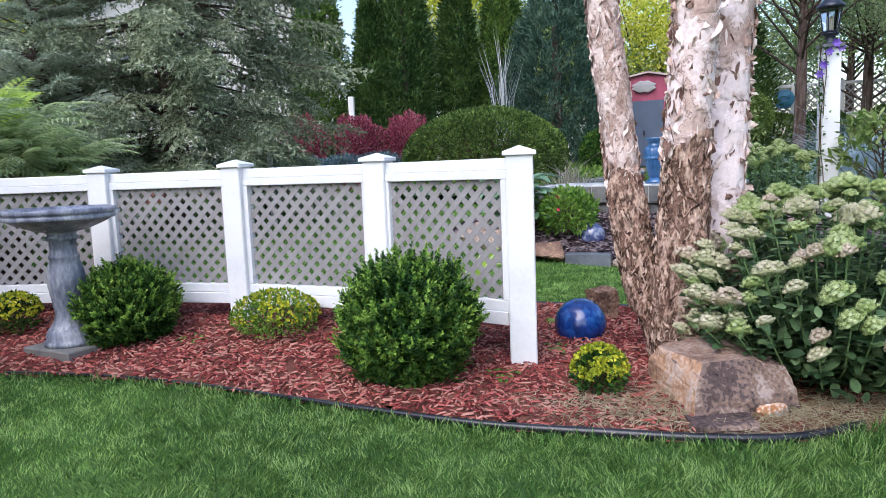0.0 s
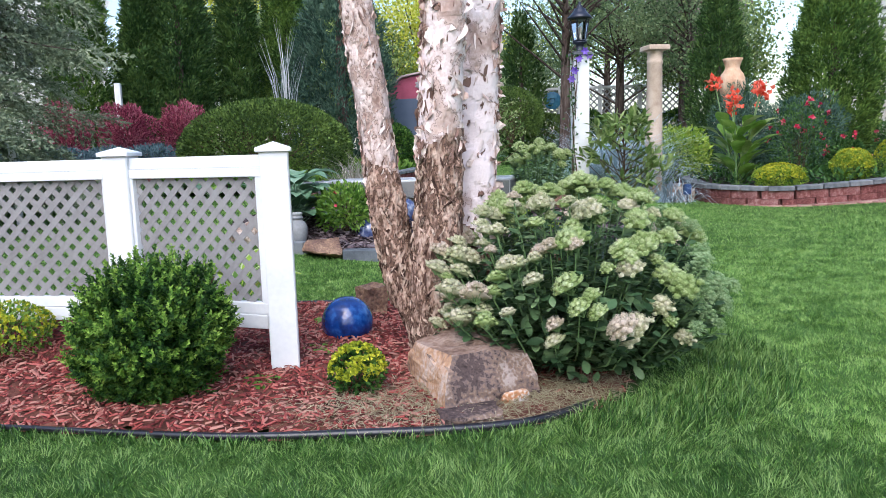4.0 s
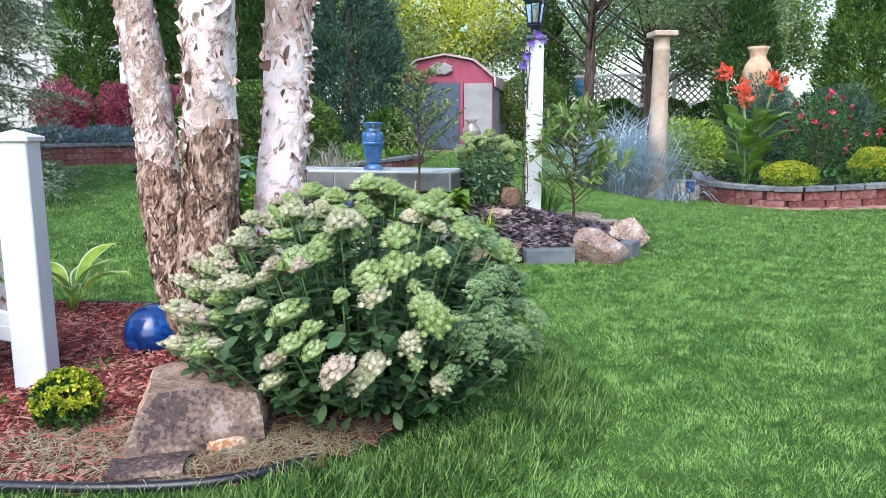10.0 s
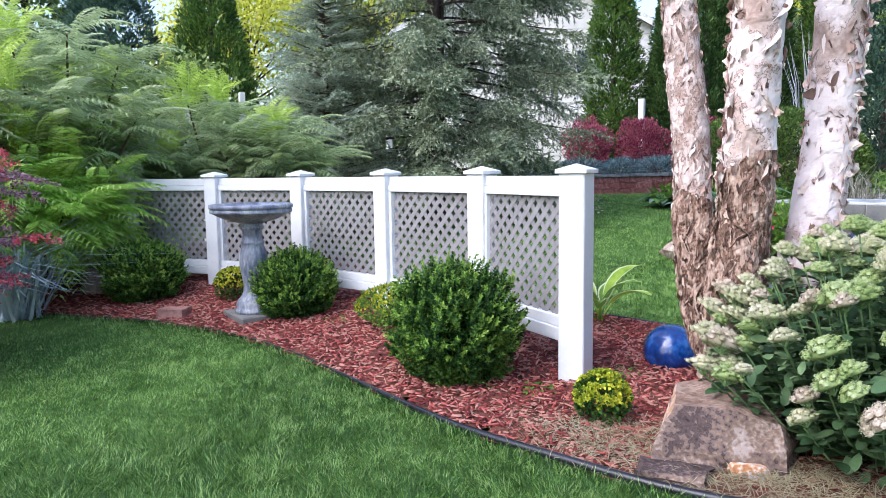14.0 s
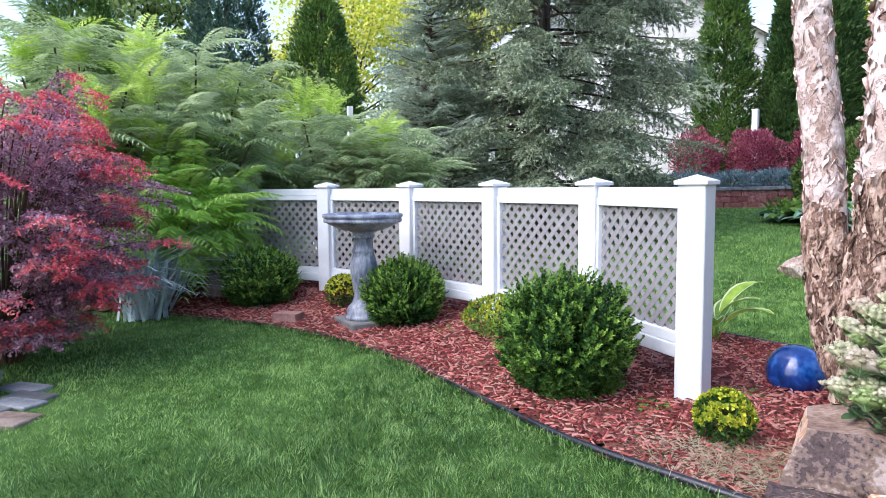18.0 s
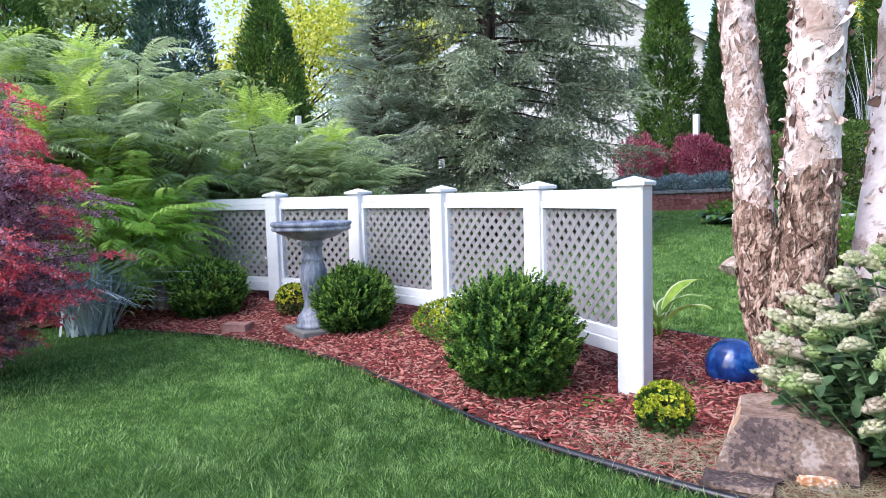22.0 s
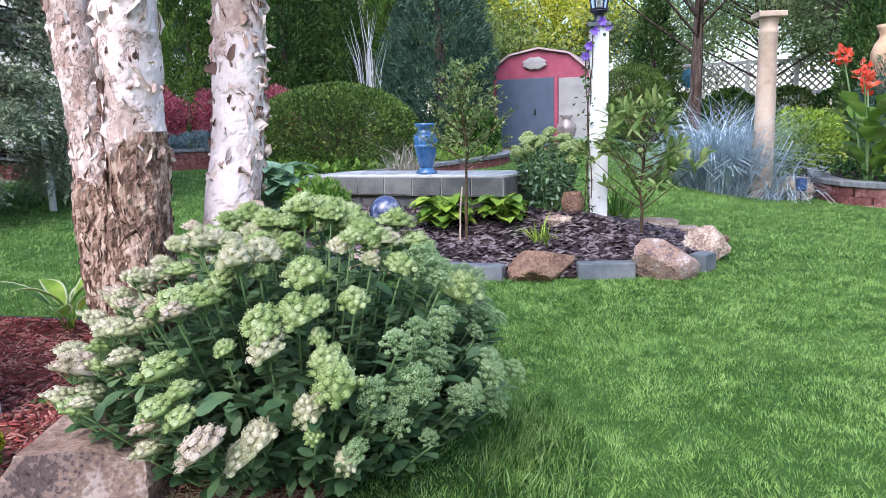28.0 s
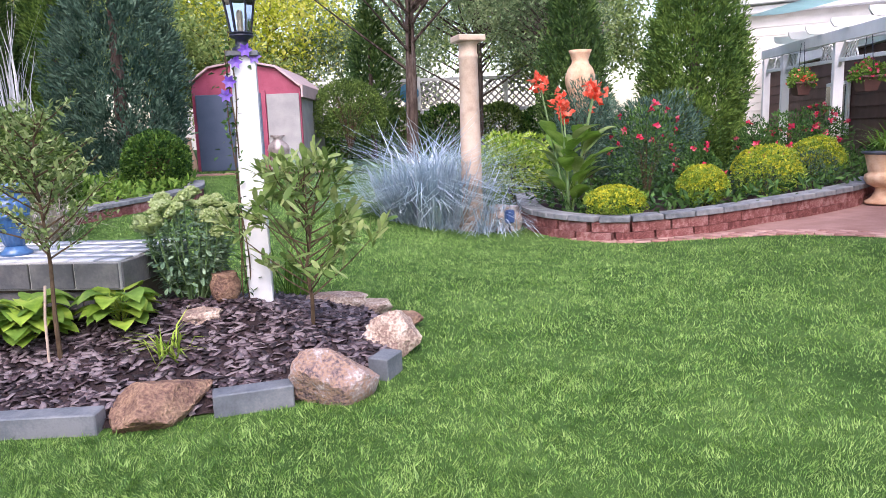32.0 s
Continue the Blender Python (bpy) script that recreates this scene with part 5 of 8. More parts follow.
def sapling(name, x, y, h, seed, mat, label, leaf_l, leaf_w, spread, branches, per, cat="shrub", trunk=0.016, clear=0.3, whorl=False):
    """A slender stem with thin side branches and scattered leaves."""
    rng = rng_of(seed)
    z0 = hz(x, y)
    tr = thing(name, x, y, z0, label, cat)
    bm = bmesh.new()
    sway = rng.normal(0, 0.02, (6, 2))
    pts = [(sway[k, 0] * k * 0.4, sway[k, 1] * k * 0.4, h * k / 5 - (0.03 if k == 0 else 0)) for k in range(6)]
    tube(bm, pts, list(np.linspace(trunk, trunk * 0.25, 6)), 7)
    P, D = [], []
    for k in range(branches):
        f = clear + (0.98 - clear) * (k + 0.5) / branches
        a = k * 2.39996
        b = np.array([np.interp(f, np.linspace(0, 1, 6), [p[i] for p in pts]) for i in range(3)])
        r = spread * (1 - 0.65 * (f - clear) / (1 - clear)) * rng.uniform(0.7, 1.25)
        e = b + np.array([r * math.cos(a), r * math.sin(a), r * (rng.uniform(0.5, 1.3) if whorl else rng.uniform(0.35, 0.9))])
        m = (b + e) / 2 + np.array([0, 0, -0.02])
        tube(bm, [tuple(b), tuple(m), tuple(e)], [trunk * 0.4, trunk * 0.3, trunk * 0.12], 5)
        for j in range(per):
            u = rng.uniform(0.78, 1.02) if whorl else rng.uniform(0.2, 1.0)
            P.append(b * (1 - u) + e * u + rng.normal(0, 0.02, 3))
            D.append((e - b) / max(r, 1e-3) * 0.6 + rng.normal(0, 0.8, 3))
    part("stem", bm, M["twig"], tr)
    n = len(P)
    part("foliage", (oval_leaves if whorl else leaves)(np.array(P), np.array(D), np.array([0, 0, 1.0]) + rng.normal(0, 0.4, (n, 3)), leaf_l * rng.uniform(0.7, 1.3, n), leaf_w * rng.uniform(0.7, 1.2, n)), M[mat], tr)
    return tr


ytree = sapling("young_tree", 2.42, 7.18, 1.5, 71, "olive", "slender young tree with small olive green leaves", 0.05, 0.024, 0.44, 36, 40, "tree", 0.016, 0.42)
stake = part("plant_stake", tube(bmesh.new(), [(0, 0, -0.05), (0.01, 0, 0.3), (0.03, 0.01, 0.5)], 0.008, 7), M["column"], None, "", pose(2.36, 7.15, hz(2.36, 7.15)))
tagged(stake, "thin tan wooden stake beside the young tree", "stake")
rhodo = sapling("rhododendron", 3.98, 7.3, 1.05, 72, "rhodo", "leggy evergreen shrub with leathery leaves", 0.115, 0.042, 0.5, 40, 15, "shrub", 0.016, 0.2, True)


def rosette(name, x, y, z, seed, mats, count, length, width, label, arch=0.5, cat="plant", curl=0.3, edge=None, lift=0.7, group="", rise=0.0):
    """Broad leaves on stalks that arch out of one crown; each leaf is a piece."""
    rng = rng_of(seed)
    pl = thing(name, x, y, z, label, cat, group)
    for k in range(count):
        a = k * 2.39996 + rng.normal(0, 0.2)
        ln = length * rng.uniform(0.75, 1.15)
        up = lift * rng.uniform(0.6, 1.2)
        rows = 8
        bm = bmesh.new()
        cols = [[], [], [], [], []]
        for j in range(rows):
            u = j / (rows - 1)
            f = 0.35 + 0.65 * u
            r, zz = ln * f * math.cos(up * (1 - arch * u)), ln * f * math.sin(up * (1.1 - arch * 1.2 * u))
            w = width * 0.5 * (math.sin(math.pi * min(1, u * 0.93 + 0.07)) ** 0.75) * (1 - 0.25 * u)
            for c, g in zip(cols, (-1, -0.78, 0, 0.78, 1)):
                c.append(bm.verts.new((r, w * g, zz + abs(w * g) * curl + 0.03 * width * g * math.sin(9 * u + k))))
        for i, (c, d) in enumerate(zip(cols, cols[1:])):
            for j in range(rows - 1):
                bm.faces.new((c[j], d[j], d[j + 1], c[j + 1])).material_index = 1 if i in (0, 3) else 0
        z1 = cols[2][0].co.copy()
        tube(bm, [(0.01, 0, -0.01), (z1.x * 0.5, 0, z1.z * 0.55), tuple(z1)], [0.006, 0.005, 0.004], 5)
        lf = part("leaf", bm, M[mats[k % len(mats)]], pl, m=pose(0, 0, rise * k / count, 0, 0, math.degrees(a)), smooth=True)
        lf.data.materials.append(M[edge or mats[k % len(mats)]])
    return pl


rosette("hosta", 0.12, 4.85, hz(0.12, 4.85), 81, ["bright", "lime"], 8, 0.5, 0.13, "variegated hosta with upright green leaves", 0.45, lift=1.3, cat="hosta", edge="cream_edge")
rosette("rhubarb_plant", 0.45, 7.85, hz(0.45, 7.85), 82, ["rhubarb", "rhubarb", "rhubarb"], 58, 0.5, 0.25, "big leafy plant with silvery green leaves", 0.6, lift=0.85, curl=0.25, rise=0.42)
tuft_shrub("leafy_shrub", 0.98, 7.62, 0.6, 0.5, 83, "bright", 1500, 0.07, 0.03, "rounded green shrub with a few red blooms", "", ("rose", 3, 0.03, "red"))
rosette("sweet_potato_vine", 2.2, 7.45, hz(2.2, 7.45), 84, ["lime", "bright"], 56, 0.3, 0.2, "lime green leafy vine on slate mulch", 0.7, lift=0.7, rise=0.2)
rosette("sweet_potato_vine", 2.75, 7.45, hz(2.75, 7.45), 85, ["lime", "bright"], 34, 0.29, 0.19, "lime green leafy vine beside the sapling", 0.7, lift=0.7, rise=0.18)


def grass_tuft(name, x, y, z, seed, mat, n, length, width, label, spread=1.0, bend=0.5, cat="grass", base=0.05, up=0.6):
    rng = rng_of(seed)
    d = sphere_dirs(rng, n, 0.1)
    d[:, 2] = d[:, 2] * 0.7 + up
    d[:, :2] *= spread
    tf = thing(name, x, y, z, label, cat)
    P = np.stack([rng.normal(0, base, n), rng.normal(0, base, n), np.zeros(n) - 0.02], 1)
    out = np.stack([d[:, 0], d[:, 1], np.zeros(n)], 1)
    U = np.array([0, 0, 1.0]) - 0.2 * out
    part("blade_tuft", blades(P, d, U, length * rng.uniform(0.6, 1.15, n), width, bend), M[mat], tf)
    return tf


grass_tuft("daylily", 3.05, 7.05, hz(3.05, 7.05), 91, "lime", 34, 0.34, 0.014, "small yellow-green daylily on slate mulch", 1.0, 0.45, "daylily")
grass_tuft("young_grass", 1.88, 7.1, hz(1.88, 7.1), 92, "bright", 16, 0.3, 0.01, "thin upright grass tuft on slate mulch", 0.3, 0.15)
grass_tuft("daylily", 3.95, 8.35, hz(3.95, 8.35), 93, "bright", 90, 0.75, 0.012, "clump of green daylily leaves behind the post", 0.8, 0.4, "daylily")
urn("small_pot", 3.42, 7.68, hz(3.42, 7.68), [(0.06, 0), (0.1, 0.06), (0.11, 0.14), (0.085, 0.2), (0.09, 0.22), (0.07, 0.22)], "rustrock", "small round clay pot beside the lamp post", cat="pot")
rosette("creeping_weed", 0.62, 3.85, hz(0.62, 3.85), 94, ["bright"], 18, 0.12, 0.04, "low green weed in red mulch", 1.0, lift=0.4)
rosette("creeping_weed", 0.72, 4.5, hz(0.72, 4.5), 95, ["bright", "lime"], 22, 0.16, 0.05, "low green weed behind the blue ball", 1.0, lift=0.4)
rosette("creeping_weed", 0.35, 3.35, hz(0.35, 3.35), 96, ["bright"], 16, 0.12, 0.045, "low green weed at the fence post", 1.0, lift=0.4)
rosette("creeping_weed", -1.55, 4.0, hz(-1.55, 4.0), 97, ["bright"], 14, 0.12, 0.05, "low green weed under the fence rail", 1.0, lift=0.4)

# ---- trees and shrubs behind ----
def conifer_column(name, x, y, r, h, seed, mat, label, n=14000, tip=0.6, group="", z=None, L=0.2, W=0.07, parts_trunk=True, cat="tree", bulge=0.35):
    """A dense tapering evergreen of upswept sprays."""
    rng = rng_of(seed)
    z0 = hz(x, y) if z is None else z
    tr = thing(name, x, y, z0, label, cat, group)
    part("trunk", tube(bmesh.new(), [(0, 0, -0.1), (0, 0, h * 0.5), (0, 0, h * 0.93)], [r * 0.14, r * 0.09, 0.02], 8), M["bark"], tr)
    m = max(80, n // 13)
    u = rng.random(m) ** 1.1
    a = rng.uniform(0, 2 * math.pi, m)
    prof = np.where(u < bulge, 0.8 + 0.2 * np.sin(u / bulge * math.pi / 2), 1 - (np.maximum(u - bulge, 0) / (1 - bulge)) ** (1 / tip))
    ph = rng.uniform(0, 6.28, 4)
    wob = 1 + 0.09 * np.sin(3 * a + ph[0] + 5 * u) + 0.07 * np.sin(7 * a + ph[1] - 17 * u) + 0.06 * np.sin(11 * a + 31 * u + ph[2])
    rad = r * prof * wob * (1 - 0.26 * rng.random(m) ** 1.6)
    C = np.stack([rad * np.cos(a), rad * np.sin(a), 0.02 * h + u * h * 0.97], 1)
    spray = unit(np.stack([np.cos(a) * 0.65, np.sin(a) * 0.65, np.full(m, 0.8)], 1) + rng.normal(0, 0.22, (m, 3)))
    k = rng.integers(0, m, n)
    off = rng.normal(0, 1, (n, 3))
    P = C[k] + off * L * 0.3 + spray[k] * (L * rng.uniform(-0.9, 0.9, n))[:, None]
    D = spray[k] + off * 0.32 + rng.normal(0, 0.2, (n, 3))
    out = np.stack([np.cos(a), np.sin(a), 0 * a], 1)[k] + rng.normal(0, 0.5, (n, 3))
    part("foliage", leaves(P, D, out, L * rng.uniform(0.6, 1.2, n), W * rng.uniform(0.7, 1.3, n)), M[mat], tr)
    return tr


def needle_spray(seed, length=0.42, pairs=4, fan=0.55):
    """A flat spray along x: a twig with paired side twigs, all set round with short needles."""
    rng = rng_of(seed)
    P, D, runs = [], [], [(np.zeros(3), np.array([1.0, 0, -0.08]), length)]
    for k in range(pairs):
        u = (k + 0.7) / (pairs + 0.6)
        for s in (-1, 1):
            runs.append((np.array([length * u, 0, -0.08 * length * u]), unit(np.array([0.75, s * rng.uniform(0.6, 0.95), rng.uniform(-0.45, 0.05)])), length * fan * (1.05 - u) * rng.uniform(0.75, 1.2) + 0.04))
    for o, d, ln in runs:
        n = max(7, int(ln * 84))
        for j in range(n):
            q = j * 2.4 + rng.normal(0, 0.3)
            e1 = unit(np.cross(d, (0, 0, 1.0)))
            e2 = np.cross(d, e1)
            P.append(o + d * ln * (j + 0.5) / n)
            D.append(d * 0.9 + (e1 * math.cos(q) + e2 * math.sin(q)) * 0.7)
    P, D = np.array(P), unit(np.array(D))
    S = unit(np.cross(D, rng.normal(0, 1, D.shape))) * 0.0072
    ln = rng.uniform(0.026, 0.042, len(P))[:, None]
    v = np.stack([P - S, P + S, P + D * ln], 1).reshape(-1, 3)
    return v, np.arange(len(v)).reshape(-1, 3)


def spruce(x, y, h, r, seed, mat, label, whorls, per, start, droop, gap=0.0, bare=0.0, trunk_r=0.17, size=1.0, rise=0.2):
    """Whorls of boughs that sink and turn up again, feathered with needled sprays."""
    rng = rng_of(seed)
    z0 = float(height(x, y))
    tr = thing("spruce_tree", x, y, z0, label, "tree")
    part("trunk", tube(bmesh.new(), [(0, 0, -0.1), (0.03, 0, h * 0.3), (0, 0.02, h * 0.7), (0, 0, h)], [trunk_r, trunk_r * 0.8, trunk_r * 0.4, 0.02], 12, 0.1, seed), M["bark"], tr)
    bm, T, D, U, sc = bmesh.new(), [], [], [], []
    for w in range(whorls):
        f = w / max(1, whorls - 1)
        zc = start + (h - start) * f ** 1.05
        for k in range(per):
            a = k * 2 * math.pi / per + w * 0.9 + rng.normal(0, 0.25)
            ln = r * (1 - 0.93 * f) * rng.uniform(0.7, 1.12) * min(1.0, 0.72 + 0.14 * zc)
            if ln < 0.1 or rng.random() < gap:
                continue
            d = np.array([math.cos(a), math.sin(a), 0])
            side = np.array([-d[1], d[0], 0])
            pts, zj = [], zc + rng.normal(0, 0.2)
            for j in range(7):
                u = j / 6
                pts.append(d * ln * u + side * 0.06 * ln * math.sin(3 * u + k) + np.array([0, 0, zj + ln * (rise * u - droop * u * u + 0.35 * droop * u**4)]))
            tube(bm, [tuple(p) for p in pts], list(np.linspace(0.014 + ln * 0.007, 0.005, 7)), 5)
            n = int(3 + ln * 11 / size) if zc < 5.2 else int(2 + ln * 3)
            for j in range(n):
                u = bare + (1 - bare) * (j + rng.random()) / n
                i = min(5, int(u * 6))
                p = pts[i] + (pts[i + 1] - pts[i]) * (u * 6 - i)
                s = -1 if j % 2 else 1
                T.append(p)
                D.append(d * (0.45 + 0.6 * u) + side * s * rng.uniform(0.2, 1.0) * (1.1 - 0.7 * u) + np.array([0, 0, rise * 0.6 - droop * rng.uniform(0.3, 2.4)]))
                U.append(np.array([0, 0, 1.0]) + rng.normal(0, 0.25, 3) + side * s * 0.3)
                sc.append(size * rng.uniform(0.7, 1.2) * (1.0 if zc < 5.5 else 1.5) * min(1.0, 0.45 + ln * 0.5))
    part("bough", bm, M["bark"], tr)
    T, D, U, sc = np.array(T), np.array(D), np.array(U), np.array(sc)
    kind = np.arange(len(T)) % 4
    F = frames(D, U, sc)
    part("foliage", join(*[stamped(needle_spray(seed + 20 + q), F[kind == q], T[kind == q]) for q in range(4)]), M[mat], tr)
    return tr


spruce(-4.45, 9.8, 12.0, 2.6, 201, "spruce", "tall old spruce with drooping grey-green boughs", 44, 8, 0.8, 0.5, 0.22, 0.42, size=1.6)
spruce(-5.25, 8.1, 4.1, 1.3, 202, "blue_spruce", "young grey-blue spruce before the old one", 24, 9, 0.2, 0.1, 0.03, 0.08, 0.06, 0.95, 0.34)

ARBS = [  # x, y, radius, height, look, label
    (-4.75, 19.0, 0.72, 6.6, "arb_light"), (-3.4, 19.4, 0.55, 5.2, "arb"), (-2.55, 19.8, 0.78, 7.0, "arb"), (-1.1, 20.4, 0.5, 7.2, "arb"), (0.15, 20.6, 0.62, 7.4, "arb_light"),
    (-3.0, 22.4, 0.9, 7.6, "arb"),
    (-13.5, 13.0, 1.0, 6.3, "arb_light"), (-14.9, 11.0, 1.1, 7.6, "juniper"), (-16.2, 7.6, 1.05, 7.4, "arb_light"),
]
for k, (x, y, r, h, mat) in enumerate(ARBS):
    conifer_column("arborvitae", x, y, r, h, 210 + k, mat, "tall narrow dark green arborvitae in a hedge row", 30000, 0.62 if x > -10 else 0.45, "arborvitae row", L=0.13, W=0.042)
conifer_column("juniper_tree", 1.55, 19.2, 1.35, 5.6, 230, "juniper", "broad dark blue-green juniper beside the shed", 42000, 0.6, L=0.13, W=0.036)
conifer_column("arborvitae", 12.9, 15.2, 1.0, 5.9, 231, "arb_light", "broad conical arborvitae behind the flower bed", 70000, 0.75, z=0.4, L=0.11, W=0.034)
conifer_column("arborvitae", 11.4, 17.6, 0.75, 5.4, 232, "arb", "narrow dark arborvitae behind the clay urn", 22000, 0.7, z=0.5, L=0.12, W=0.04)
conifer_column("arborvitae", 8.2, 25.0, 0.8, 5.0, 233, "arb", "narrow arborvitae beyond the shed", 5000, 0.7)


def clipped(name, x, y, z, rx, ry, rz, seed, mat, n, label, L=0.06, W=0.035, depth=0.03, low=-0.55):
    sh = thing(name, x, y, z, label, "shrub")
    part("stem", stems(seed, rx, rz, 24, -rz * 0.9, 0.02), M["twig"], sh)
    part("foliage", shell_shrub(seed, rx, ry, rz, n, L, W, low, depth, 60, 0.3, 0.22, 0.25), M[mat], sh)
    return sh


clipped("dome_shrub", -0.16, 14.2, 1.17, 1.62, 1.5, 0.98, 240, "dome", 26000, "wide clipped evergreen dome with a pointed crown")
clipped("ball_shrub", 2.4, 15.9, 1.18, 0.56, 0.56, 0.55, 241, "box", 9000, "small round clipped green shrub", depth=0.05)
clipped("ball_shrub", 6.9, 22.0, 2.05, 1.05, 1.0, 0.98, 242, "dome", 12000, "large rounded green shrub beside the shed")
plume = grass_tuft("silver_plumes", 0.15, 16.6, 1.46, 250, "silver_stalk", 34, 2.6, 0.024, "tall silvery plume stalks behind the dome shrub", 0.28, 0.1, "ornamental grass", 0.12, 1.4)
grass_tuft("fountain_grass", 1.35, 12.3, float(height(1.35, 12.3)), 251, "tan_grass", 260, 0.95, 0.012, "pale tan fountain grass clump", 0.9, 0.5, "ornamental grass", 0.12)

# blue oat grass and column
grass_tuft("blue_oat_grass", 6.6, 13.3, 0.0, 252, "blue_grass", 1700, 2.0, 0.02, "big clump of pale blue ornamental grass", 1.0, 0.5, "ornamental grass", 0.26, 0.8)
grass_tuft("blue_oat_grass", 7.35, 12.6, 0.0, 253, "blue_grass", 260, 0.95, 0.014, "smaller clump of pale blue grass by the wall", 1.2, 0.55, "ornamental grass", 0.15, 0.35)
grass_tuft("blue_oat_grass", -4.08, 3.06, 0.0, 254, "blue_grass", 300, 0.98, 0.022, "blue-grey grass clump before the sumac", 0.75, 0.75, "ornamental grass", 0.07, 1.05)
colm = thing("stone_column", 7.15, 12.85, 0.0, "tall tan cast-stone column with a square cap", "column")
part("base", a_box(0.46, 0.46, 0.14, 0.01, 0.07), M["column"], colm)
part("shaft", lathe([(0.2, 0.14), (0.2, 0.2), (0.165, 0.26), (0.155, 1.4), (0.14, 2.6), (0.15, 2.62), (0.15, 2.66), (0.138, 2.68), (0.14, 2.82), (0.17, 2.85)], 32), M["column"], colm, smooth=True)
part("capital", a_box(0.42, 0.42, 0.09, 0.012, 2.9), M["column"], colm)

# ---- red block wall bed ----
solar = thing("solar_light", 7.5, 12.2, 0.0, "small blue solar garden light on a stake", "garden light")
part("stake", tube(bmesh.new(), [(0, 0, -0.05), (0, 0, 0.2)], 0.012, 6), M["black_metal"], solar)
part("lamp_head", a_box(0.13, 0.11, 0.2, 0.02, 0.26), M["blue_metal"], solar)
for k, (x, y, s) in enumerate(((7.6, 12.6, 0.5), (7.75, 13.1, 0.6), (7.35, 13.2, 0.45), (7.9, 13.6, 0.5))):
    stone("field_stone", x, y, 0.0, s, s * 0.7, s * 0.55, 60 + k, "sandrock", "rough brown field stone at the wall's end", 40 * k, 0.2, 3, 0.5, "field stones by the wall")

for k, (x, y, w, h) in enumerate(((8.68, 11.2, 0.8, 0.5), (10.12, 11.2, 0.68, 0.64), (11.45, 11.45, 0.98, 0.8), (12.9, 11.95, 0.85, 0.8))):
    tuft_shrub("spirea", x, y, w, h, 260 + k, "lime", 5200, 0.036, 0.019, "rounded golden-green shrub behind the block wall", "golden shrubs behind the wall", ("gold", 520, 0.028, "yellow young leaves"), z=0.22 + 0.05 * (x - 9), depth=0.3)
for k, (x, y, w, h, c) in enumerate(((9.9, 12.3, 1.1, 1.6, 26), (10.5, 11.8, 0.7, 0.9, 12), (13.0, 12.6, 1.0, 1.3, 26), (14.0, 13.0, 1.0, 1.35, 26), (12.4, 12.7, 0.8, 1.2, 16))):
    tuft_shrub("rose_bush", x, y, w, h, 270 + k, "broad", 2200, 0.06, 0.032, "rose bush with many red blossoms", "rose bushes", ("rose", c * 2 // 3, 0.075, "red roses"), z=0.25 + 0.03 * (x - 9), depth=0.3)
tuft_shrub("feathery_shrub", 10.9, 13.8, 1.9, 1.8, 280, "juniper", 5600, 0.12, 0.02, "feathery dark green shrub behind the roses", z=0.3, depth=0.3)
tuft_shrub("lime_shrub", 8.6, 14.6, 1.3, 1.3, 281, "lime", 2600, 0.11, 0.05, "bright lime-green shrub beside the column", z=0.2, depth=0.3)
tuft_shrub("lavender_mound", 11.4, 11.55, 0.8, 0.62, 282, "juniper", 1800, 0.07, 0.012, "grey-green mound between golden shrubs", z=0.28)
tuft_shrub("lavender_mound", 12.6, 11.75, 0.8, 0.7, 283, "juniper", 1800, 0.07, 0.012, "grey-green mound between golden shrubs", z=0.35)

canna = rosette("canna_lily", 8.42, 12.05, 0.25, 290, ["rhodo", "bright", "bright"], 50, 0.64, 0.27, "tall canna lily with orange-red flowers", 0.3, "canna", lift=0.98)
crng = rng_of(291)
bm = bmesh.new()
heads = []
for k in range(5):
    a = k * 1.3
    tp = (0.42 * math.cos(a), 0.42 * math.sin(a), (1.8, 1.5, 1.9, 1.6, 1.8)[k])
    tube(bm, [(0.03 * math.cos(a), 0.03 * math.sin(a), 0), (tp[0] * 0.5, tp[1] * 0.5, 0.9), tp], [0.02, 0.016, 0.01], 6)
    heads.append(tp)
# the leaves spring from the stalks at staggered heights
for k, lf in enumerate([c for c in canna.children if c.name.startswith("leaf")]):
    tp, h = heads[k % 5], 0.05 + 0.9 * (k // 5) / 9
    turn = math.degrees(math.atan2(tp[1], tp[0])) + crng.normal(0, 75)
    lf.matrix_basis = pose(tp[0] * 0.55 * h, tp[1] * 0.55 * h, h, 0, 0, turn)
part("stalk", bm, M["stem"], canna)
for tp in heads:
    n = 34
    P = np.array(tp) + crng.normal(0, 0.055, (n, 3)) * (1, 1, 1.3)
    part("flower_spike", leaves(P, crng.normal(0, 1, (n, 3)) + (0, 0, 0.5), crng.normal(0, 1, (n, 3)), 0.11, 0.08), M["orange"], canna, "orange-red canna blossom")
vase = urn("clay_vase", 10.45, 15.5, 1.82, [(0.13, 0.0), (0.15, 0.1), (0.19, 0.26), (0.29, 0.55), (0.3, 0.7), (0.25, 0.86), (0.17, 0.97), (0.16, 1.03), (0.2, 1.15), (0.23, 1.22), (0.18, 1.22)], "terracotta",
           "tall terracotta vase rising behind the canna", cat="vase")
tagged(part("vase_stand", lathe([(0.2, 0.0), (0.2, 0.1), (0.12, 0.16), (0.11, 1.5), (0.17, 1.56), (0.17, 1.6)], 20), M["plinth"], None, "", pose(10.45, 15.5, 0.22), smooth=True), "dark stand under the terracotta vase", "stand")
tuft_shrub("feathery_shrub", 10.2, 14.6, 1.4, 2.1, 285, "juniper", 5200, 0.11, 0.02, "feathery grey-green shrub before the clay vase", z=0.25, depth=0.3)

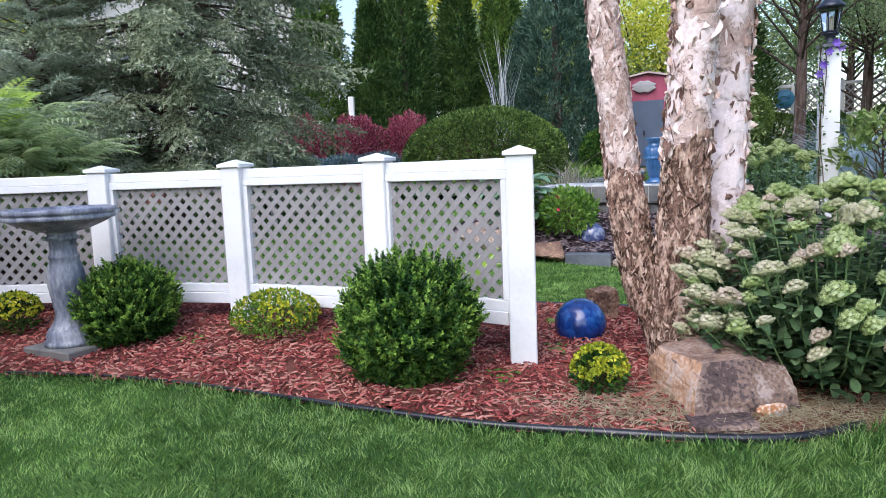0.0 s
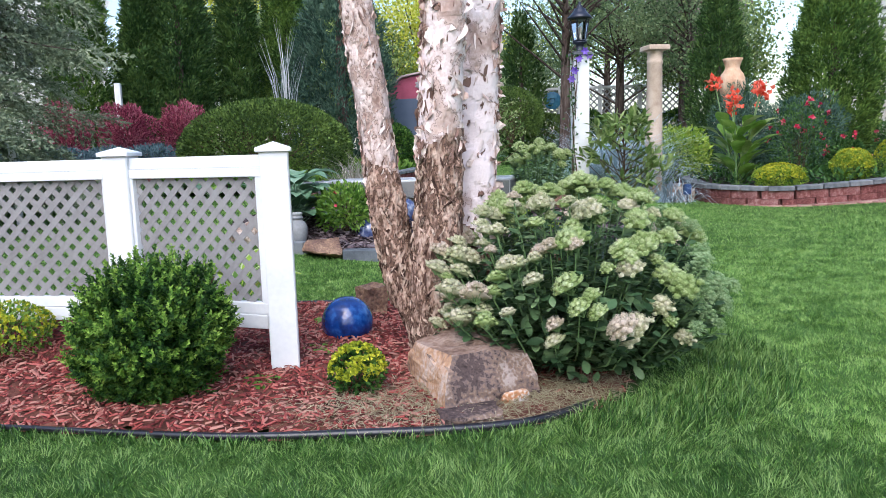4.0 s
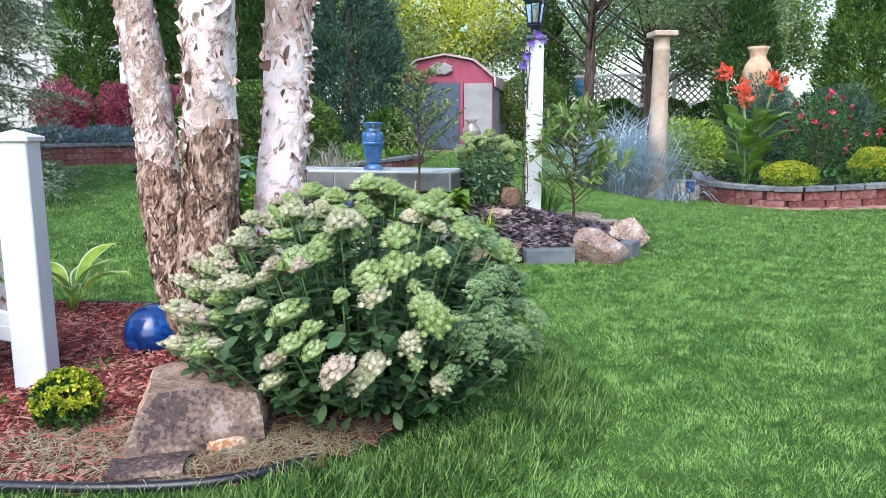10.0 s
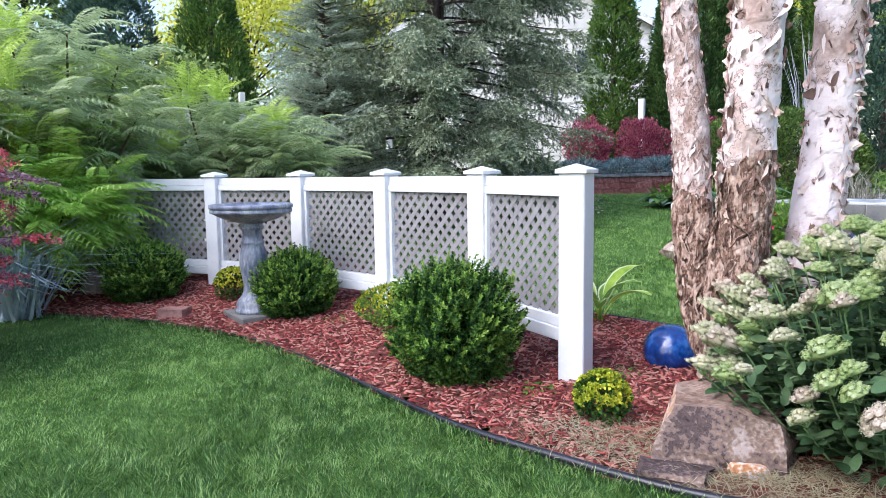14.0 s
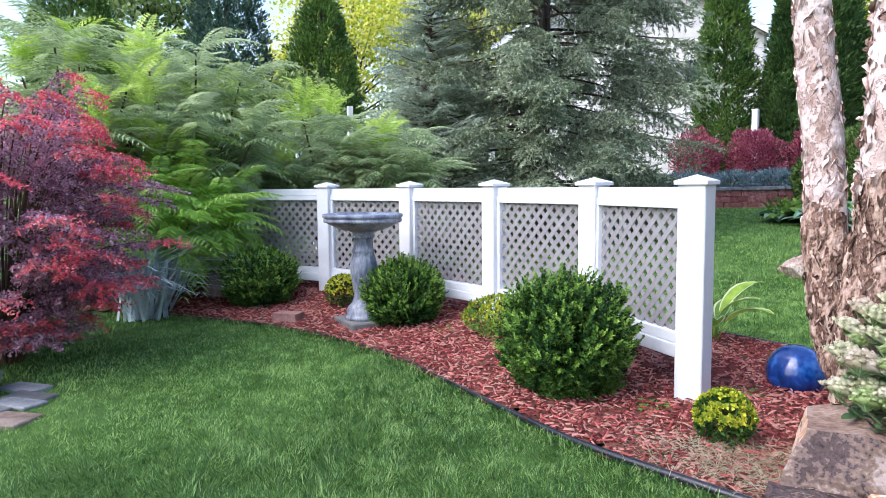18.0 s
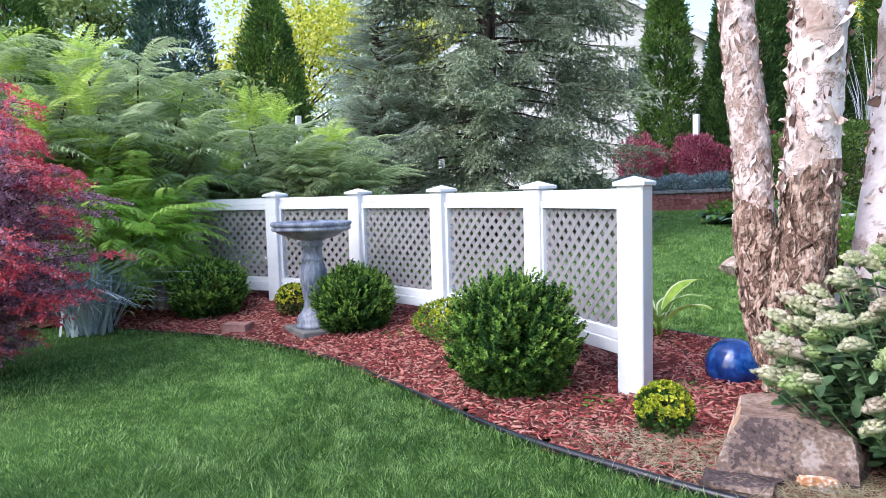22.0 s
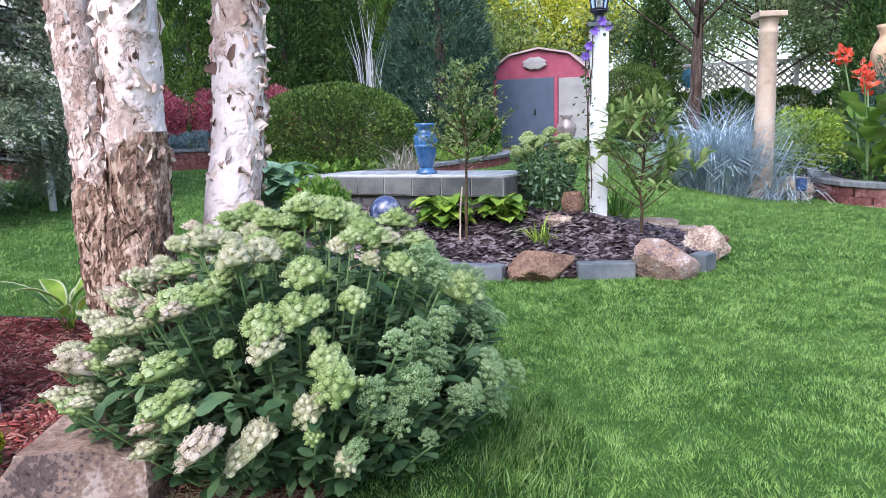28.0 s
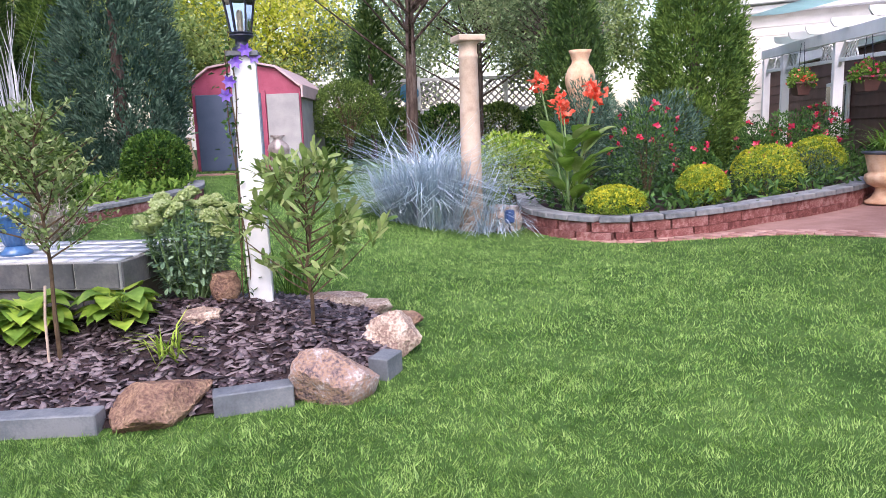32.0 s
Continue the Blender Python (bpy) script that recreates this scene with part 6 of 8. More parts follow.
# ---- patio, pots and pergola ----
patio_xy = np.asarray(PATIO)
tagged(part("patio", bed_sheet(PATIO, 0.25, 0.02), M["patio_base"], smooth=True), "reddish paved patio and walk by the lawn", "patio", kind="structure")


def pot(x, y, seed, label, plant="palm"):
    z = float(height(x, y)) + 0.03
    p = thing("urn_planter", x, y, z, label, "planter", "tall clay planters on the patio")
    part("foot", lathe([(0.3, 0.0), (0.3, 0.04), (0.2, 0.1), (0.14, 0.2), (0.13, 0.26), (0.17, 0.29)], 28), M["terracotta"], p, smooth=True)
    part("bowl", lathe([(0.16, 0.28), (0.27, 0.33), (0.33, 0.42), (0.32, 0.5), (0.26, 0.53), (0.27, 0.56), (0.3, 0.7), (0.335, 0.84), (0.35, 0.86)], 48, 12, 0.04), M["terracotta"], p, smooth=True)
    part("rim", lathe([(0.34, 0.84), (0.385, 0.86), (0.385, 0.9), (0.36, 0.91), (0.33, 0.89), (0.05, 0.86)], 32), M["dark_rim"], p, smooth=True)
    p.scale = (0.8, 0.8, 0.86)
    rng = rng_of(seed)
    n = 70
    d = sphere_dirs(rng, n, 0.15)
    pl = thing("potted_palm", x, y, z + 0.75, "spiky green palm growing in a clay planter", "plant", "palms in the planters")
    part("frond_tuft", blades(np.tile((0.0, 0, -0.02), (n, 1)) + rng.normal(0, 0.04, (n, 3)) * (1, 1, 0), d + (0, 0, 0.4), np.array([0, 0, 1.0]) - 0.2 * d, rng.uniform(0.35, 0.75, n), 0.035, 0.4), M["bright"], pl)
    part("flower_tuft", shell_shrub(seed + 1, 0.3, 0.3, 0.12, 260, 0.06, 0.03, 0.0), M["broad"], pl)


pot(12.75, 10.52, 301, "swirled terracotta urn planter beside a white post")
pot(11.55, 8.35, 302, "terracotta urn planter with a dark rim")
pot(10.33, 6.38, 303, "terracotta urn planter at the lawn's edge")
pot(8.12, 4.5, 304, "terracotta urn planter on a paved square in the lawn")

perg = thing("pergola", 0, 0, 0, "white wooden pergola with braces and scrolled beam ends", "pergola")
PP = [(11.5, 7.72, 2.75), (12.78, 10.05, 2.86), (14.5, 13.15, 3.0), (16.3, 16.4, 3.14), (17.35, 18.2, 3.22)]
for x, y, zb in PP:
    z = float(height(x, y))
    post = part("post", a_box(0.17, 0.17, zb - 0.1 - z, 0.008, (zb - 0.1 + z) / 2), M["trim"], perg, m=pose(x, y, 0, 0, 0, 60))
    part("post_foot", a_box(0.21, 0.21, 0.12, 0.01, z + 0.06), M["trim"], post)
    for s in (-1, 1):
        part("brace", a_box(0.09, 0.06, 0.6, 0.006), M["trim"], perg, m=pose(x, y, 0, 0, 0, 60) @ pose(s * 0.25, 0, zb - 0.32, 0, s * 45, 0))
for (x0, y0, z0), (x1, y1, z1) in zip([(10.2, 5.4, 2.64)] + PP, PP):
    ln, turn = math.hypot(x1 - x0, y1 - y0), math.degrees(math.atan2(y1 - y0, x1 - x0))
    base = pose((x0 + x1) / 2, (y0 + y1) / 2, (z0 + z1) / 2, 0, 0, turn) @ pose(0, 0, 0, 0, -math.degrees(math.atan2(z1 - z0, ln)), 0)
    for off in (-0.11, 0.11):
        part("beam", a_box(ln + 0.04, 0.05, 0.22, 0.006), M["trim"], perg, m=base @ pose(0, off, 0))
    part("lower_rail", a_box(ln - 0.17, 0.05, 0.07, 0.006), M["trim"], perg, m=base @ pose(0, 0, -0.42))
    for s in (-1, 1):
        fret = part("fretwork", a_box(0.03, 0.03, 0.26), M["trim"], perg, m=base @ pose(s * (ln / 2 - 0.75), 0, -0.25))
        for k in range(4):
            for way in (-45, 45):
                part("fret_slat", a_box(0.36, 0.02, 0.03), M["trim"], fret, m=pose(-s * (-0.28 + 0.14 * k), 0.008 if way > 0 else -0.008, 0, 0, way, 0))
    n = max(1, int(ln / 1.2))
    for k in range(n):
        rafter = bmesh.new()
        prof = [(-0.42, 0.02), (-0.37, -0.06), (-0.27, -0.08), (1.45, -0.08), (1.45, 0.08), (-0.42, 0.08)]
        a = [rafter.verts.new((-0.03, -q, w)) for q, w in prof]
        b = [rafter.verts.new((0.03, -q, w)) for q, w in prof]
        rafter.faces.new(a)
        rafter.faces.new(b[::-1])
        for j in range(6):
            rafter.faces.new((a[j], b[j], b[(j + 1) % 6], a[(j + 1) % 6]))
        bmesh.ops.recalc_face_normals(rafter, faces=rafter.faces[:])
        part("rafter", rafter, M["trim"], perg, m=base @ pose(-ln / 2 + ln * (k + 0.5) / n, 0, 0.19))

aw = thing("shade_awning", 0, 0, 0, "pale teal canvas awning stretched over the pergola", "awning")
bm = bmesh.new()
grid = [[bm.verts.new((15.0 - 0.6 * u + 1.9 * v, 16.2 - 5.3 * u - 0.8 * v, 3.85 + 0.1 * u + 0.3 * v - 0.1 * math.sin(math.pi * v))) for v in np.linspace(0, 1, 7)] for u in np.linspace(0, 1, 9)]
for a, b in zip(grid, grid[1:]):
    for j in range(6):
        bm.faces.new((a[j], a[j + 1], b[j + 1], b[j]))
bmesh.ops.solidify(bm, geom=bm.faces[:], thickness=0.015)
part("canvas", bm, M["awning"], aw, smooth=True)


def siding_wall(parent, x0, y0, x1, y1, z0, z1, mat, step=0.2, name="board", thick=0.03):
    """Lapped boards between two corners."""
    ln = math.hypot(x1 - x0, y1 - y0)
    turn = math.degrees(math.atan2(y1 - y0, x1 - x0))
    base = pose((x0 + x1) / 2, (y0 + y1) / 2, 0, 0, 0, turn)
    part("wall_core", a_box(ln, 0.16, z1 - z0, 0, (z0 + z1) / 2, 0, 0.1), M[mat], parent, m=base)
    for k in range(int((z1 - z0) / step)):
        part(name, a_box(ln, thick, step * 0.98, 0), M[mat], parent, m=base @ pose(0, 0.005, z0 + step * (k + 0.5), -5, 0, 0))


home = thing("brown_house", 0, 0, 0, "single-storey house with brown siding behind the pergola", "house")
siding_wall(home, 20.4, 22.0, 11.6, 4.4, 0.2, 3.0, "brown_siding", 0.26)
part("roof", a_box(20, 6.4, 0.16), M["roof"], home, m=pose(18.6, 11.6, 4.0, 0, 0, 63.4) @ pose(0, 0, 0, -16))
part("fascia", box(bmesh.new(), 16.0, 13.2, 3.15, 19.7, 0.3, 0.3, 63.4), M["trim"], home)
for f, w in ((0.36, 1.3), (0.62, 1.1)):
    x, y = 20.4 - 8.8 * f, 22.0 - 17.6 * f
    win = part("window", a_box(w, 0.08, 1.2, 0.01, 2.1), M["trim"], home, m=pose(x - 0.06, y + 0.04, -0.35, 0, 0, 63.4))
    part("window_pane", a_box(w - 0.16, 0.03, 1.04, 0, 2.1, 0, 0.045), M["window"], win)
# A beige woven box with a grille behind it, built as one case.
gbox = thing("beige_box", 13.7, 8.6, 0.3, "beige box with a dark grille", "air conditioner", turn=57)
part("case", a_box(0.95, 0.8, 0.85, 0.02, 0.43), M["plastic_white"], gbox)
for k in range(12):
    part("grille_bar", a_box(0.02, 0.02, 0.6, 0, 0.45, -0.35 + 0.063 * k, 0.41), M["dark_void"], gbox)
for k, (x, y, z, mt) in enumerate(((12.06, 8.9, 2.08, "pink"), (13.53, 11.62, 2.16, "rose"), (14.1, 13.6, 2.2, "orange"))):
    hb = thing("hanging_planter", x, y, z, "dark brown hanging planter box with trailing flowers", "planter", "hanging planters under the pergola", turn=60)
    tub = bmesh.new()
    lowr = [tub.verts.new((sx * 0.2, sy * 0.09, -0.22)) for sx, sy in ((-1, -1), (1, -1), (1, 1), (-1, 1))]
    upr = [tub.verts.new((sx * 0.29, sy * 0.14, 0.0)) for sx, sy in ((-1, -1), (1, -1), (1, 1), (-1, 1))]
    tub.faces.new(lowr[::-1])
    tub.faces.new(upr)
    for j in range(4):
        tub.faces.new((lowr[j], lowr[(j + 1) % 4], upr[(j + 1) % 4], upr[j]))
    part("tub", tub, M["brown_siding"], hb)
    part("lip", a_box(0.62, 0.32, 0.035, 0.006, 0.0), M["brown_siding"], hb)
    for s in (-1, 1):
        part("wire", tube(bmesh.new(), [(s * 0.28, 0, 0), (s * 0.1, 0, 0.75)], 0.006, 5), M["black_metal"], hb)
    part("foliage", shell_shrub(310 + k, 0.3, 0.22, 0.26, 700, 0.07, 0.036, -0.25, 0.35), M["bright"], hb)
    rng = rng_of(315 + k)
    d = sphere_dirs(rng, 46, -0.1)
    part("bloom", leaves(d * (0.31, 0.23, 0.28), rng.normal(0, 1, (46, 3)), d, 0.07, 0.055), M[mt], hb)

# vine hanging at the near corner of the pergola
vine = thing("climbing_vine", 9.35, 5.35, 0.0, "leafy vine hanging from the pergola's near corner", "climbing plant")
vrng = rng_of(320)
n = 10500
P = np.stack([vrng.normal(0.35, 0.3, n), vrng.normal(0.05, 0.36, n), 3.6 - np.abs(vrng.normal(0, 0.62, n))], 1)
part("foliage", oval_leaves(P, np.stack([vrng.normal(0, 0.6, n), vrng.normal(0, 0.6, n), -0.6 - vrng.random(n)], 1), unit(np.stack([-np.ones(n), -np.ones(n), np.ones(n)], 1) + vrng.normal(0, 0.75, (n, 3))), 0.095 * vrng.uniform(0.7, 1.25, n), 0.076 * vrng.uniform(0.75, 1.2, n), 0.5), M["vine"], vine)
part("stem", tube(bmesh.new(), [(0.25, -0.2, 0), (0.22, -0.15, 1.2), (0.2, -0.1, 2.3), (0.1, 0, 3.2)], [0.03, 0.025, 0.02, 0.02], 6), M["twig"], vine)

# ---- shed ----
SX, SY = 4.18, 20.5
sz = float(height(SX, SY))
shed = thing("garden_shed", SX, SY, sz, "red-gabled garden shed with blue-grey door and grey side", "shed", turn=-17)
gable = bmesh.new()
gp = [(-1.3, 0), (1.3, 0), (1.3, 1.8), (1.3, 1.95), (0.75, 2.4), (-0.05, 2.56), (-0.85, 2.42), (-1.3, 2.1)]
fr = [gable.verts.new((x, 0.0, z)) for x, z in gp]
bk = [gable.verts.new((x, 0.12, z)) for x, z in gp]
gable.faces.new(fr[::-1])
gable.faces.new(bk)
for j in range(len(gp)):
    gable.faces.new((fr[j], fr[(j + 1) % len(gp)], bk[(j + 1) % len(gp)], bk[j]))
part("gable_wall", gable, M["shed_red"], shed)
door = part("door", a_box(1.58, 0.06, 1.82, 0.01, 0.93, -0.42, -0.035), M["shed_door"], shed)
part("front_panel", a_box(0.78, 0.05, 1.8, 0.006, 0.91, 0.88, -0.03), M["shed_side"], shed, "grey painted front panel")
part("handle", a_box(0.05, 0.05, 0.14, 0.01, 0.95, -0.15, -0.08), M["black_metal"], door)
orn = part("ornament", lathe([(0.28, 0), (0.3, 0.02), (0.26, 0.035), (0.1, 0.05)], 20, 8, 0.2), M["shed_side"], shed, "pale scroll ornament", pose(-0.15, -0.06, 2.22, 90, 0, 0) @ Matrix.Diagonal((1.2, 0.6, 1, 1)))
part("side_wall", a_box(0.1, 3.2, 1.85, 0, 0.925, 1.25, 1.75), M["shed_side"], shed)
for k, ((xa, za), (xb, zb)) in enumerate(zip(gp[3:], gp[4:])):
    ln, a = math.hypot(xb - xa, zb - za), math.degrees(math.atan2(zb - za, xb - xa))
    part("roof_panel", a_box(ln + 0.06, 3.4, 0.05, 0.005), M["shed_roof"], shed, m=pose((xa + xb) / 2, 1.6, (za + zb) / 2 + 0.05, 0, -a, 0))
part("roof_panel", a_box(0.05, 3.4, 0.3, 0.005, 1.86, 1.36, 1.6), M["shed_roof"], shed)
part("door_frame", a_box(0.1, 0.08, 1.9, 0.008, 0.95, 0.42, -0.03), M["shed_red"], shed)
urn("amphora", 4.85, 20.3, sz - 0.02, [(0.14, 0), (0.16, 0.03), (0.12, 0.08), (0.22, 0.3), (0.28, 0.5), (0.25, 0.62), (0.13, 0.72), (0.12, 0.78), (0.2, 0.85), (0.14, 0.85)], "bronze_vase", "silvery brown amphora before the shed", cat="vase")
urn("clay_pot", 2.75, 20.9, sz, [(0.13, 0), (0.18, 0.1), (0.16, 0.3), (0.09, 0.6), (0.08, 0.8), (0.1, 0.85), (0.06, 0.85)], "terracotta", "slim terracotta bottle vase at the shed door", cat="vase")
tagged(part("shed_path", box(bmesh.new(), 4.2, 20.2, sz - 0.04, 3.4, 1.6, 0.06, -4), M["paver"]), "reddish paved apron before the shed", "path", kind="structure")
for k, (x, y) in enumerate(((5.7, 20.4), (6.5, 20.1), (5.2, 19.6))):
    rosette("hosta", x, y, float(height(x, y)), 330 + k, ["broad", "rhubarb"], 16, 0.75, 0.3, "broad-leaved hosta beside the shed path", 0.7, "hosta", lift=0.8, group="hostas by the shed")

# ---- far fence with lattice, house and background trees ----
lf = thing("lattice_screen", 10.0, 26.0, 1.0, "white fence topped with crossed lattice", "fence", turn=-16)
part("rail", a_box(9.0, 0.08, 0.14, 0.01, 1.25), M["trim"], lf)
part("top_rail", a_box(9.0, 0.08, 0.1, 0.01, 2.3), M["trim"], lf)
for k in range(7):
    part("post", a_box(0.14, 0.14, 2.5, 0.01, 1.15, -4.4 + 1.47 * k), M["trim"], lf)
for way in (1, -1):
    for k in range(38):
        part("slat", a_box(1.36, 0.02, 0.05), M["shed_side"], lf, m=pose(-4.5 + 0.24 * k, 0.02 * way, 1.78, 0, 45 * way, 0))
for k in range(6):
    hx, hy = 5.9 + 1.6 * k, 26.3 - 0.44 * k
    clipped("hedge_shrub", hx, hy, 1.35, 1.05, 0.7, 1.05, 460 + k, "box" if k % 2 else "dome", 5200, "clipped green hedge shrub below the lattice screen", 0.12, 0.07, 0.12, -0.9)
disc = part("blue_disc", lathe([(0.3, 0), (0.33, 0.03), (0.22, 0.06), (0.1, 0.09), (0.08, 0.05)], 28, 12, 0.05), M["steel_blue"], None, "", pose(9.6, 25.7, 2.85, 90, 0, -16))
tagged(disc, "round blue metal ornament on the lattice fence", "wall ornament")


lp = thing("lattice_gate", -5.5, 19.3, 0.75, "white lattice gate panel between the arborvitae", "gate", turn=12)
for sx in (-0.42, 0.42):
    part("post", a_box(0.12, 0.12, 2.6, 0.008, 1.3, sx), M["trim"], lp)
for z in (0.3, 1.5, 2.3):
    part("rail", a_box(0.74, 0.05, 0.1, 0.006, z), M["trim"], lp)
for way in (1, -1):
    for k in range(6):
        part("slat", a_box(0.95, 0.015, 0.04), M["trim"], lp, m=pose(-0.3 + 0.12 * k, 0.01 * way, 1.9, 0, 50 * way, 0))
part("panel", a_box(0.72, 0.03, 1.1, 0.004, 0.9), M["trim"], lp)
tagged(part("gate_post", a_box(0.14, 0.14, 2.2, 0.008, 1.1), M["trim"], None, "", pose(-3.75, 18.3, 0.7)), "white wooden post between the arborvitae", "post")


def house(name, x, y, z, w, d, h, turn, mat, label, windows=()):
    hs = thing(name, x, y, z, label, "house", turn=turn)
    siding_wall(hs, -w / 2, 0, w / 2, 0, -0.4, h, mat, 0.22)
    part("side_wall", a_box(0.2, d, h + 0.4, 0, h / 2 - 0.2, -w / 2, d / 2 + 0.1), M[mat], hs)
    part("side_wall", a_box(0.2, d, h + 0.4, 0, h / 2 - 0.2, w / 2, d / 2 + 0.1), M[mat], hs)
    gb = bmesh.new()
    f = [gb.verts.new(p) for p in ((-w / 2, 0, h), (w / 2, 0, h), (0, 0, h + w * 0.3))]
    b = [gb.verts.new(p) for p in ((-w / 2, d, h), (w / 2, d, h), (0, d, h + w * 0.3))]
    gb.faces.new(f)
    gb.faces.new(b[::-1])
    for j in range(3):
        gb.faces.new((f[j], b[j], b[(j + 1) % 3], f[(j + 1) % 3]))
    part("gable", gb, M[mat], hs)
    a = math.degrees(math.atan2(w * 0.3, w / 2))
    ln = math.hypot(w * 0.3, w / 2)
    for s in (-1, 1):
        part("roof_slope", a_box(ln + 0.5, d + 0.9, 0.14, 0.01), M["roof"], hs, m=pose(s * w / 4, d / 2, h + w * 0.15 + 0.12, 0, s * a, 0))
        part("bargeboard", a_box(ln + 0.5, 0.06, 0.24, 0.005), M["trim"], hs, m=pose(s * w / 4, -0.42, h + w * 0.15 + 0.06, 0, s * a, 0))
    for wx, wz, ww, wh in windows:
        win = part("window", a_box(ww, 0.1, wh, 0.01), M["trim"], hs, m=pose(wx, -0.03, wz))
        part("window_pane", a_box(ww - 0.16, 0.04, wh - 0.16, 0, 0, 0, -0.05), M["window"], win)
    return hs


house("neighbour_house", -10.5, 25.0, 1.0, 9.5, 8, 5.4, 24, "siding", "two-storey cream-sided house behind the hedge", ((-2.6, 3.9, 1.1, 1.5), (2.6, 3.9, 1.1, 1.5), (3.4, 1.4, 1.2, 1.8), (0, 3.9, 1.1, 1.5)))
house("far_house", 5.6, 44.0, 1.2, 7.5, 9, 3.4, 4, "siding", "pale single-storey house far behind the shed", ((-2, 1.8, 1.2, 1.3), (1.8, 1.8, 1.2, 1.3)))
bung = thing("bungalow", 20.2, 20.6, 0.6, "peach-sided bungalow with white eaves and grey roof", "house", turn=-44)
siding_wall(bung, -2.2, 0, 9, 0, 0, 4.15, "siding", 0.25)
for z, h, d in ((4.25, 0.2, 0.5), (4.52, 0.24, 0.72), (4.86, 0.3, 0.95)):
    part("eave_board", a_box(11.2 + d, d, h, 0.01, z, 3.4, -d / 2 + 0.1), M["trim"], bung)
part("roof", a_box(12.4, 6.2, 0.16), M["roof"], bung, m=pose(3.4, 1.9, 5.95, 17, 0, 0))
part("end_wall", a_box(0.2, 5.0, 4.6, 0, 2.3, -2.1, 2.5), M["siding"], bung)


def leafy_tree(name, x, y, h, r, seed, mat, label, n=5200, clear=0.35, L=0.19, W=0.11, trunk=0.16, clumps=60, group="", cat="tree"):
    """A tapering trunk with limbs, and clumps of leaves about their ends with gaps between."""
    rng = rng_of(seed)
    z0 = float(height(x, y))
    tr = thing(name, x, y, z0, label, cat, group)
    bm = bmesh.new()
    tube(bm, [(0, 0, -0.2), (0.05, 0, h * 0.3), (0.1, 0.08, h * 0.6), (0.05, 0.1, h * 0.92)], [trunk * 1.2, trunk, trunk * 0.6, trunk * 0.15], 10, 0.1, seed)
    C = []
    for k in range(clumps):
        d = sphere_dirs(rng, 1, -0.5)[0]
        f = rng.uniform(0.45, 1.0)
        c = np.array([d[0] * r * f, d[1] * r * f, h * clear + (h * (1 - clear)) * (0.5 + 0.5 * d[2] * f)])
        C.append(c)
        if k % 2 == 0:
            zb = min(h * 0.85, max(h * clear * 0.7, c[2] - 0.6 * np.hypot(c[0], c[1])))
            tube(bm, [(0.06, 0.05, zb), tuple(c * (0.55, 0.55, 0) + (0, 0, (zb + c[2]) / 2 + 0.1)), tuple(c)], [trunk * 0.3, trunk * 0.18, 0.012], 5)
    part("trunk", bm, M["bark"], tr)
    C = np.array(C)
    i = rng.integers(0, clumps, n)
    P = C[i] + rng.normal(0, r * 0.17, (n, 3)) * (1, 1, 0.7)
    part("crown", leaves(P, rng.normal(0, 1, (n, 3)) + (0, 0, -0.2), rng.normal(0, 1, (n, 3)) + (0, 0, 0.8), L * rng.uniform(0.6, 1.2, n), W), M[mat], tr)
    return tr


leafy_tree("shade_tree", 8.55, 21.6, 8.0, 3.4, 401, "dark_tree", "airy shade tree with a grey trunk before the lattice", 5000, 0.34, 0.16, 0.06, 0.15, 80)
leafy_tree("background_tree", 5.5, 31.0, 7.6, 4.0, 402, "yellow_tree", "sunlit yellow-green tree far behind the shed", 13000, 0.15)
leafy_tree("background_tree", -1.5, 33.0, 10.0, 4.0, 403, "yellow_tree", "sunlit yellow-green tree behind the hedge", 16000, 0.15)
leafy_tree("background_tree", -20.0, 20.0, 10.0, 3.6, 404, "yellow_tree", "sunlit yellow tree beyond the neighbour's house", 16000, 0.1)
leafy_tree("background_tree", 14.0, 31.0, 8.0, 4.2, 405, "back_tree", "tall green tree far behind the garden", 9000, 0.15)
leafy_tree("background_tree", 1.5, 29.0, 6.6, 3.0, 407, "back_tree", "green tree behind the juniper", 14000, 0.1)
leafy_tree("background_tree", 11.0, 23.0, 7.5, 2.6, 409, "dark_tree", "dark feathery tree behind the column", 8000, 0.12, 0.16, 0.05, 0.14, 70)
leafy_tree("background_tree", -20.0, 11.6, 8.5, 2.3, 415, "back_tree", "green tree behind the arborvitae", 12000, 0.1)
leafy_tree("background_tree", 27.0, 29.0, 9.0, 3.6, 410, "back_tree", "green tree behind the house roof", 12000, 0.2)
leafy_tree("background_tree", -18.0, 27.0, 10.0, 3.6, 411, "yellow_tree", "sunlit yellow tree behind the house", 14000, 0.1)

leafy_tree("background_tree", 12.0, 20.3, 6.2, 1.9, 414, "dark_tree", "dark feathery tree between the arborvitae", 11000, 0.1, 0.12, 0.05, 0.12, 70)
leafy_tree("plum_tree", 13.6, 23.6, 6.4, 1.7, 412, "plum", "airy purple-leaved plum tree beyond the arborvitae", 5000, 0.2, 0.12, 0.07, 0.1, 50)
leafy_tree("background_tree", 17.0, 27.5, 6.5, 2.6, 413, "back_tree", "green tree beside the bungalow", 12000, 0.15)

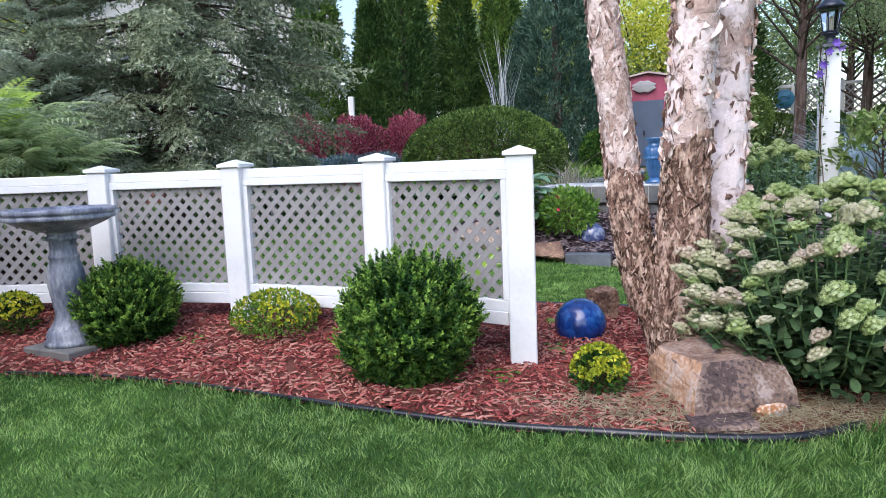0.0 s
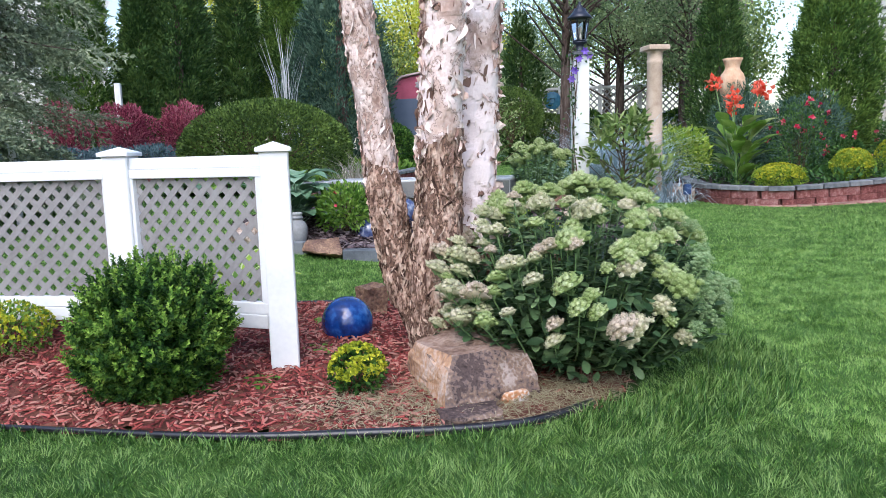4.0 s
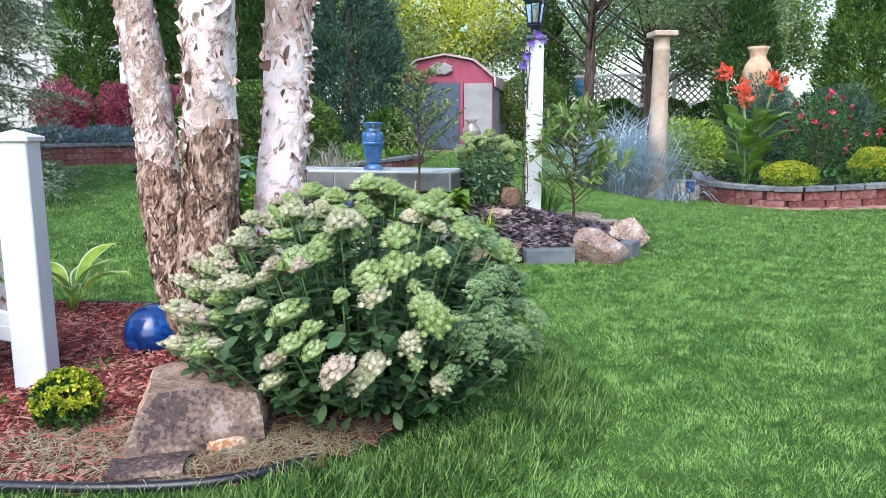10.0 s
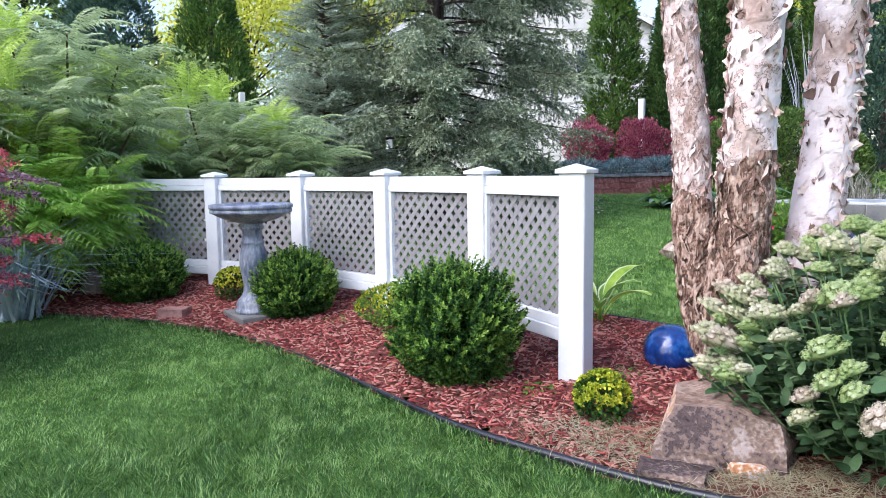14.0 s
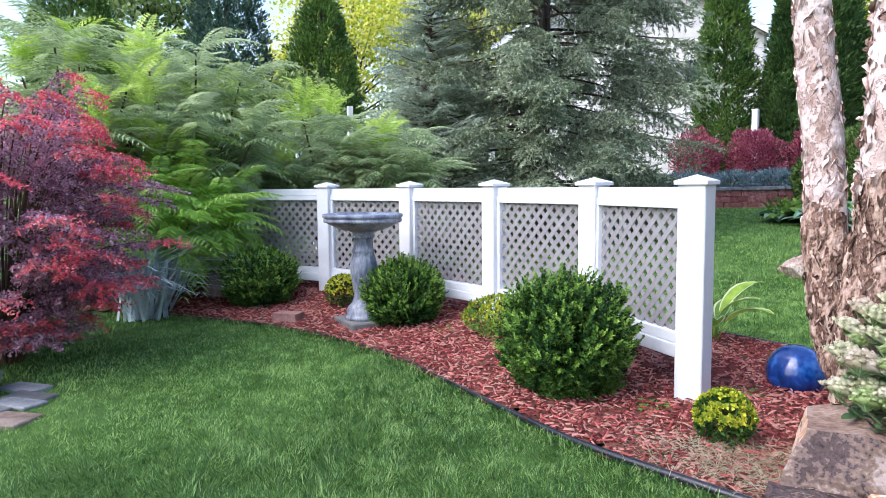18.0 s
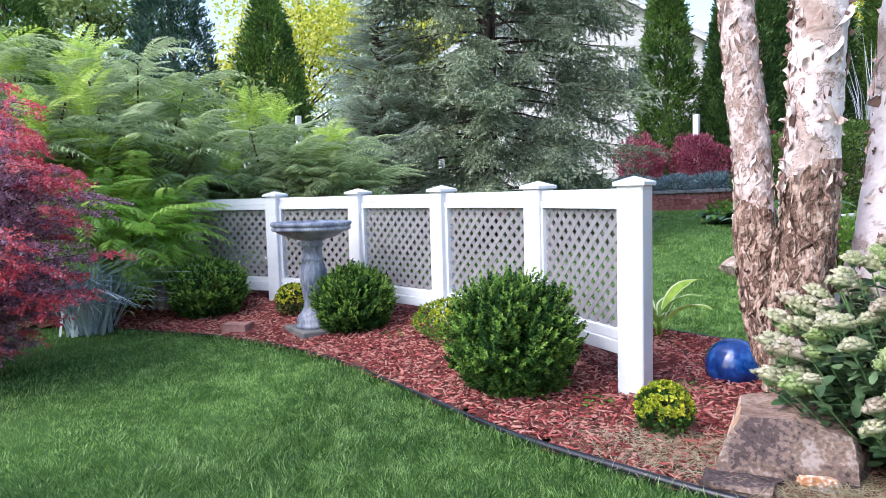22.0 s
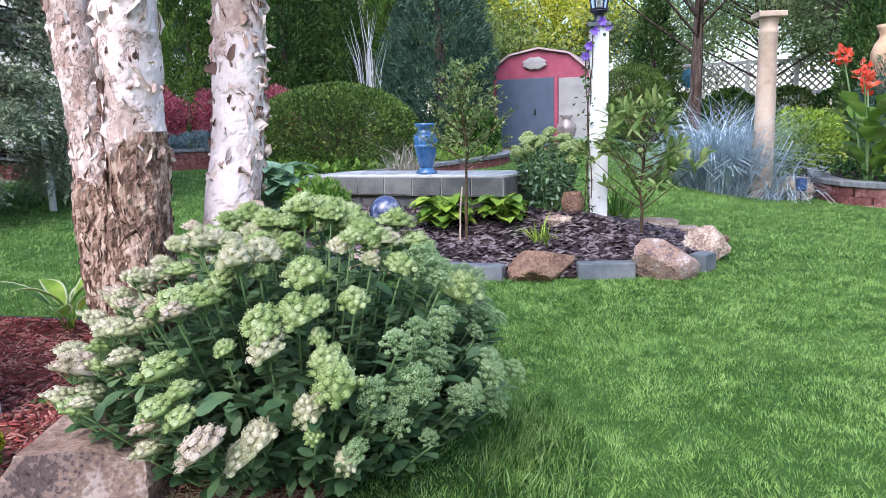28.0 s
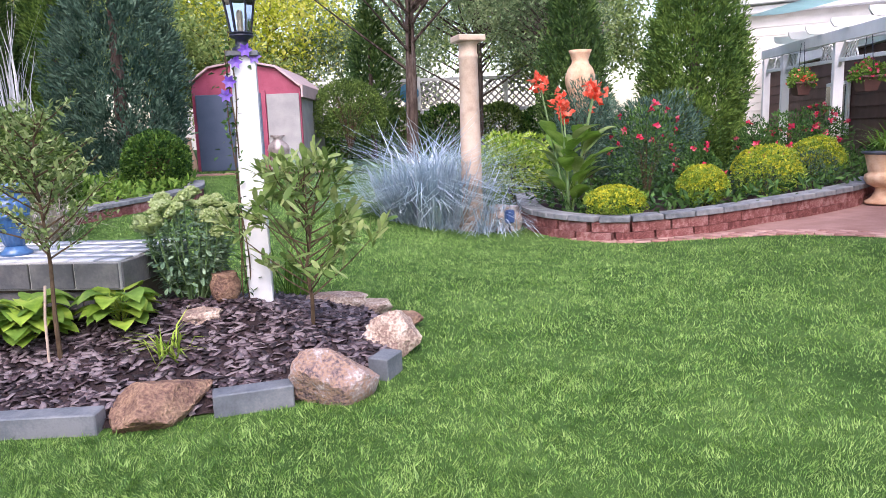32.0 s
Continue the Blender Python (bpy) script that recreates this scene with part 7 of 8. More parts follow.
for k, (x, y, h, r) in enumerate(((4.0, 28.5, 5.0, 2.6), (8.5, 29.0, 5.5, 2.8), (14.3, 24.5, 5.5, 2.2), (-9.5, 13.5, 3.2, 1.8), (-11.5, 9.5, 3.4, 1.9), (-2.0, 25.0, 5.5, 2.6))):
    leafy_tree("background_shrub", x, y, h, r, 450 + k, "dark_tree" if k % 2 else "back_tree", "leafy green thicket at the back of the garden", 9000, 0.02, 0.15, 0.08, 0.08, 60, "thickets at the back", "shrub")

# ---- left side: barberries, brick wall, sumac ----
for k, (x, y, r) in enumerate(((-4.5, 16.6, 0.6), (-3.3, 16.9, 0.56), (-2.2, 17.4, 0.55))):
    sh = thing("barberry", x, y, float(height(x, y)) + 1.0, "rosy red barberry above the brick wall", "shrub", "red barberries above the wall")
    part("stem", stems(420 + k, r, 0.55, 14, -0.7, 0.01), M["twig"], sh)
    part("foliage", shell_shrub(420 + k, r, r, 0.68, 7500, 0.075, 0.024, -0.9, 0.4, 40, 0.6, 0.7, 0.3), M["pink_leaf"], sh)
for k, (x, y) in enumerate(((-5.2, 15.3), (-4.3, 15.6), (-3.5, 15.9), (-2.7, 16.2), (-6.3, 15.0))):
    tuft_shrub("creeping_juniper", x, y, 1.0, 0.42, 430 + k, "juniper_blue", 1500, 0.09, 0.025, "blue-green creeping juniper over the wall cap", "creeping junipers", z=float(height(x, y)) + 0.32)
for k, (x, y) in enumerate(((-1.0, 12.2), (-0.3, 11.9), (0.5, 11.7), (1.0, 11.3), (-1.6, 12.6))):
    rosette("hosta", x, y, float(height(x, y)) + 0.02, 440 + k, ["broad", "rhubarb", "bright"], 15, 0.5, 0.2, "hosta with pale-edged leaves before the dome shrub", 0.7, "hosta", lift=0.8, group="hostas before the dome shrub")
cover = rng_of(448)
n = 5200
X, Y = cover.uniform(-1.9, 3.0, n), cover.uniform(12.2, 17.4, n)
ok = inside(DOME_BED, X, Y)
X, Y = X[ok], Y[ok]
Pc = np.stack([X, Y, height(X, Y) + 0.1 + cover.uniform(0, 0.18, len(X))], 1)
tagged(part("ground_cover", leaves(Pc, cover.normal(0, 1, Pc.shape) + (0, -0.3, 0.5), cover.normal(0, 0.6, Pc.shape) + (0, 0, 1), 0.16, 0.07), M["bright"]), "low leafy ground cover under the clipped shrubs", "ground cover", kind="stuff")
n = 5600
X, Y = cover.uniform(8.2, 16, n), cover.uniform(10.5, 17, n)
ok = inside(FRONT_BED, X, Y)
X, Y = X[ok], Y[ok]
Pc = np.stack([X, Y, height(X, Y) + 0.26 + cover.uniform(0, 0.22, len(X))], 1)
tagged(part("ground_cover", leaves(Pc, cover.normal(0, 1, Pc.shape) + (0, -0.3, 0.6), cover.normal(0, 0.6, Pc.shape) + (0, 0, 1), 0.15, 0.06), M["broad"]), "low leafy ground cover behind the block wall", "ground cover", kind="stuff")
white_posts = ((-3.05, 9.9), (-5.4, 7.3), (-6.1, 6.6))
for x, y in white_posts + ((-3.7, 11.4),):
    tall = 1.1 if x < -5 else 1.5
    ob = part("white_stake", a_box(0.07, 0.07, tall, 0.005, tall / 2), M["trim"], None, "", pose(x, y, float(height(x, y)) - 0.03, 3, 0, 10))
    tagged(ob, "thin white wooden stake in the lawn", "stake", "white stakes")
bk = thing("board_fence", -9.0, 8.6, 0.2, "white rail fence behind the sumac", "fence", turn=62)
for k in range(9):
    part("post", a_box(0.1, 0.1, 2.45, 0.006, 1.22, -4 + k), M["trim"], bk)
part("rail", a_box(8.2, 0.05, 0.12, 0.006, 1.7), M["trim"], bk)
part("rail", a_box(8.2, 0.05, 0.14, 0.006, 0.9), M["trim"], bk)


def sumac_leaf(pairs=12, length=0.56, upright=0.0):
    """A feathery compound leaf along x that arches over; each hanging leaflet is cut into pointed lobes."""
    geo = []
    for k in range(pairs):
        u = (k + 1) / pairs
        x, z = length * u, (0.2 + 0.3 * upright) * u - (0.42 + 0.1 * upright) * u * u
        ln = 0.15 * math.sin(math.pi * (0.16 + 0.7 * u)) ** 0.8 + 0.015
        for s in (-1, 1):
            d = unit(np.array((0.5, s * 0.9, -0.55 + 0.35 * upright)))
            w = unit(np.cross(d, (0.1, 0.0, 1.0)))
            o = np.array((x, 0, z))
            half = ln * 0.055
            geo.append((np.array([o, o + d * ln * 0.4 + w * half, o + d * ln + np.array((0, 0, -0.03)), o + d * ln * 0.4 - w * half]), np.array([(0, 1, 2), (0, 2, 3)])))
            for f in (0.2, 0.42, 0.64):
                for g in (-1, 1):
                    q = o + d * ln * f
                    tip = q + (d * 0.75 + w * g * 0.75) * ln * 0.3 * (1.1 - f * 0.6) + np.array((0, 0, -0.008))
                    geo.append((np.array([q - d * ln * 0.05, q + d * ln * 0.07, tip]), np.array([(0, 1, 2)])))
    r = np.array([(0, 0.004, 0), (0, -0.004, 0), (length * 0.5, 0.003, 0.0 + 0.08 * upright), (length * 0.5, -0.003, 0.08 * upright), (length, 0, -0.22 + 0.2 * upright)])
    return join((r, np.array([(0, 1, 3), (0, 3, 2), (2, 3, 4)])), *geo)


def sumac(x, y, h, r, seed, label, stems_n=7, whorl=9, gold=0.35, mat="sumac", levels=4):
    rng = rng_of(seed)
    z0 = hz(x, y)
    tr = thing("cutleaf_sumac", x, y, z0, label, "shrub", "feathery sumacs")
    bm, R, T, G = bmesh.new(), [], [], []
    for s in range(stems_n):
        a, f = s * 2.39996, math.sqrt((s + 0.4) / stems_n)
        e = np.array([r * f * math.cos(a), r * f * math.sin(a), h * (1 - 0.45 * f * f) * rng.uniform(0.78, 1.05)])
        m = np.array([e[0] * 0.4, e[1] * 0.4, e[2] * 0.5])
        tube(bm, [(0.05 * math.cos(a), 0.05 * math.sin(a), -0.05), tuple(m), tuple(e)], [0.03, 0.018, 0.008], 7)
        young = rng.random() < gold
        for lev in range(levels):
            u = 1 - 0.1 * lev * (1 + 0.3 * rng.random())
            c = (1 - u) ** 2 * np.zeros(3) + 2 * u * (1 - u) * m + u * u * e
            for k in range(whorl):
                b = k * 2 * math.pi / whorl + rng.normal(0, 0.2) + lev
                up = (1.7 if lev == 0 and young else 0.75) + rng.normal(0, 0.3) - 0.17 * lev
                R.append((math.cos(b), math.sin(b), up))
                T.append(c + rng.normal(0, 0.05, 3))
                G.append(lev == 0 and young)
    part("stem", bm, M["twig"], tr)
    R, T, G = np.array(R), np.array(T), np.array(G)
    fr = frames(R, np.tile((0, 0, 1.0), (len(T), 1)), rng.uniform(0.7, 1.1, len(T)))
    part("foliage", stamped(sumac_leaf(), fr[~G], T[~G]), M[mat], tr)
    if G.any():
        part("young_leaf_tuft", stamped(sumac_leaf(12, 0.5, 1.0), fr[G] * 0.9, T[G]), M["sumac_gold"], tr, "bright yellow-green young leaves")


sumac(-4.9, 4.0, 2.25, 1.0, 501, "tall feathery sumac with yellow-green tips", 13, 9, 0.6)
sumac(-5.2, 3.0, 2.75, 1.05, 502, "tall feathery sumac behind the barberry", 14, 9, 0.55)
sumac(-4.6, 5.6, 1.8, 0.95, 503, "feathery green sumac behind the fence", 12, 9, 0.2)
sumac(-4.0, 5.75, 1.7, 0.6, 504, "feathery green sumac beside the spruce", 10, 9, 0.3)
sumac(-4.7, 3.7, 1.35, 0.65, 505, "low young sumac with bright yellow leaves", 10, 9, 0.5, "sumac_lime", 4)
sumac(-4.62, 3.7, 1.1, 0.42, 507, "low young sumac beside the blue grass", 9, 9, 0.6, "sumac_lime", 4)
sumac(-4.5, 3.35, 1.3, 0.5, 508, "young sumac with bright leaves near the ground", 10, 9, 0.5, "sumac_lime", 4)
sumac(-4.75, 4.75, 1.2, 0.5, 509, "low sumac behind the fence's far end", 8, 9, 0.4, "sumac", 4)
sumac(-5.9, 4.6, 2.5, 0.9, 506, "tall feathery sumac behind the others", 11)


def barberry(x, y, w, h, seed):
    """Tiers of arching, nearly level sprays of tiny leaves, red at the tips."""
    rng = rng_of(seed)
    z0 = hz(x, y)
    sh = thing("red_barberry", x, y, z0, "large purple-red barberry with bright red arching tips", "shrub")
    bm = bmesh.new()
    P, D, U, tip = [], [], [], []
    for k in range(230):
        a = k * 2.39996 + rng.normal(0, 0.15)
        lev = rng.uniform(0.1, 1.0)
        f = (1 - 0.62 * lev ** 2.2) * rng.uniform(0.72, 1.08) * (1 + 0.1 * math.sin(3 * a + 1))
        f *= 0.22 + 0.78 * min(1.0, lev / 0.5)
        hh = h * lev * rng.uniform(0.95, 1.05)
        e = np.array([w / 2 * f * math.cos(a), w / 2 * f * math.sin(a), hh - 0.1 * f])
        m = np.array([e[0] * 0.35, e[1] * 0.35, hh * 1.12])
        root = np.array([0.1 * math.cos(a), 0.1 * math.sin(a), -0.02])
        at = lambda u: (1 - u) ** 2 * root + 2 * u * (1 - u) * m + u * u * e
        tube(bm, [tuple(at(u)) for u in np.linspace(0, 1, 7)], [0.008, 0.007, 0.006, 0.005, 0.004, 0.003, 0.002], 5)
        head = unit((e - m)[None])[0]
        side = unit(np.cross(head, (0, 0, 1.0))[None])[0]
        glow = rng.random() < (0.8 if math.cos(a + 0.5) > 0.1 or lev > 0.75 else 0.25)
        for j in range(15):
            u = 0.45 + 0.55 * (j + 0.5) / 15
            o = at(u)
            td = head * rng.uniform(0.4, 0.9) + side * (1 if j % 2 else -1) * rng.uniform(0.35, 0.9) + np.array([0, 0, rng.uniform(-0.1, 0.28)])
            ln = rng.uniform(0.12, 0.3) * (1.25 - 0.6 * u)
            n = int(ln * 210) + 8
            v = (np.arange(n) + rng.random(n)) / n
            P.append(o + td * (ln * v)[:, None] + np.array([0, 0, -0.12]) * (ln * v * v)[:, None] + rng.normal(0, 0.008, (n, 3)))
            D.append(td * 0.6 + rng.normal(0, 0.65, (n, 3)))
            U.append(np.array([0, 0, 1.0]) + rng.normal(0, 0.45, (n, 3)))
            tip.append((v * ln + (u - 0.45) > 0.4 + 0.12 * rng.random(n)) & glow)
    P, D, U, tip = np.concatenate(P), np.concatenate(D), np.concatenate(U), np.concatenate(tip)
    part("stem", bm, M["twig"], sh)
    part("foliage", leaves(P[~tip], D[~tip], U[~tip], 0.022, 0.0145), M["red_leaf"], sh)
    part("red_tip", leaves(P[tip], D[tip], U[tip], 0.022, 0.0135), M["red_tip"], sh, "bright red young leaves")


barberry(-3.3, 1.7, 2.75, 1.85, 510)

# ---- lawn ----
def lawn_blades(seed, count, box_xy, tall, wide, holes, centre=None, reach=None, lush_shade=0):
    """Single bent blades scattered over the lawn, thinning out with distance from centre."""
    rng = rng_of(seed)
    x0, x1, y0, y1 = box_xy
    x, y = rng.uniform(x0, x1, count), rng.uniform(y0, y1, count)
    keep = np.ones(count, bool)
    for poly in holes:
        keep &= ~(inside(poly, x, y) | (edge_distance(poly, x, y) < 0.035))
    if centre:
        d = np.hypot(x - centre[0], y - centre[1])
        keep &= rng.random(count) < np.clip(1.25 - d / reach, 0, 1)
    # Zone before the mulch bed: longer grass, with shade put into its colour.
    if lush_shade:
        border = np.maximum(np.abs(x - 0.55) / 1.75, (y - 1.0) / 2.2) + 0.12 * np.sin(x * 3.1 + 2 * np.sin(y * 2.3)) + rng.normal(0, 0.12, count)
        keep &= (border < 1) == (lush_shade > 0)
    x, y = x[keep], y[keep]
    n = len(x)
    patch = np.sin(x * 2.3 + 1.7 * np.sin(y * 1.9)) * np.sin(y * 2.9 + 1.3 * np.sin(x * 2.1))
    tuft = np.sin(x * 57 + 3 * np.sin(y * 31)) * np.sin(y * 61 + 3 * np.sin(x * 29))
    h = tall * rng.uniform(0.55, 1.2, n) * (1 + 0.18 * patch) * (1 + 0.3 * tuft)
    cell = np.sin(np.floor(x / 0.07) * 12.9898 + np.floor(y / 0.07) * 78.233) * 43758.5453
    cell = cell - np.floor(cell)
    a = 2 * math.pi * cell + rng.normal(0, 0.7, n) + 0.6 * patch
    lean = np.abs(rng.normal(0, 0.75, n)) + 0.2
    w = wide * rng.uniform(0.7, 1.3, n)
    b = rng.uniform(0, 2 * math.pi, n)
    z = height(x, y) - 0.004
    p0 = np.stack([x - np.cos(b) * w / 2, y - np.sin(b) * w / 2, z], 1)
    p1 = np.stack([x + np.cos(b) * w / 2, y + np.sin(b) * w / 2, z], 1)
    lean = np.minimum(lean, 1.6)
    p2 = np.stack([x + np.cos(a) * lean * h, y + np.sin(a) * lean * h, z + h], 1)
    v = np.stack([p0, p1, p2], 1).reshape(-1, 3)
    return v, np.arange(3 * n).reshape(-1, 3)


HOLES = [RED_BED[2:], SLATE_BED, FRONT_BED, PATIO, LEFT_BED, DOME_BED]
for k, (count, area, tall, wide, centre, reach, lush_shade) in enumerate((
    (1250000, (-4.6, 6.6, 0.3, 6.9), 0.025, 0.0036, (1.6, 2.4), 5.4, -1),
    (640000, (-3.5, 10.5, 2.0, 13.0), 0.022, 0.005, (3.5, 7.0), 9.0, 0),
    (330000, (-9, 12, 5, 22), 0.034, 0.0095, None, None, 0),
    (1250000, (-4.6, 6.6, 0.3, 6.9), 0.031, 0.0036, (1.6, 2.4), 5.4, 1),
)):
    ob = part("lawn_grass", lawn_blades(600 + k, count, area, tall, wide, HOLES, centre, reach, lush_shade), M["lush_shade" if lush_shade > 0 else "grass"])
    tagged(ob, "dense longer grass along the mulch bed, coloured darker for shade" if lush_shade > 0 else "short mown green lawn with paler worn patches", "lawn", kind="stuff")

# longer grass and dry clippings at the bed's edge
rng = rng_of(610)
line = smooth_line(BED_FRONT[2:], 600)
pick = line[rng.integers(0, 600, 2600)]
P = np.stack([pick[:, 0] + rng.normal(0, 0.03, 2600), pick[:, 1] - 0.06 + rng.normal(0, 0.015, 2600), np.zeros(2600)], 1)
P[:, 2] = height(P[:, 0], P[:, 1]) - 0.003
D = np.stack([rng.normal(0, 0.5, 2600), rng.normal(0.05, 0.4, 2600), np.ones(2600)], 1)
ring = rng.uniform(-1.9, 0.5, 3800)
far = rng.uniform(0.66, 1.05, 3800)
Q = np.stack([1.89 + far * np.cos(ring), 3.36 + far * 0.98 * np.sin(ring), np.zeros(3800)], 1)
Q = Q[~inside(RED_BED, Q[:, 0], Q[:, 1])]
Q[:, 2] = height(Q[:, 0], Q[:, 1]) - 0.003
tagged(part("tall_grass", blades(Q, np.stack([rng.normal(0.15, 0.35, len(Q)), rng.normal(-0.1, 0.35, len(Q)), np.ones(len(Q))], 1), rng.normal(0, 1, Q.shape), rng.uniform(0.04, 0.1, len(Q)), 0.0045, 0.3), M["lush_shade"]), "longer dark grass round the stonecrop", "grass", kind="stuff")
tagged(part("edge_grass", blades(P, D, rng.normal(0, 1, (2600, 3)), rng.uniform(0.03, 0.07, 2600), 0.005, 0.3), M["lush_shade"]), "untrimmed grass fringe along the edging", "grass", kind="stuff")
n = 5200
c = rng.integers(0, 3, n)
cx, cy, sx, sy = np.array([1.6, 1.75, 0.95])[c], np.array([2.76, 2.82, 2.85])[c], np.array([0.32, 0.3, 0.24])[c], np.array([0.16, 0.34, 0.18])[c]
P = np.stack([cx + rng.normal(0, 1, n) * sx, cy + rng.normal(0, 1, n) * sy, np.zeros(n)], 1)
ok = inside(RED_BED, P[:, 0], P[:, 1])
P = P[ok]
P[:, 2] = mound(P[:, 0], P[:, 1]) + 0.02 + rng.uniform(0, 0.02, len(P))
a = rng.uniform(0, 6.283, len(P))
tagged(part("dry_clippings", blades(P, np.stack([np.cos(a), np.sin(a), rng.normal(0, 0.12, len(P))], 1), np.tile((0, 0, 1.0), (len(P), 1)), rng.uniform(0.04, 0.12, len(P)), 0.003, 0.15), M["dry"]), "dry straw-coloured grass clippings on the bed", "grass", kind="stuff")


# ---- mulch ----
def chips(seed, count, poly, size, flat, lift, area=None, bare=None):
    """Irregular flat chips lying about on a bed."""
    rng = rng_of(seed)
    p = np.asarray(poly)
    x0, y0, x1, y1 = area or (*p.min(0), *p.max(0))
    x, y = rng.uniform(x0, x1, count), rng.uniform(y0, y1, count)
    ok = inside(poly, x, y)
    if bare:
        ok &= rng.random(count) > 0.96 * np.clip((x - bare[0]) / 0.3, 0, 1) * np.clip((bare[1] - y) / 0.4, 0, 1)
    x, y = x[ok], y[ok]
    n = len(x)
    L, W, H = size * rng.uniform(0.5, 1.7, n), size * flat * rng.uniform(0.5, 1.4, n), size * 0.16 * rng.uniform(0.6, 1.6, n)
    corner = np.array([(-1, -1, -1), (1, -1, -1), (1, 1, -1), (-1, 1, -1), (-0.9, -0.7, 1), (0.8, -0.9, 1), (0.9, 0.8, 1), (-0.7, 0.9, 1)]) * 0.5
    v = corner[None] * np.stack([L, W, H], 1)[:, None] * rng.uniform(0.75, 1.25, (n, 8, 3))
    yaw, tx, ty = rng.uniform(0, 6.283, n), rng.normal(0, 0.28, n), rng.normal(0, 0.28, n)
    c, s = np.cos(yaw), np.sin(yaw)
    z = v[..., 2] + v[..., 0] * tx[:, None] + v[..., 1] * ty[:, None]
    X = v[..., 0] * c[:, None] - v[..., 1] * s[:, None] + x[:, None]
    Y = v[..., 0] * s[:, None] + v[..., 1] * c[:, None] + y[:, None]
    Z = z + (mound(x, y) + lift + rng.uniform(0, 0.014, n))[:, None]
    f = np.array([(4, 5, 6), (4, 6, 7), (0, 1, 5), (0, 5, 4), (1, 2, 6), (1, 6, 5), (2, 3, 7), (2, 7, 6), (3, 0, 4), (3, 4, 7)])
    tri = (np.arange(n)[:, None, None] * 8 + f[None]).reshape(-1, 3)
    return np.stack([X, Y, Z], -1).reshape(-1, 3), tri


tagged(part("red_mulch", chips(620, 32000, RED_BED, 0.031, 0.25, 0.016, (-4.6, 2.5, 2.0, 5.2), (1.0, 3.3)), M["red_chip"]), "shredded red wood mulch", "mulch", kind="stuff")
tagged(part("slate_mulch", chips(621, 9500, SLATE_BED, 0.055, 0.6, 0.016, (-0.4, 6.3, 4.8, 8.7)), M["slate_chip"]), "dark purple-grey slate chippings", "mulch", kind="stuff")


def loose_chips(name, seed, count, poly, size, flat, area, mat, parent):
    """The chips nearest the lawn, each a piece of its own on a few shared meshes."""
    rng = rng_of(seed)
    meshes = []
    for k in range(6):
        c = np.array([(-1, -1, -1), (1, -1, -1), (1, 1, -1), (-1, 1, -1), (-0.9, -0.7, 1), (0.8, -0.9, 1), (0.9, 0.8, 1), (-0.7, 0.9, 1)]) * 0.5
        v = c * (size * rng.uniform(0.8, 1.9), size * flat * rng.uniform(0.6, 1.3), size * 0.16) * rng.uniform(0.75, 1.25, (8, 3))
        f = np.array([(4, 5, 6), (4, 6, 7), (0, 1, 5), (0, 5, 4), (1, 2, 6), (1, 6, 5), (2, 3, 7), (2, 7, 6), (3, 0, 4), (3, 4, 7), (0, 2, 1), (0, 3, 2)])
        me = mesh_of(name, v, f)
        me.materials.append(mat)
        meshes.append(me)
    made = 0
    while made < count:
        x, y = rng.uniform(area[0], area[2]), rng.uniform(area[1], area[3])
        if inside(poly, np.array(x), np.array(y)) and edge_distance(poly, np.array(x), np.array(y)) > 0.04:
            part(name, meshes[made % 6], None, parent, m=pose(x, y, hz(x, y) + 0.034, rng.normal(0, 9), rng.normal(0, 9), rng.uniform(0, 360)))
            made += 1


loose_chips("mulch_chip", 630, 300, RED_BED, 0.036, 0.28, (-1.6, 2.6, 1.2, 4.0), M["red_chip_piece"], bpy.data.objects["mulch_bed"])
loose_chips("slate_chip", 631, 300, SLATE_BED, 0.055, 0.62, (0.5, 6.6, 4.5, 7.5), M["slate_chip_piece"], bpy.data.objects["slate_bed"])


# ---- wall blocks ----
def shared_block(name, sx, sy, sz, seed, rough):
    bm = a_box(sx, sy, sz, 0.006)
    for v in bm.verts:
        v.co += noise.noise_vector(v.co * 9 + Vector((seed, 0, 0))) * rough
    me = bpy.data.meshes.new(name)
    bm.to_mesh(me)
    bm.free()
    return me


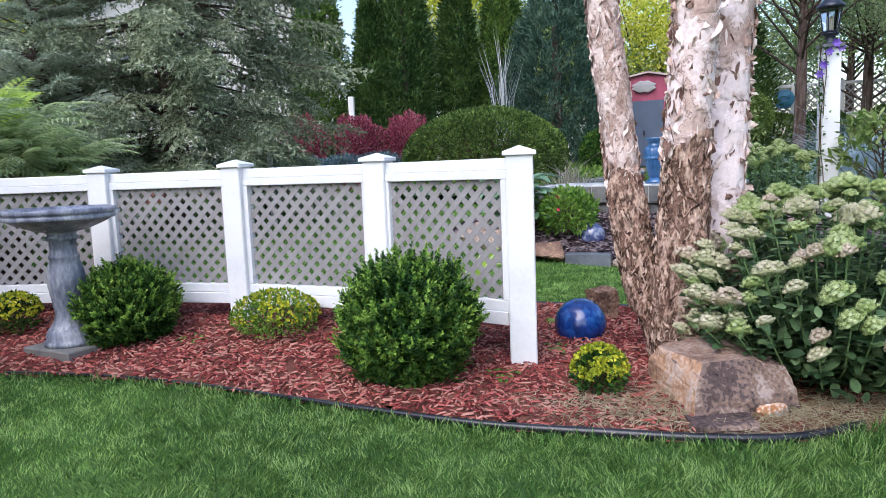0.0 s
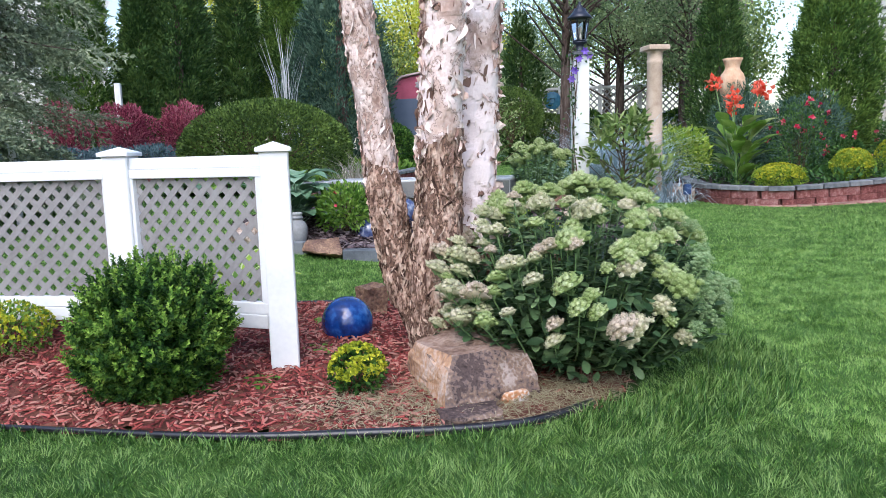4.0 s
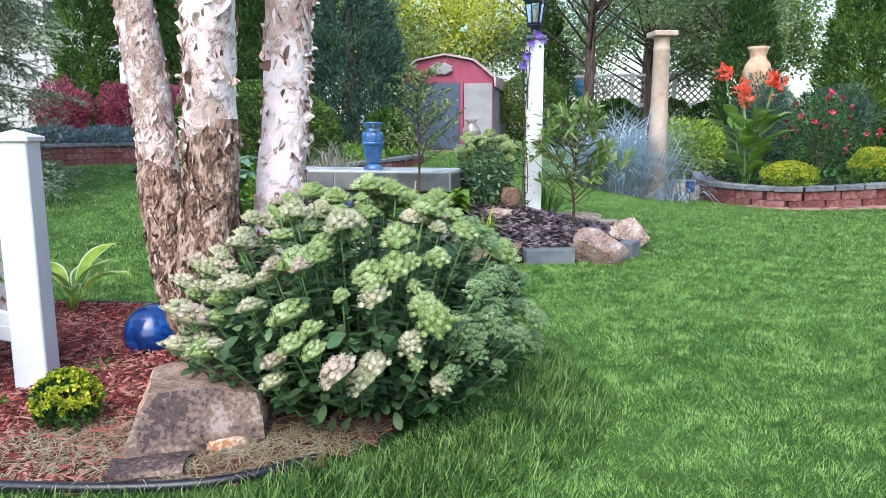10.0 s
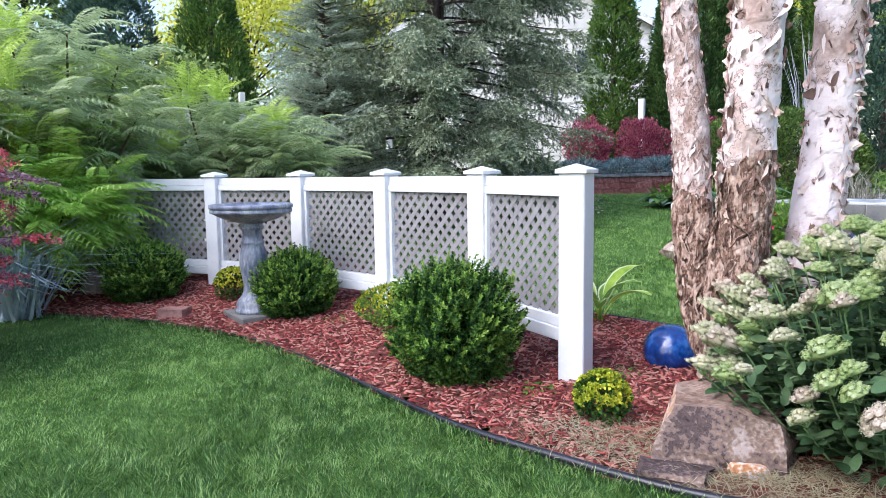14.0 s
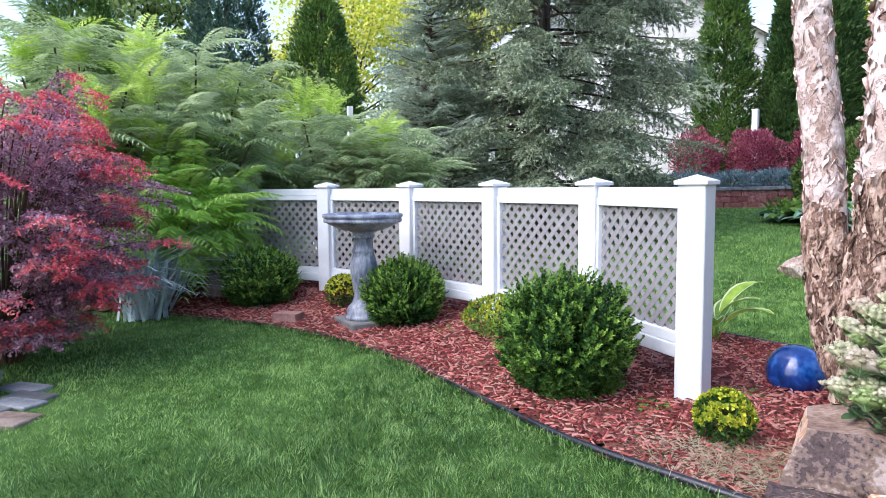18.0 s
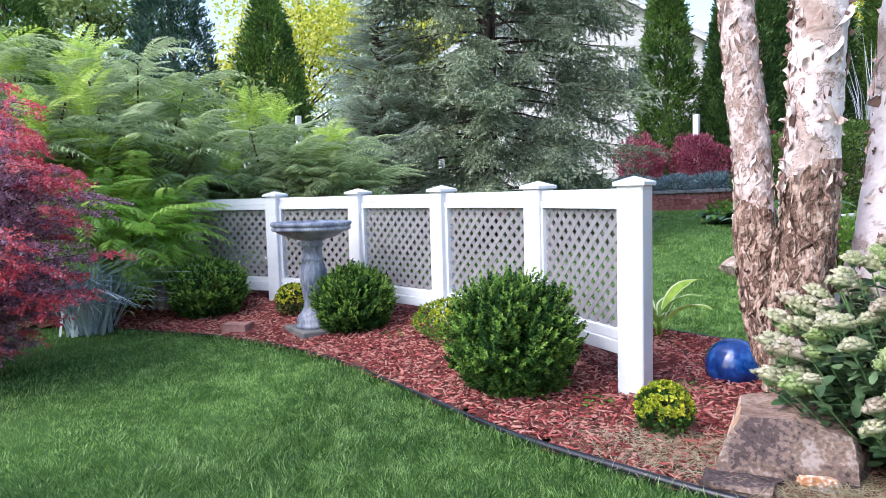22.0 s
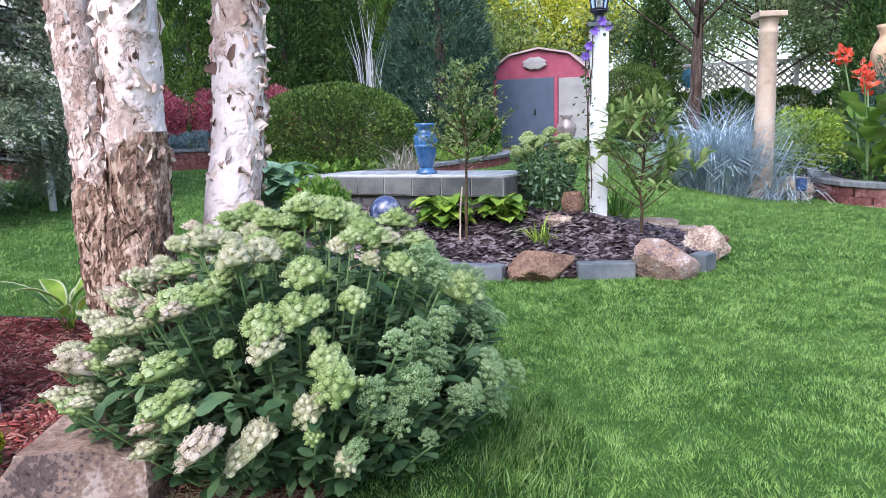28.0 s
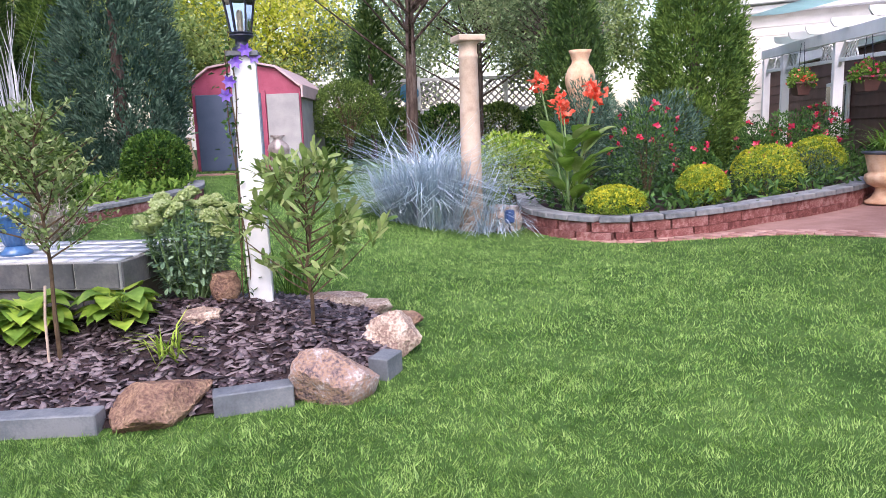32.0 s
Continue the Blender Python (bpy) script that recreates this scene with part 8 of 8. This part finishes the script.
def block_wall(name, line, courses, block_l, block_h, cap_h, label, depth=0.25):
    wall = tagged(new(name), label, "wall", kind="structure")
    meshes = [shared_block("block", block_l - 0.005, depth, block_h - 0.004, s, 0.01) for s in range(4)]
    for me in meshes:
        me.materials.append(M["red_block"])
    cap = shared_block("cap_stone", block_l * 0.8 - 0.002, depth + 0.07, cap_h, 9, 0.004)
    cap.materials.append(M["cap_block"])
    p = smooth_line(line, 400)
    s = np.r_[0, np.cumsum(np.hypot(*np.diff(p, axis=0).T))]

    def spot(q):
        x, y = np.interp(q, s, p[:, 0]), np.interp(q, s, p[:, 1])
        x2, y2 = np.interp(min(q + 0.1, s[-1]), s, p[:, 0]), np.interp(min(q + 0.1, s[-1]), s, p[:, 1])
        x1, y1 = np.interp(max(q - 0.1, 0), s, p[:, 0]), np.interp(max(q - 0.1, 0), s, p[:, 1])
        climb = math.degrees(math.atan2(float(height(x2, y2) - height(x1, y1)), max(1e-3, math.hypot(x2 - x1, y2 - y1))))
        return x, y, math.degrees(math.atan2(y2 - y1, x2 - x1)), climb

    rnd = random.Random(name)
    for c in range(courses):
        q = block_l * (0.5 if c % 2 else 0.1)
        while q < s[-1]:
            x, y, a, up = spot(q)
            part("block", meshes[rnd.randrange(4)], None, wall, m=pose(x, y, float(height(x, y)) + block_h * (c + 0.5) - 0.02, 0, -up, a + rnd.uniform(-1, 1)) @ pose(0, rnd.uniform(-0.006, 0.006), 0))
            q += block_l
    q = 0.2
    while q < s[-1]:
        x, y, a, up = spot(q)
        part("cap_stone", cap, None, wall, m=pose(x, y, float(height(x, y)) + block_h * courses + cap_h / 2 - 0.018, 0, -up, a))
        q += block_l * 0.8
    return wall


block_wall("wall_front_bed", WALL_LINE, 2, 0.5, 0.14, 0.075, "low red block wall with grey cap stones")
block_wall("wall_back_bed", LEFT_BED[:6], 3, 0.34, 0.125, 0.07, "low red brick garden wall with dark caps")
block_wall("wall_shrub_bed", DOME_BED[1:5], 1, 0.34, 0.16, 0.06, "low grey stone edging round the shrubs")

# ---- pavers along the lawn ----
paving = tagged(new("paving"), "red paving bricks along the patio's lawn edge", "paving", kind="structure")
paver = shared_block("paver", 0.21, 0.1, 0.06, 3, 0.003)
paver.materials.append(M["paver"])
edge = smooth_line([(8.1, 11.15), (8.5, 10.6), (9.4, 10.15), (10.4, 9.5), (11.0, 8.2), (10.35, 7.0), (9.6, 6.4), (9.3, 5.7)], 400)
steps = np.r_[0, np.cumsum(np.hypot(*np.diff(edge, axis=0).T))]
for row in range(3):
    q = 0.11 * (row % 2)
    while q < steps[-1]:
        x, y = np.interp(q, steps, edge[:, 0]), np.interp(q, steps, edge[:, 1])
        x2, y2 = np.interp(q + 0.1, steps, edge[:, 0]), np.interp(q + 0.1, steps, edge[:, 1])
        a = math.atan2(y2 - y, x2 - x) if (x2 - x) or (y2 - y) else 0.0
        x, y = x - math.sin(a) * 0.11 * row, y + math.cos(a) * 0.11 * row
        part("paver", paver, None, paving, m=pose(x, y, float(height(x, y)) - 0.008, 0, 0, math.degrees(a)))
        q += 0.22

corner = tagged(new("corner_paving"), "worn stone pavers at the lawn's corner", "paving", kind="structure")
for k, (x, y, sx, sy, a, mt) in enumerate(((-2.22, 1.42, 0.26, 0.14, 20, "cap_block"), (-2.3, 1.5, 0.26, 0.14, 24, "tile"), (-2.5, 1.55, 0.26, 0.14, 20, "cap_block"), (-1.98, 1.28, 0.28, 0.2, 30, "stump"), (-1.85, 1.02, 0.3, 0.26, 38, "rustrock"), (-2.2, 1.2, 0.3, 0.2, 30, "tile"), (-1.98, 0.84, 0.3, 0.26, 34, "rustrock"))):
    part("stone_paver", shared_block("stone_paver", sx, sy, 0.06, k, 0.012), M[mt], corner, m=pose(x, y, -0.012, 0, 0, a))
stone("grey_stone", -2.62, 1.28, 0.0, 0.36, 0.3, 0.22, 77, "bluestone", "rounded grey stone beside the pavers", 10, 0.12, 3, 0.4)

# ---- stepping pavers in the lawn ----
patch = tagged(new("lawn_paving"), "small square of red pavers set in the lawn", "paving", kind="structure")
for i in range(5):
    for j in range(6):
        part("paver", paver, None, patch, m=pose(7.45, 4.5, 0.0, 0, 0, 12) @ pose(0.11 + 0.22 * i, 0.06 + 0.112 * j - 0.3, float(height(7.6, 4.5)) + 0.012))
